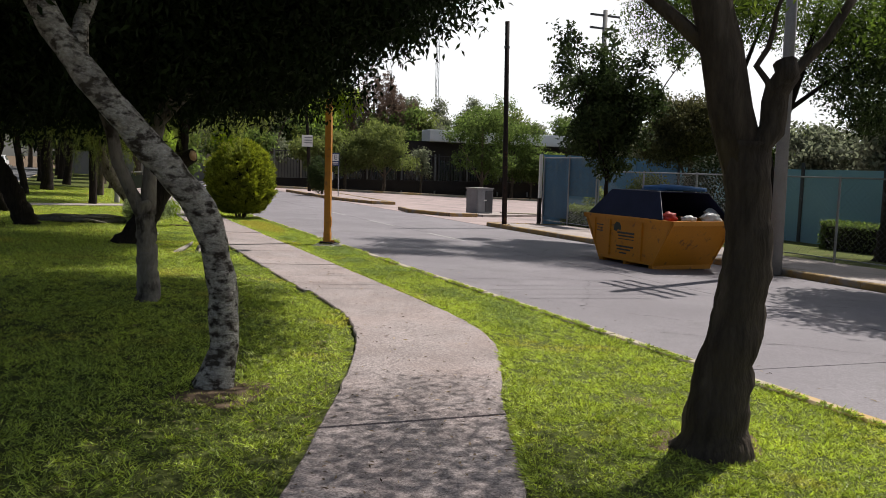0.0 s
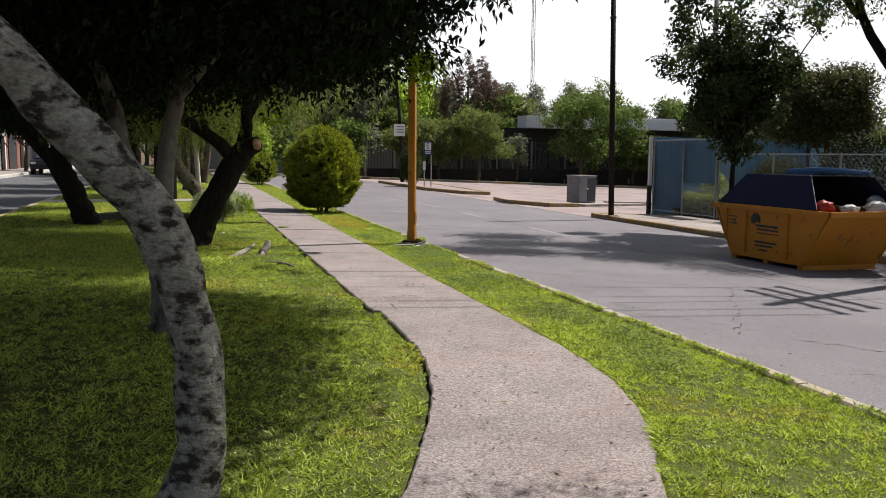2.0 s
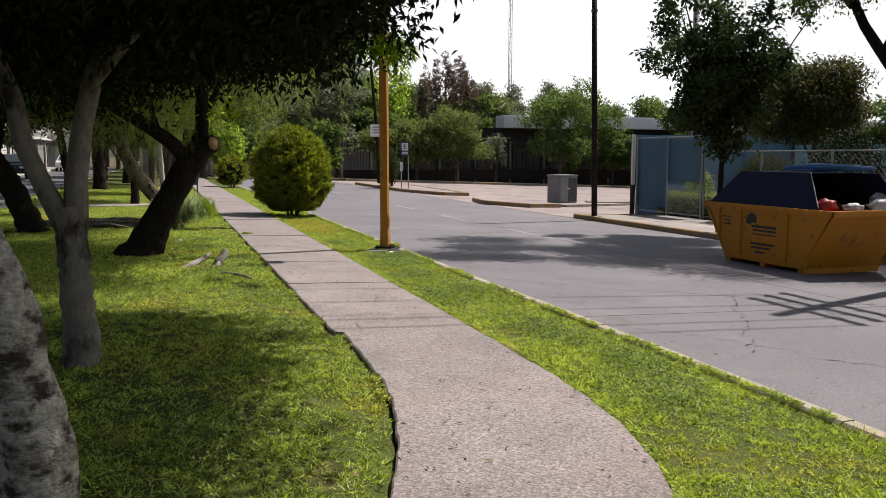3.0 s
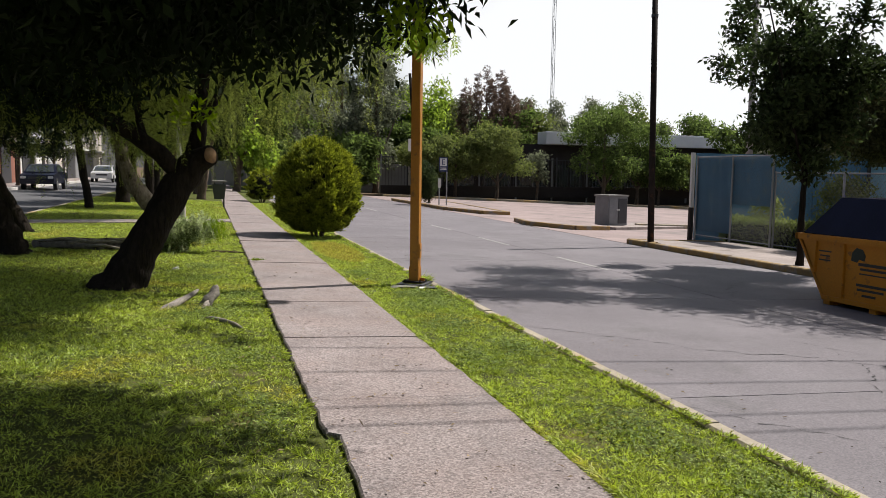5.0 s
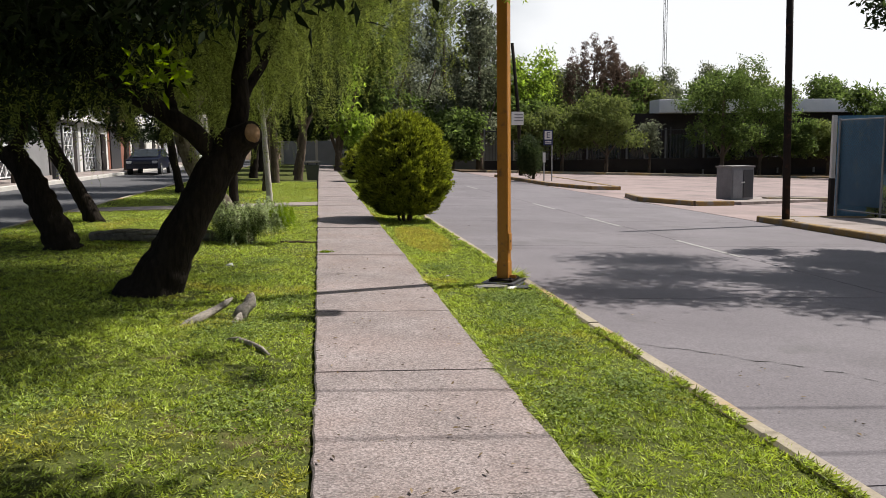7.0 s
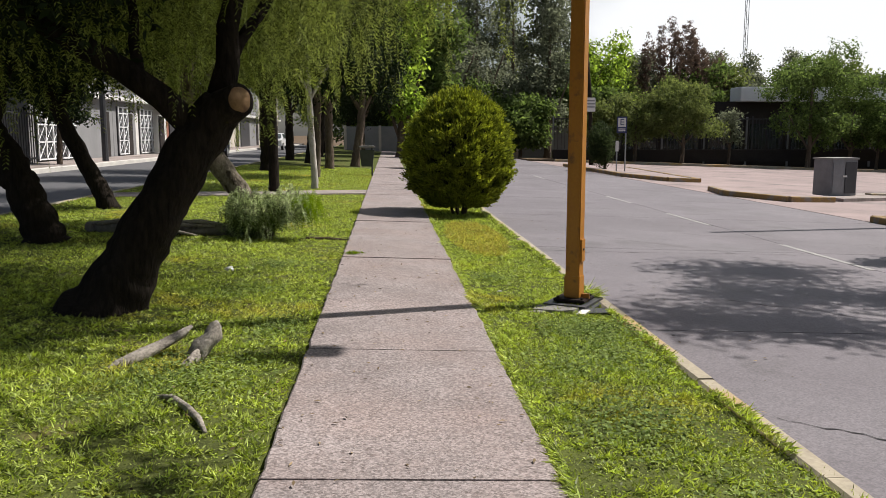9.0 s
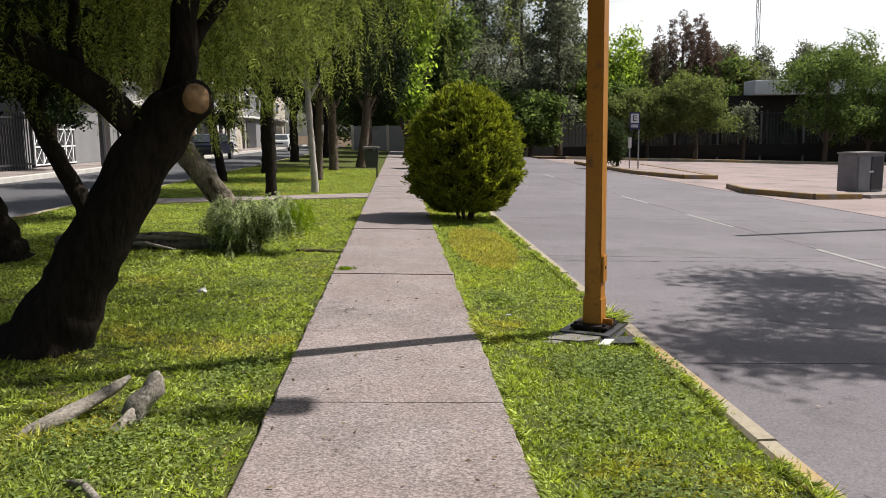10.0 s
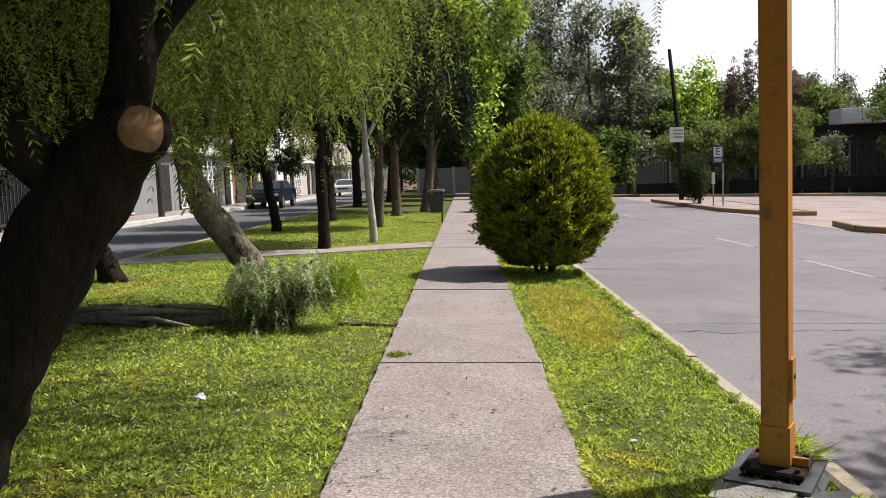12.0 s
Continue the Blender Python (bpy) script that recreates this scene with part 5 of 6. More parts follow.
part("shaft", Shape().box(-0.06, -0.06, 1.0, 0.06, 0.06, 2.85, 0.012), WHITE, gp)
part("foot", Shape().box(-0.07, -0.07, -0.2, 0.07, 0.07, 1.0, 0.012), DARK_WALL, gp, "dark painted foot")


def wire_fence(name, x0, y0, x1, y1, height, spacing, mesh_step, label, sheet=None, wire=0.003):
    """Posts, rails and a lattice of woven wire between them; a sheet tied behind it where given."""
    ob = thing(name, x0, y0, label, "fence")
    base = gz(x0)
    d = math.hypot(x1 - x0, y1 - y0)
    ux, uy = (x1 - x0) / d, (y1 - y0) / d
    n = round(d / spacing)
    at = lambda s, z, off=0.0: (ux * s + uy * off, uy * s - ux * off, gz(x0 + ux * s) - base + z)
    for k in range(n + 1):
        part("post", Shape().tube([at(d * k / n, -0.2), at(d * k / n, height + 0.05)], [0.032, 0.032], 8), STEEL, ob)
    part("rail", Shape().tube([at(0, height), at(d, height)], [0.022, 0.022], 7), STEEL, ob)
    part("rail", Shape().tube([at(0, 0.1), at(d, 0.1)], [0.015, 0.015], 6), STEEL, ob)
    w = Shape()
    k = -height
    while k < d:
        for sgn in (1, -1):
            a0, a1 = max(k, 0), min(k + height, d)
            if a1 > a0:
                z0, z1 = (a0 - k, a1 - k) if sgn > 0 else (height - (a0 - k), height - (a1 - k))
                w.tube([at(a0, 0.05 + z0 * 0.97), at(a1, 0.05 + z1 * 0.97)], [wire, wire], 3, False)
        k += mesh_step
    part("wire_mesh", w, WIRE, ob, "woven wire mesh")
    for s0, s1, z0, z1, mat, lab in (sheet or ()):
        sh_ = Shape()
        cols = 14
        v = [at(s0 + (s1 - s0) * i / cols, z, -0.07 + 0.025 * math.sin(i * 1.9 + z)) for z in (z0, (z0 + z1) / 2, z1) for i in range(cols + 1)]
        sh_.add(v, [(j * (cols + 1) + i, j * (cols + 1) + i + 1, (j + 1) * (cols + 1) + i + 1, (j + 1) * (cols + 1) + i) for j in range(2) for i in range(cols)])
        part("sheet", sh_, mat, ob, lab, True)
    return ob


wire_fence("wire_fence", 14.5, 29.7, 14.5, 25.9, 2.7, 1.9, 0.1, "chain-link fence with blue sheeting tied behind", [(-0.05, 1.9, 0.25, 2.75, BLUE_SHEET, "blue sheeting"), (1.9, 3.8, 1.2, 2.72, BLUE_SHEET, "torn blue sheeting")])
wire_fence("wire_fence", 14.6, 25.9, 14.6, 2.0, 2.2, 2.6, 0.16, "chain-link fence along the footway", None, 0.003)
tw = thing("garden_wall", 22.0, 30.0, "pale blue painted wall behind the garden", "wall")
for k in range(7):
    part("panel", Shape().box(-0.1, -3.5 * (k + 1) + 0.02, -0.2, 0.1, -3.5 * k, 2.75, 0.01), TEAL_WALL, tw)
    part("post", Shape().box(-0.16, -3.5 * k - 0.07, -0.2, -0.1, -3.5 * k + 0.07, 3.0, 0.01), DARK_STEEL, tw)
bw = thing("blue_partition", 14.7, 30.1, "blue sheet partition closing the garden", "wall")
for k in range(3):
    part("panel", Shape().box(2.4 * k + 0.02, -0.04, -0.2, 2.4 * (k + 1), 0.04, 2.85, 0.01), BLUE_SHEET, bw)
nw = thing("dark_screen", 26.0, 12.0, "dark screened wall deep in the garden", "wall")
for k in range(6):
    part("panel", Shape().box(-0.1, -3.5 * (k + 1) + 2, -0.3, 0.1, -3.5 * k + 1.98, 2.2, 0.01), DARK_WALL, nw)


def hedge(x, y, lx, ly, h, mat, seed, label, per=1.0):
    rg = R(seed)
    ob = thing("hedge", x, y, label, "hedge", "garden hedges")
    n = int(5200 * per * (lx + ly) * h)
    p = (rg.random((n, 3)) - 0.5) * np.array([lx, ly, h]) + np.array([0, 0, h / 2])
    ax = rg.integers(0, 3, n)
    for a, half, c in ((0, lx / 2, 0), (1, ly / 2, 0)):
        m = ax == a
        p[m, a] = np.sign(p[m, a]) * (half - 0.05 * rg.random(m.sum()))
    m = ax == 2
    p[m, 2] = h - 0.06 * rg.random(m.sum())
    p += 0.04 * rg.normal(size=p.shape)
    part("foliage", leaves_mesh("foliage", mat, p, rg.normal(size=p.shape) + np.array([0, 0, 0.4]), rg.normal(size=p.shape), 0.09, 0.045), None, ob)
    # near-black box added inside the hedge in place of its inner shade
    part("core", Shape().box(-lx / 2 + 0.1, -ly / 2 + 0.1, -0.05, lx / 2 - 0.1, ly / 2 - 0.1, h - 0.12, 0.03), CORE, ob, "near-black solid filler for the shaded inside")
    return ob


hedge(15.3, 26.6, 0.7, 4.6, 0.75, LEAF_OLIVE, 91, "low clipped hedge behind the wire", 0.5)
hedge(20.0, 12.0, 0.9, 16.0, 0.9, LEAF_MID, 92, "long clipped hedge in the garden", 0.25)
hedge(17.5, 9.5, 3.0, 1.0, 0.6, LEAF_MID, 93, "low clipped hedge on the lawn", 0.5)


def round_shrub(x, y, r, z, mat, seed, label, n=330):
    ob = thing("garden_shrub", x, y, label, "shrub", "garden shrubs")
    part("foliage", leafy("foliage", mat, R(seed), [(0, 0, z, r, r, z * 0.95)], n, 16, 0.12, 0.11, 0.05, 0.1, 0.4), None, ob)
    part("stem", Shape().tube([(0, 0, -0.1), (0.05, 0, z)], [0.06, 0.03], 7), BARK_MID, ob)
    return ob


round_shrub(15.6, 24.2, 0.75, 1.15, LEAF_OLIVE, 94, "yellow-green shrub behind the fence")
round_shrub(15.9, 21.4, 1.0, 1.5, LEAF_DARK, 95, "dark rounded shrub behind the fence", 500)
round_shrub(16.0, 28.0, 0.45, 0.9, LEAF_OLIVE, 96, "thin pale shrub behind the fence", 90)
round_shrub(24.0, 13.5, 2.2, 2.3, LEAF_BRIGHT, 97, "bright yellow-green shrub deep in the garden", 500)
bench = thing("garden_bench", 18.2, 12.6, "white painted garden bench on the lawn", "bench")
part("seat", Shape().box(-0.25, -1.0, 0.4, 0.25, 1.0, 0.47, 0.02), WHITE, bench)
for y in (-0.75, 0.75):
    part("leg", Shape().box(-0.2, y - 0.08, -0.05, 0.2, y + 0.08, 0.4, 0.02), WHITE, bench)

# trees across the street
rb = R(101)
street_balls, street_limbs = [], []
for k in range(13):
    a, tilt, z0 = k * 2.4, 0.3 + 0.5 * rb.random(), 1.7 + 1.6 * rb.random()
    run = (1.0 if k % 3 else 1.5) * (2.1 + 0.9 * rb.random()) * (1.15 - 0.12 * z0)
    tip = (run * tilt * math.cos(a), run * tilt * math.sin(a), z0 + run)
    street_limbs.append([(0, 0, z0, 0.035), (tip[0] * 0.45, tip[1] * 0.45, z0 + run * 0.4, 0.025), (*tip, 0.01)])
    for f in (0.3, 0.5, 0.7, 0.87, 1.0):
        w = 0.2 + 0.26 * rb.random() + 0.16 * (1 - f)
        street_balls.append((tip[0] * f + 0.25 * rb.normal(), tip[1] * f + 0.25 * rb.normal(), z0 + run * f, w, w, w * 0.8))
street_balls += [(-0.1, 0, 4.2, 0.7, 0.7, 0.8), (0.3, -0.3, 3.2, 0.8, 0.8, 0.6), (-0.4, 0.3, 3.0, 0.7, 0.7, 0.6), (0.1, 0.0, 2.3, 0.7, 0.7, 0.4), (-0.25, 0, 5.5, 0.3, 0.3, 0.5)]
tree("street_tree", 11.45, 21.0, "slim street tree with an uneven spiky dark crown", BARK_DARK, [(0, 0, -0.15, 0.1), (0, 0, 0.3, 0.075), (-0.02, 0, 1.2, 0.065), (0.0, 0, 2.2, 0.06), (-0.1, 0, 3.6, 0.045), (-0.25, 0.1, 5.7, 0.02)],
     street_limbs, leafy("crown", LEAF_STREET, rb, street_balls, 1250, 16, 0.12, 0.15, 0.075, 0.2, 0.1), "street trees", seed=61)
tree("garden_tree", 17.7, 24.6, "rounded tree behind the fence with small brownish leaves", BARK_MID, [(0, 0, -0.15, 0.16), (0, 0, 1.0, 0.12), (0.1, 0, 2.4, 0.1), (0.2, 0, 4.1, 0.05)], [[(0.1, 0, 2.0, 0.06), (0.8, 0, 3.2, 0.03)], [(0.1, 0, 2.0, 0.06), (-0.8, 0.2, 3.4, 0.03)]],
     leafy("crown", LEAF_BROWN, R(102), [(0, 0, 3.9, 1.4, 1.4, 1.0), (0.4, -0.3, 4.6, 1.0, 1.0, 0.6), (-0.6, 0.3, 4.4, 0.9, 0.9, 0.7), (0.7, -0.2, 3.5, 1.0, 1.0, 0.7), (-0.9, 0.4, 3.3, 0.9, 0.9, 0.7)], 1300, 18, 0.17, 0.13, 0.06), "garden trees", seed=62)
# high foliage out of view, placed to cast the tree shadow on the road
road_shade_crown = leafy("crown", LEAF_R, R(106), [(-5.5, 2.3, 8.6, 1.1, 0.7, 0.5), (-4.6, 2.0, 8.4, 0.8, 0.6, 0.4), (-3.9, 3.6, 8.7, 1.3, 0.9, 0.5), (-2.9, 1.3, 8.2, 1.2, 1.0, 0.5), (-2.0, 2.9, 8.2, 1.2, 1.0, 0.6), (-3.4, 5.3, 8.8, 1.3, 0.9, 0.5), (-2.45, 2.9, 8.1, 1.2, 0.9, 0.5), (-1.05, 2.4, 8.3, 1.4, 1.3, 0.6), (0.45, 2.2, 8.0, 1.2, 1.0, 0.6)], 900, 24, 0.24, 0.14, 0.07, 0.4, 0.0)
tree("garden_tree", 13.9, 17.2, "tall spreading tree with dark limbs and feathery leaves", BARK_DARK, [(0.3, 0, -0.15, 0.3), (0.3, 0, 0.4, 0.22), (0.28, 0, 1.4, 0.19), (0.25, 0.1, 2.4, 0.18), (0.1, 0.3, 3.4, 0.16)],
     [[(0.1, 0.3, 3.2, 0.14), (-0.5, 0.9, 4.3, 0.12), (-0.9, 1.4, 5.4, 0.1), (-1.0, 1.8, 7.0, 0.05)], [(0.2, 0.2, 2.8, 0.12), (0.6, -0.2, 4.0, 0.1), (0.8, -0.5, 5.4, 0.08), (0.9, -0.9, 7.2, 0.04)], [(-0.5, 0.9, 4.3, 0.08), (-0.2, 0.6, 5.4, 0.06), (0.1, 0.3, 6.8, 0.03)], [(0.6, -0.2, 4.0, 0.07), (1.6, -0.9, 5.0, 0.05), (2.8, -1.6, 6.3, 0.02)], [(-0.9, 1.4, 5.4, 0.08), (-2.0, 2.0, 7.0, 0.06), (-3.6, 2.4, 8.3, 0.04), (-5.2, 2.2, 8.9, 0.02)], [(-2.0, 2.0, 7.0, 0.04), (-2.6, 3.4, 8.2, 0.03), (-3.4, 5.0, 8.8, 0.015)]],
     [road_shade_crown,
     leafy("crown", LEAF_R, R(103), [(-1.3, 1.6, 6.6, 2.0, 2.0, 1.2), (0.6, -0.6, 6.9, 2.4, 2.2, 1.3), (2.0, -1.4, 6.0, 1.8, 1.8, 1.2), (-2.4, -0.2, 6.8, 1.6, 1.6, 0.8)], 1700, 22, 0.2, 0.1, 0.042, 0.6, 0.2)], "garden trees", seed=63, lump=0.2)
# never in view: added so that its crown darkens street and footway
tree("garden_tree", 14.2, 9.6, "unseen broad tree by the fence, added to shade the street", BARK_DARK, [(0, 0, -0.2, 0.42), (0, 0, 0.6, 0.3), (0, 0, 2.2, 0.27), (0.1, 0, 4.2, 0.22)], [[(0, 0, 2.6, 0.2), (-0.9, 0.5, 4.0, 0.14), (-1.6, 0.9, 5.6, 0.06)]],
     leafy("crown", LEAF_R, R(104), [(0, 0, 6.2, 3.2, 3.2, 1.5), (-1.8, -1.2, 5.8, 1.9, 1.9, 1.2), (-1.4, 1.8, 5.4, 1.6, 1.6, 1.0), (-2.4, 0.2, 6.4, 1.8, 2.0, 0.9), (-1.0, -3.0, 6.0, 1.8, 1.6, 0.9)], 2000, 20, 0.2, 0.16, 0.07), "garden trees", seed=64)

tree("garden_tree", 17.6, 15.8, "broad dark-trunked tree in the fenced garden", BARK_DARK, [(0, 0, -0.2, 0.6), (0, 0, 0.5, 0.46), (0, 0, 2.0, 0.42), (0.1, 0, 3.8, 0.32)], [[(0, 0, 2.4, 0.22), (-0.9, -0.5, 3.6, 0.15), (-1.7, -0.9, 5.0, 0.06)], [(0, 0, 2.8, 0.2), (0.9, 0.6, 4.0, 0.13), (1.6, 0.9, 5.4, 0.06)]],
     leafy("crown", LEAF_STREET, R(105), [(0, 0, 5.6, 3.0, 3.0, 1.7), (-1.8, -1.2, 4.4, 1.8, 1.8, 1.1), (1.2, 1.0, 4.6, 1.8, 1.8, 1.2), (-0.6, -2.2, 5.2, 1.6, 1.6, 1.2)], 1300, 18, 0.22, 0.14, 0.06), "garden trees", seed=65)

# ---- low building beyond the car park ----
bd = thing("office_building", 36.2, 84.0, "long low dark building with a pale roof fascia", "building")
part("wall", Shape().box(-16, 0, -0.5, 26, 3.0, 5.82), DARK_WALL, bd)
part("fascia", Shape().box(-4.2, -1.2, 5.8, 26.6, 1.2, 7.1, 0.05), FASCIA, bd, "pale grey roof fascia")
for k in range(10):
    x = -15 + 4.0 * k
    w_ = part("window", Shape().box(x + 0.15, -0.06, 0.9, x + 3.6, 0.0, 3.9), DARK_WALL, bd, "dark window bay")
    part("pane", Shape().box(x + 0.3, -0.09, 1.05, x + 1.8, -0.061, 3.75), WINDOW, w_)
    part("pane", Shape().box(x + 1.95, -0.09, 1.05, x + 3.45, -0.061, 3.75), WINDOW, w_)
    part("mullion", Shape().box(x - 0.08, -0.16, -0.2, x + 0.08, -0.02, 4.4), GREY_WALL, bd, "pale upright mullion")
wing = thing("building_wing", 56.0, 66.0, "pale building wing behind trees", "building")
part("wall", Shape().box(0, 0, -0.5, 18, 20, 6.0), CREAM, wing)
part("roof", Shape().box(-0.4, -0.4, 6.0, 18.4, 20.4, 6.5, 0.05), FASCIA, wing)
for k in range(4):
    part("window", Shape().box(-0.05, 2 + 4.5 * k, 1.2, 0.0, 5 + 4.5 * k, 3.6), WINDOW, wing)
fr = thing("railing_fence", 14.0, 79.0, "dark upright-bar railing on a low wall", "fence")
part("plinth", Shape().box(0, -0.15, -0.3, 46, 0.15, 0.75, 0.02), DARK_WALL, fr, "low dark wall")
for k in range(19):
    part("post", Shape().box(2.5 * k - 0.06, -0.06, 0.75, 2.5 * k + 0.06, 0.06, 3.6, 0.01), GREY_WALL if k % 3 == 0 else DARK_STEEL, fr)
part("rail", Shape().box(0, -0.03, 3.3, 46, 0.03, 3.4), DARK_STEEL, fr)
bar_mesh = Shape().box(-0.015, -0.012, 0.8, 0.015, 0.012, 3.3).mesh("bar", DARK_STEEL)
for k in range(150):
    part("bar", bar_mesh, None, fr, at=Matrix.Translation((0.3 * k + 0.12, 0, 0)))
pw = thing("pale_wall", 9.0, 86.0, "pale panelled boundary wall across the end", "wall")
for k in range(8):
    part("panel", Shape().box(-13 + 3.2 * k + 0.03, -0.1, -0.3, -13 + 3.2 * (k + 1), 0.1, 2.6, 0.01), GREY_WALL, pw)
    part("pilaster", Shape().box(-13 + 3.2 * k - 0.12, -0.16, -0.3, -13 + 3.2 * k + 0.12, -0.1, 2.7, 0.01), CREAM, pw)
mast = thing("radio_mast", 62.0, 150.0, "thin lattice radio mast far away", "mast")
ms_ = Shape()
for a in range(3):
    ms_.tube([(0.35 * math.cos(a * 2.1), 0.35 * math.sin(a * 2.1), 0), (0.35 * math.cos(a * 2.1), 0.35 * math.sin(a * 2.1), 52)], [0.06, 0.05], 5)
for k in range(34):
    a, b = (k % 3) * 2.1, ((k + 1) % 3) * 2.1
    ms_.tube([(0.35 * math.cos(a), 0.35 * math.sin(a), 1.5 * k), (0.35 * math.cos(b), 0.35 * math.sin(b), 1.5 * k + 1.5)], [0.03, 0.03], 4)
part("lattice", ms_, STEEL, mast)


def far_tree(x, y, h, r, mat, seed, label, leaf=0.34, n=420, tall=False, trunk_h=None, cat="tree", group="trees beyond the car park", plume=False):
    rg = R(seed)
    b = trunk_h if trunk_h is not None else h * 0.3
    if plume:
        balls = []
        for a in rg.random(26) * 6.28:
            w, q = r * 0.95 * rg.random() ** 0.6, rg.random()
            balls.append((w * math.cos(a), w * math.sin(a), b + (h - b) * (0.3 + 0.5 * q) - w * 0.5, r * 0.11, r * 0.11, (h - b) * (0.16 + 0.06 * rg.random())))
    elif tall:
        balls = []
        for q in np.linspace(0.08, 0.95, 13):
            a, w = rg.random() * 6.28, r * (0.8 - 0.55 * q) * rg.random()
            balls.append((w * math.cos(a), w * math.sin(a), b + (h - b) * q, r * (0.42 - 0.2 * q + 0.15 * rg.random()), r * 0.35, (h - b) * (0.06 + 0.05 * rg.random())))
    else:
        balls = [(0, 0, (h + b) / 2, r * 0.55, r * 0.55, (h - b) / 2 * 0.8)]
        for a in rg.random(15) * 6.28:
            q, w = rg.random(), r * (0.35 + 0.4 * rg.random())
            balls.append((w * math.cos(a), w * math.sin(a), b + (h - b) * (0.1 + 0.75 * q), r * (0.22 + 0.2 * rg.random()), r * 0.3, (h - b) * (0.08 + 0.1 * rg.random())))
    return tree("background_tree", x, y, label, BARK_MID, [(0, 0, -0.3, 0.05 * h ** 0.7), (0.1, 0, b, 0.035 * h ** 0.7), (0.1, 0.1, h * 0.75, 0.012 * h ** 0.7)],
                [[(0.1, 0, b, 0.02 * h ** 0.7), (r * 0.5, 0, b + (h - b) * 0.4, 0.008 * h ** 0.7)], [(0.1, 0, b * 0.9, 0.02 * h ** 0.7), (-r * 0.5, 0.1, b + (h - b) * 0.4, 0.008 * h ** 0.7)]],
                leafy("crown", mat, rg, balls, n if not plume else 1500, 16, leaf * (0.9 if not plume else 0.35), leaf * (1 if not plume else 0.6), leaf * (0.55 if not plume else 0.25), 0.2 if not plume else -1.2, 0.3), group, cat, 8, seed=seed)


# small round trees in the bed before the railing
for k, (x, h, r, mat) in enumerate(((17.5, 5.4, 2.9, LEAF_OLIVE), (20.5, 6.4, 3.4, LEAF_OLIVE), (24.2, 7.3, 4.2, LEAF_OLIVE), (28.6, 4.6, 1.3, LEAF_GREY), (35.0, 10.6, 4.6, LEAF_MID), (39.2, 8.6, 3.8, LEAF_MID), (41.0, 5.0, 2.6, LEAF_MID), (46.0, 5.2, 2.6, LEAF_OLIVE))):
    far_tree(x, 76.0 + (k % 2), h, r, mat, 200 + k, "small rounded tree in the bed by the railing", 0.24, (480 if r < 4 else 800) if r > 1.5 else 90, trunk_h=1.5, group="trees in the bed")
# the belt of trees behind
belt = [(20 + 4.3 * k, 97 + 3 * (k % 3), 10.4 + 2.0 * ((k * 7) % 5) / 4, 4.2, (LEAF_MID, LEAF_OLIVE, LEAF_GREY)[k % 3], 0) for k in range(10)] + [(0.7, 66, 14.5, 3.4, LEAF_SUNNY, 0), (5.0, 82, 18, 5.0, LEAF_GREY, 1), (8.5, 90, 20, 5.5, LEAF_GREY, 1), (13, 96, 19, 5.0, LEAF_GREY, 1), (3.2, 76, 12, 4.0, LEAF_MID, 0), (-7, 104, 12, 5.5, LEAF_MID, 0), (-2, 98, 11, 5.5, LEAF_MID, 0), (3, 94, 10, 5.0, LEAF_GREY, 0), (8, 91, 8.0, 4.4, LEAF_MID, 0), (11.5, 81, 5.6, 3.2, LEAF_MID, 0), (15, 93, 9.5, 4.6, LEAF_GREY, 0), (19, 90, 7.5, 4.0, LEAF_MID, 0), (5, 108, 17, 5.5, LEAF_GREY, 1), (10, 112, 18, 5.5, LEAF_GREY, 1), (15, 110, 15.5, 5.0, LEAF_GREY, 1), (21.5, 93, 13, 4.6, LEAF_SUNNY, 0), (24, 97, 10.5, 4.5, LEAF_MID, 0), (31, 99, 16.5, 4.6, LEAF_RED, 1), (34.5, 100, 15.2, 3.8, LEAF_RED, 1), (34, 104, 9.5, 5.0, LEAF_MID, 0), (39, 108, 12.5, 4.0, LEAF_GREY, 1), (42, 104, 9.0, 5.0, LEAF_OLIVE, 0), (14.3, 83, 15.5, 4.4, LEAF_GREY, 1), (17.5, 92, 15, 4.0, LEAF_GREY, 1), (49, 118, 14, 4.0, LEAF_GREY, 1), (53, 108, 9.5, 5.0, LEAF_MID, 0), (58, 125, 15, 4.4, LEAF_GREY, 1), (62, 100, 10, 5.4, LEAF_MID, 0), (70, 95, 11, 5.4, LEAF_MID, 0), (80, 92, 10, 5.4, LEAF_OLIVE, 0), (52, 48, 8.5, 5.0, LEAF_GREY, 0), (44, 34, 8.0, 4.6, LEAF_GREY, 0), (36, 22, 6.5, 4.2, LEAF_MID, 0), (42, 8, 8.5, 5.0, LEAF_GREY, 0), (33, 14, 5.0, 3.4, LEAF_MID, 0), (62, 60, 9, 5.4, LEAF_MID, 0), (-9, 118, 15, 6, LEAF_GREY, 1), (-1, 118, 17, 6, LEAF_GREY, 1), (23, 122, 16, 5, LEAF_GREY, 1), (30, 40, 6.0, 3.6, LEAF_GREY, 0), (48, 70, 8, 4.5, LEAF_MID, 0)]
for k, (x, y, h, r, mat, tall) in enumerate(belt):
    far_tree(x, y, h, r, mat, 300 + k, "tall ragged tree with upright reddish foliage" if mat is LEAF_RED else ("tall thin grey-green tree in the distance" if tall else "spreading green tree in the distance"), 0.42 if not tall else 0.36, 760 if not tall else (620 if mat is LEAF_RED else (430 if x < 20 else 300)), bool(tall), 1.0 if not tall else 2.5, plume=mat is LEAF_RED)

# ---- houses across the far street ----


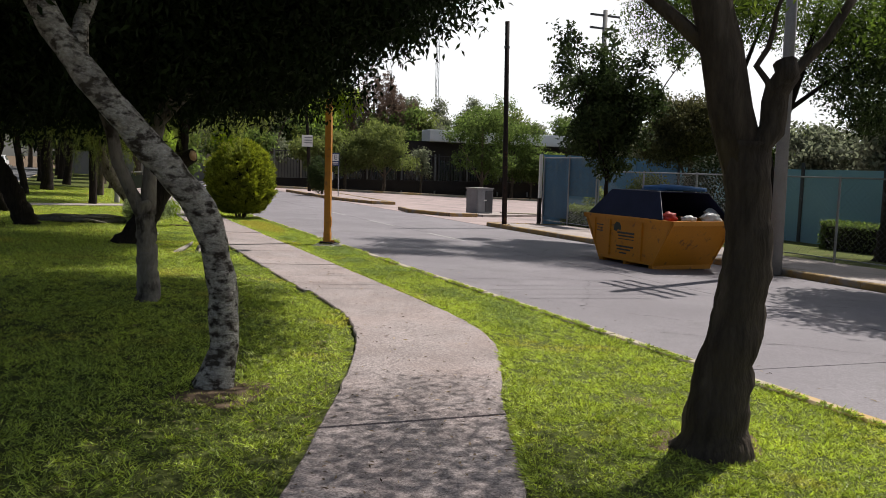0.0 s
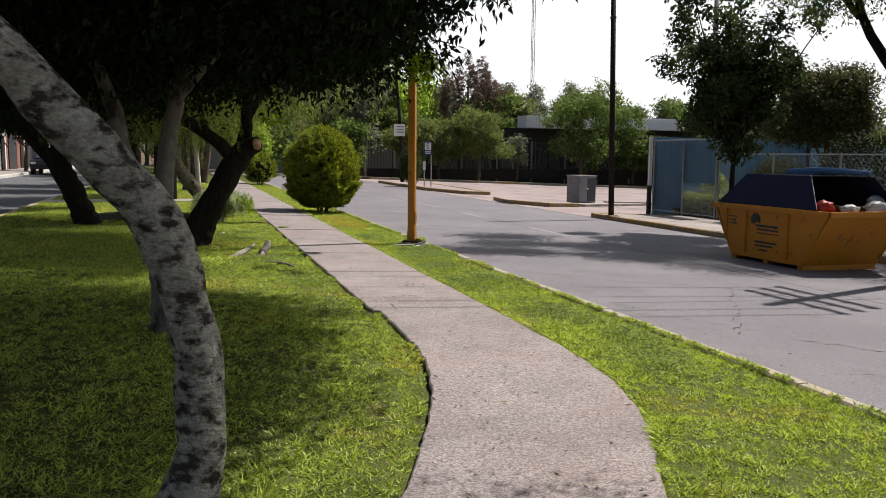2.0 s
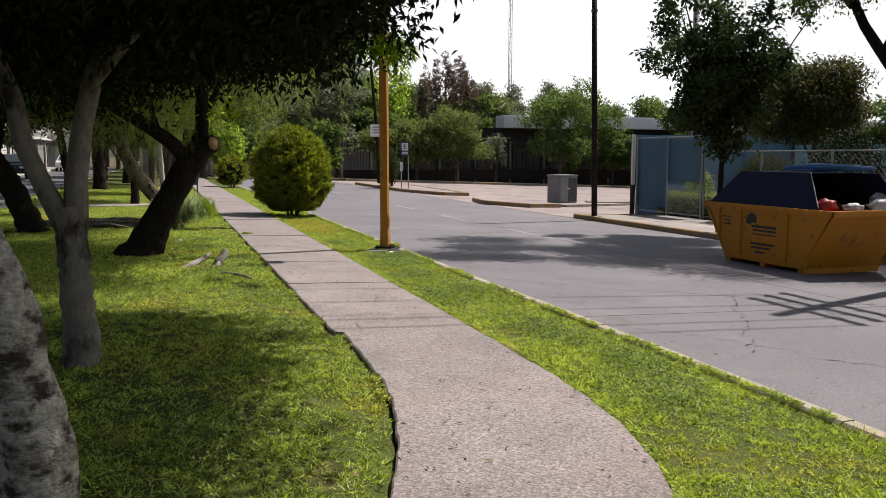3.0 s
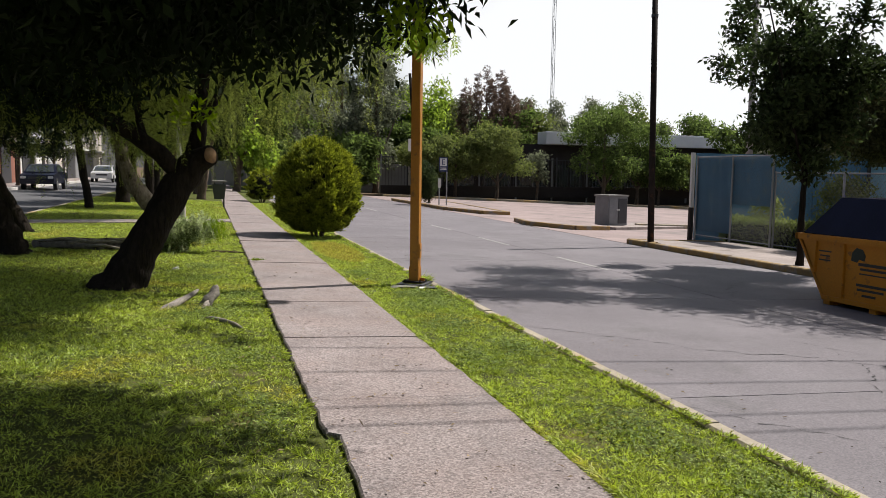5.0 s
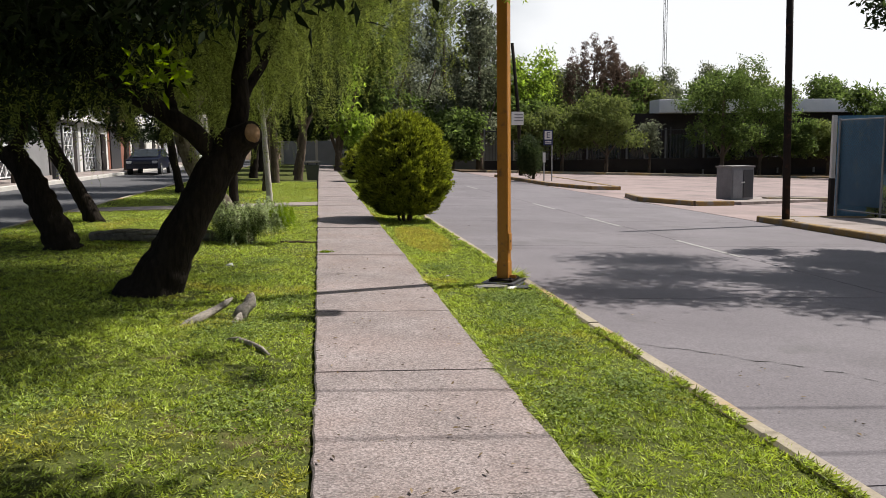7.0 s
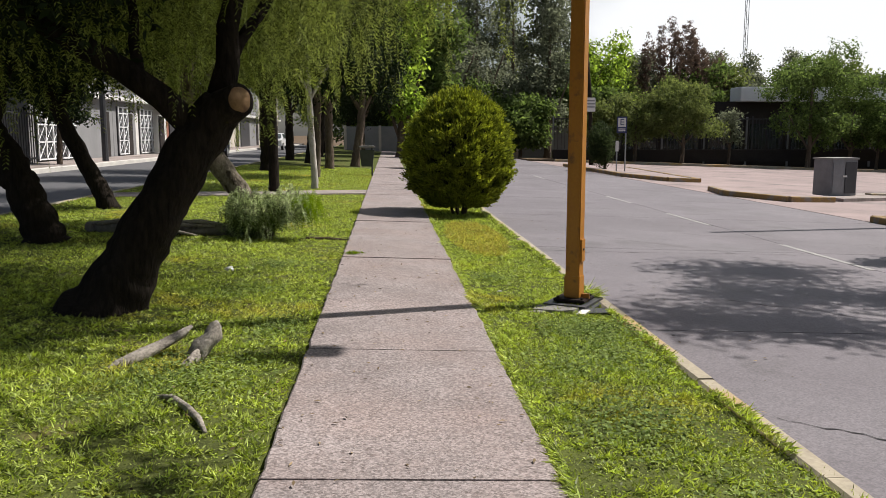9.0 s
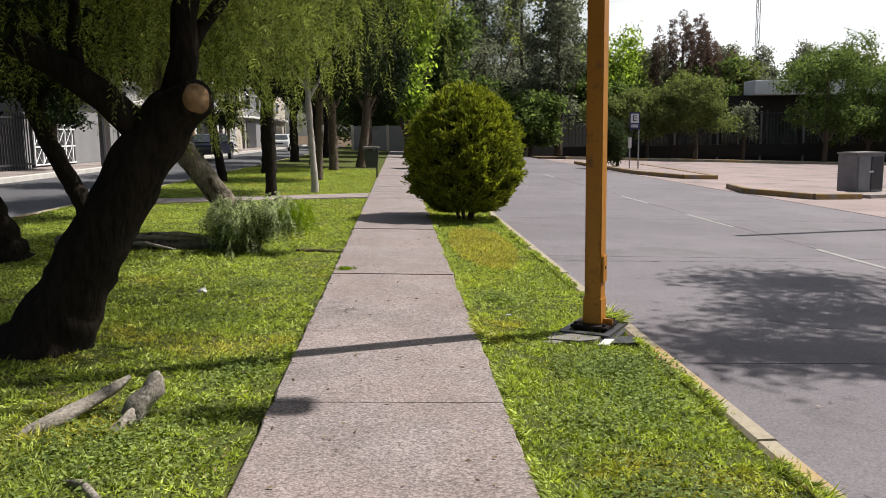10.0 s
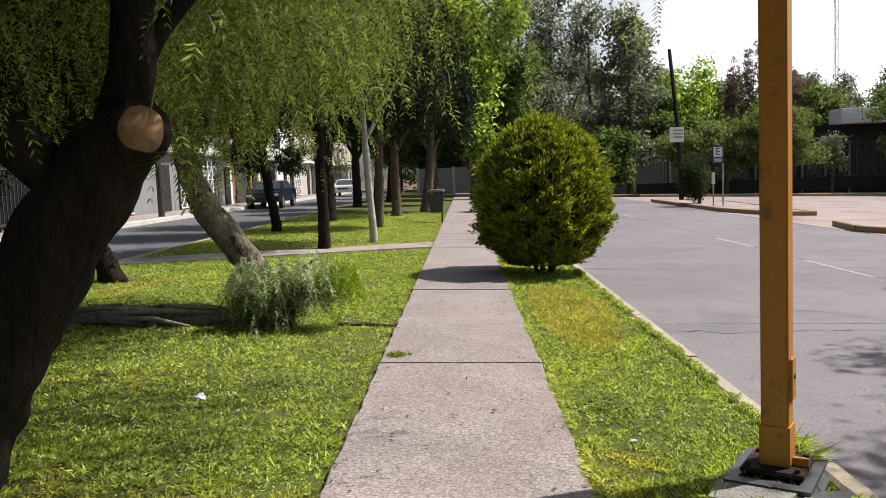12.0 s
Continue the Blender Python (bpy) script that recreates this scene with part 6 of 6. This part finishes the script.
def house(y0, y1, h, mat, label, gate, roof=None, x=-13.3, depth=8.0):
    ob = thing("house", x, (y0 + y1) / 2, label, "house", "houses of the far street")
    a, b = -(y1 - y0) / 2 + 0.02, (y1 - y0) / 2 - 0.02
    part("wall", Shape().box(-depth, a, -0.3, 0, b, h), mat, ob)
    part("roof", Shape().box(-depth - 0.2, a, h, 0.25, b, h + 0.22, 0.02), roof or GREY_CONC, ob, "flat roof slab with a parapet")
    gw = (b - a) * 0.42
    g_ = part("gate", Shape().box(0.0, a + 0.5, 0, 0.07, a + 0.5 + gw, 2.4, 0.01), DARK_STEEL, ob, "dark metal gate" if gate else "grey garage door")
    if gate:
        for k in range(int(gw / 0.7) + 1):
            part("bar", Shape().box(0.071, a + 0.52 + 0.7 * k, 0.05, 0.12, a + 0.59 + 0.7 * k, 2.4), FASCIA, g_)
        for z in (0.06, 0.72, 1.38, 2.04, 2.34):
            part("bar", Shape().box(0.071, a + 0.52, z, 0.11, a + 0.48 + gw, z + 0.05), FASCIA, g_)
        for k in range(int(gw / 0.7)):
            yk = a + 0.555 + 0.7 * k
            lat = Shape()
            for z in (0.08, 0.74, 1.4):
                lat.tube([(0.09, yk, z), (0.09, yk + 0.7, z + 0.66)], [0.018, 0.018], 4).tube([(0.09, yk + 0.7, z), (0.09, yk, z + 0.66)], [0.018, 0.018], 4)
            part("lattice", lat, FASCIA, g_)
    dr = part("door", Shape().box(0.0, b - 1.6, 0, 0.06, b - 0.6, 2.1, 0.01), DARK_WALL, ob, "dark front door")
    part("handle", Shape().box(0.061, b - 1.5, 1.0, 0.1, b - 1.42, 1.1), STEEL, dr)
    for k in range(2 if h > 4 else 1):
        yy = a + 1.0 + k * (b - a) * 0.45
        if h > 4:
            wn = part("window", Shape().box(0.0, yy, 3.5, 0.05, yy + 1.6, 4.7), WINDOW, ob)
            part("window_sill", Shape().box(-0.02, yy - 0.1, 3.4, 0.08, yy + 1.7, 3.5), WHITE, wn)
            part("lintel", Shape().box(-0.02, yy - 0.1, 4.7, 0.08, yy + 1.7, 4.8), WHITE, wn)
    part("ledge", Shape().box(0.0, a, 2.65, 0.35, b, 2.85, 0.02), WHITE, ob, "pale ledge above the gate")
    return ob


for y0, y1, h, mat, gate, label in ((41.2, 50.5, 5.8, GREY_WALL, True, "two-storey grey house with a latticed iron gate"), (50.5, 54, 3.6, GREY_WALL, True, "low grey house with metal gates"), (54, 60, 3.4, WHITE, True, "white garage front with a metal gate"), (60, 66, 5.8, BRICKRED, False, "two-storey brick-red house with ledge"), (66, 75, 6.0, WHITE, False, "white two-storey house with garage"), (75, 84, 5.5, CREAM, True, "cream house with a barred gate"), (84, 95, 6.0, GREY_WALL, False, "grey house at the far end"), (95, 110, 5.8, CREAM, False, "cream house at the far end")):
    house(y0, y1, h, mat, label, gate)
ir = thing("iron_railing", -12.9, 27.4, "black iron railing along the footway", "railing", h=0.0)
part("rail", Shape().box(-0.03, 0, 1.75, 0.03, 13.5, 1.82).box(-0.03, 0, 0.15, 0.03, 13.5, 0.22), DARK_STEEL, ir)
for k in range(68):
    part("bar", Shape().box(-0.015, 0.2 * k - 0.015, 0, 0.015, 0.2 * k + 0.015, 1.95), DARK_STEEL, ir)


def car(x, y, mat, label, turn=0.0):
    ob = thing("parked_car", x, y, label, "car", "parked cars", h=-0.13, turn=turn)
    prof = [(-2.1, 0.35), (-2.15, 0.6), (-2.05, 0.85), (-1.2, 0.95), (-0.55, 1.4), (0.9, 1.45), (1.6, 1.0), (2.1, 0.95), (2.15, 0.6), (2.1, 0.35)]
    n = len(prof)
    v = [(sx * (0.85 if z < 1.0 else 0.66), yy, z) for sx in (-1, 1) for yy, z in prof]
    f = [tuple(range(n))[::-1], tuple(range(n, 2 * n))] + [(i, (i + 1) % n, n + (i + 1) % n, n + i) for i in range(n)]
    part("body", Shape().add(v, f), mat, ob)
    part("windscreen", Shape().add([(-0.72, -1.17, 1.0), (0.72, -1.17, 1.0), (0.6, -0.62, 1.38), (-0.6, -0.62, 1.38)], [(0, 1, 2, 3)]), WINDOW, ob, at=Matrix.Translation((0, -0.03, 0.012)))
    for sx in (-1, 1):
        part("side_window", Shape().add([(sx * 0.84, -0.95, 1.02), (sx * 0.84, 1.35, 1.02), (sx * 0.68, 0.85, 1.38), (sx * 0.68, -0.45, 1.38)], [(0, 1, 2, 3)]), WINDOW, ob, at=Matrix.Translation((sx * 0.025, 0, 0)))
        part("headlight", Shape().box(sx * 0.68 - 0.14, -2.14, 0.62, sx * 0.68 + 0.14, -2.05, 0.78, 0.02), WHITE, ob)
        for yy in (-1.35, 1.3):
            w_ = part("wheel", Shape().tube([(sx * 0.72, yy, 0.32), (sx * 0.9, yy, 0.32)], [0.32, 0.32], 18), RUBBER, ob)
            part("rim", Shape().tube([(sx * 0.9, yy, 0.32), (sx * 0.912, yy, 0.32)], [0.19, 0.17], 14), STEEL, w_)
    part("bumper", Shape().box(-0.84, -2.22, 0.36, 0.84, -2.08, 0.56, 0.03), mat, ob)
    part("grille", Shape().box(-0.45, -2.17, 0.6, 0.45, -2.1, 0.74, 0.01), DARK_STEEL, ob)
    return ob


car(-10.2, 56.5, CAR_BLUE, "dark blue saloon parked at the far kerb")
car(-9.9, 82.0, CAR_WHITE, "white car parked further down the far street")
for k, (x, y, h, r) in enumerate(((-12.0, 40.5, 3.4, 1.3), (-11.9, 58.0, 4.2, 1.6), (-12.0, 70.0, 4.0, 1.5), (-12.0, 33.0, 4.0, 1.6))):
    far_tree(x, y, h, r, LEAF_DARK, 400 + k, "small tree on the far footway", 0.16, 260, False, 1.5, group="trees of the far footway")
for k, (x, y, h, r) in enumerate(((-15.8, 38.2, 6.5, 2.6), (-16.2, 33.4, 7.5, 3.2), (-16.0, 28.6, 7.0, 3.0), (-14.4, 36.0, 2.2, 1.2), (-14.5, 32.0, 2.4, 1.4))):
    far_tree(x, y, h, r, LEAF_DARK, 410 + k, "dark leafy tree in the garden behind the iron railing", 0.18, 520, False, 0.6, group="trees behind the railing")
hp = thing("house_pole", -11.7, 44.5, "dark power pole on the far footway", "pole")
part("shaft", Shape().tube([(0, 0, -0.1), (0, 0, 8.5)], [0.13, 0.1], 10), DARK_STEEL, hp)

# ---- grass blades ----


def grass(name, x_of, ys_, density, height, seed, label, h, mat=None):
    rg = R(seed)
    pts = []
    for y0, y1, dens in ys_:
        a, b = x_of((y0 + y1) / 2)
        n = int((b - a + 0.8) * (y1 - y0) * dens * density)
        x = a - 0.4 + rg.random(n) * (b - a + 0.8)
        y = y0 + rg.random(n) * (y1 - y0)
        pts.append(np.stack([x, y], 1))
    q = np.concatenate(pts)
    ea = np.array([x_of(y) for y in np.arange(-8, 60, 0.1)])
    i = np.clip(((q[:, 1] + 8) / 0.1).astype(int), 0, len(ea) - 1)
    q = q[(q[:, 0] > ea[i, 0]) & (q[:, 0] < ea[i, 1])]
    across = q[:, 1] - (30.8 + 0.614 * (q[:, 0] + 0.66))
    q = q[(q[:, 0] > -0.6) | (across < -0.42) | (across > 0.85)]
    n = len(q)
    patch = np.array([noise.noise(Vector((x * 0.9, y * 0.9, 7.7))) + 0.5 * noise.noise(Vector((x * 3.1, y * 3.1, 1.2))) for x, y in q])
    tuft_ = np.array([noise.noise(Vector((x * 9, y * 9, 2.7))) + 0.6 * noise.noise(Vector((x * 21, y * 21, 5.2))) for x, y in q])
    keep = rg.random(n) < np.clip(0.8 + patch * 0.45 + tuft_ * 0.9, 0.25, 1)
    q, patch, tuft_ = q[keep], patch[keep], tuft_[keep]
    n = len(q)
    z = np.array([gz(x) + h(x, y) + 0.014 * noise.noise(Vector((x * 0.7, y * 0.7, 3.1))) for x, y in q])
    p = np.stack([q[:, 0], q[:, 1], z - 0.002], 1)
    d = rg.normal(size=(n, 3)) * np.array([0.9, 0.9, 0.12]) + np.array([0, 0, 0.5])
    ln = height * (0.6 + 0.8 * rg.random(n)) * np.clip(1 + 0.4 * patch + 1.0 * tuft_, 0.4, 2.1)
    me = leaves_mesh(name, mat or BLADE, p, d, rg.normal(size=(n, 3)), ln, 0.005 + 0.0035 * rg.random(n) + 0.0004 * np.maximum(p[:, 1] - 10, 0), 0.2)
    return tagged(new(name, me), label, "grass", "", "stuff")


bands = [(0.5 * k, 0.5 * k + 0.5, 1.0 if k < 36 else (0.5 if k < 56 else 0.25)) for k in range(6, 92)]
grass("lawn_grass", lambda y: (-6.2, edge(-1, y) - 0.03), bands, 6200, 0.037, 501, "short green grass blades of the median lawn", left_h)
grass("verge_grass", lambda y: (edge(1, y) - 0.0, kx(y) + 0.08), bands, 9000, 0.034, 502, "short bright grass blades of the verge", lambda x, y: -0.045)

grass("dry_grass", lambda y: (1.25 - 0.45 * math.sqrt(max(0.0, 1 - ((y - 22.4) / 2.2) ** 2)), 1.25 + 0.4 * math.sqrt(max(0.0, 1 - ((y - 22.4) / 2.2) ** 2))), [(20.3 + 0.4 * k, 20.7 + 0.4 * k, 1.0) for k in range(10)], 4200, 0.05, 503, "patch of dry yellow grass in the verge", lambda x, y: -0.04, STRAW)


def edge_tufts(name, x_of, lean, y0, y1, per_metre, z, reach, seed, label, cover=0.0):
    """Clumps of blades rooted along an edge and leaning over it."""
    rg = R(seed)
    y = y0 + (y1 - y0) * rg.random(int((y1 - y0) * per_metre))
    thick = np.array([noise.noise(Vector((v * 1.3, seed, 0))) + 0.7 * noise.noise(Vector((v * 6.1, seed, 3))) for v in y])
    keep = thick > cover
    y, thick = y[keep], thick[keep]
    n = len(y)
    x = np.array([x_of(v) for v in y]) - lean * 0.05 * rg.random(n)
    p = np.stack([x, y, -SLOPE * x + z], 1)
    d = rg.normal(size=(n, 3)) * np.array([0.5, 0.7, 0.15]) + np.array([0.75 * lean, 0, 0.3])
    ln = reach * (0.45 + 0.8 * rg.random(n)) * np.clip(0.6 + 1.1 * (thick - cover), 0.5, 1.5)
    me = leaves_mesh(name, BLADE, p, d, rg.normal(size=(n, 3)), ln, 0.006 + 0.004 * rg.random(n), 0.2)
    return tagged(new(name, me), label, "grass", "", "stuff")


edge_tufts("edge_grass", lambda y: edge(1, y) + 0.015, -1, 2.5, 30, 420, 0.0, 0.065, 511, "grass creeping over the footpath's edge", -0.1)
edge_tufts("edge_grass", lambda y: edge(-1, y) - 0.02, 1, 2.5, 30, 260, -0.012, 0.05, 512, "grass growing up against the footpath's edge", 0.1)
edge_tufts("kerb_grass", lambda y: kx(y) + 0.02, 1, 2.5, 40, 620, -0.012, 0.062, 513, "grass hanging over the worn kerb", -0.12)
edge_tufts("pole_grass", lambda y: kx(y) + 0.0, 1, 17.5, 17.85, 500, 0.0, 0.12, 514, "tall tuft of grass behind the pole's foot", -2.0)


def clover(x, y, rx, ry, n, seed):
    rg = R(seed)
    q = np.clip(rg.normal(size=(n, 2)) * 0.45, -0.9, 0.9)
    p = np.stack([q[:, 0] * rx, q[:, 1] * ry, 0.025 + 0.03 * rg.random(n)], 1)
    d = rg.normal(size=(n, 3)) * np.array([1, 1, 0.25])
    ob = thing("clover_patch", x, y, "patch of small round-leaved weeds in the grass", "weeds", "weed patches", h=-0.045, kind="stuff")
    part("leaf_mat", leaves_mesh("leaf_mat", CLOVER, p, d, rg.normal(size=(n, 3)) * 0.4 + np.array([0, 0, 1.0]), 0.018 + 0.012 * rg.random(n), 0.014 + 0.008 * rg.random(n), 0.1), None, ob)


for k, (x, y, rx, ry, n) in enumerate(((1.5, 15.6, 0.3, 0.7, 1500), (1.1, 15.3, 0.3, 0.5, 900), (1.5, 13.0, 0.3, 0.6, 1100), (-0.95, 16.2, 0.25, 0.6, 900), (-2.9, 11.2, 0.7, 0.8, 1200), (1.5, 9.3, 0.3, 0.7, 900), (-1.0, 11.0, 0.3, 0.6, 700), (-1.3, 19.2, 0.5, 0.4, 800), (1.5, 16.3, 0.45, 0.4, 2400), (1.2, 14.2, 0.4, 0.6, 1500), (0.95, 12.6, 0.35, 0.6, 1100), (-1.4, 14.9, 0.7, 0.6, 2200), (-1.6, 17.6, 0.6, 0.4, 1400), (-1.1, 12.8, 0.4, 0.5, 900), (1.3, 10.4, 0.4, 0.7, 1200), (1.2, 8.3, 0.45, 0.8, 1300), (-1.9, 8.2, 0.6, 0.8, 1300), (1.0, 18.6, 0.3, 0.4, 700), (-2.6, 13.0, 0.8, 0.8, 1500))):
    clover(x, y, rx, ry, int(n * 0.9), 600 + k)



def litter_leaves(name, x_of, y0, y1, n, seed, z, label):
    rg = R(seed)
    y = y0 + (y1 - y0) * rg.random(n) ** 1.4
    e = np.array([x_of(v) for v in y])
    x = e[:, 0] + (e[:, 1] - e[:, 0]) * rg.beta(0.6, 0.6, n)
    p = np.stack([x, y, gz(0) - 0.035 * x + z], 1)
    d = rg.normal(size=(n, 3)) * np.array([1, 1, 0.12])
    me = leaves_mesh(name, DEAD_LEAF, p, d, rg.normal(size=(n, 3)) * 0.25 + np.array([0, 0, 1.0]), 0.02 + 0.045 * rg.random(n) ** 2, 0.007 + 0.012 * rg.random(n), 0.25)
    return tagged(new(name, me), label, "leaf litter", "", "stuff")


litter_leaves("path_litter", lambda y: (edge(-1, y) + 0.02, edge(1, y) - 0.02), 4.0, 24.0, 620, 701, 0.009, "dry leaf scraps and grit scattered on the footpath")
litter_leaves("lawn_litter", lambda y: (-4.5, edge(-1, y) - 0.1), 5.0, 22.0, 900, 702, 0.0, "dry fallen leaves lying in the lawn")
litter_leaves("road_litter", lambda y: (2.05, 2.9), 5.0, 26.0, 160, 703, -0.121, "dry leaf scraps in the gutter")

# ---- footpath slabs ----
path = tagged(new("footpath"), "pinkish exposed-aggregate concrete footpath in slabs", "footpath", "", "structure")
joint = [13.42 + 2.1 * k for k in range(-12, 40)]
for a, b in zip(joint, joint[1:]):
    a2, b2 = a + 0.0016, b - 0.0016
    n = 40 if b < 24 else 2
    ysl = list(np.linspace(a2, b2, n))
    lift = random.uniform(-0.006, 0.006)
    c = 0.012
    v, f = [], []
    for y in ysl:
        l, r_ = edge(-1, y), edge(1, y)
        if n > 2:
            l += 0.018 * noise.noise(Vector((y * 4.1, 1.7, 0))) + 0.008 * noise.noise(Vector((y * 17, 4.2, 0)))
            r_ += 0.02 * noise.noise(Vector((y * 3.3, 8.8, 0))) + 0.01 * noise.noise(Vector((y * 15, 2.9, 0)))
        for x, z in ((l, -0.16), (l, -c), (l + c, 0), (r_ - c, 0), (r_, -c), (r_, -0.16)):
            v.append((x, y, gz(x) + z + lift))
    for j in range(n - 1):
        f += [(j * 6 + i, j * 6 + i + 1, (j + 1) * 6 + i + 1, (j + 1) * 6 + i) for i in range(5)]
    f += [tuple(range(6))[::-1], tuple(range((n - 1) * 6, n * 6))]
    part("path_slab", Shape().add(v, f), CONCRETE, path)
setting("path_bed", slab([(-0.6, 10.7), (0.6, 10.7), (0.6, 92), (-0.6, 92)], -0.008, 0.1), JOINT, "grit in the joints of the footpath", "soil")
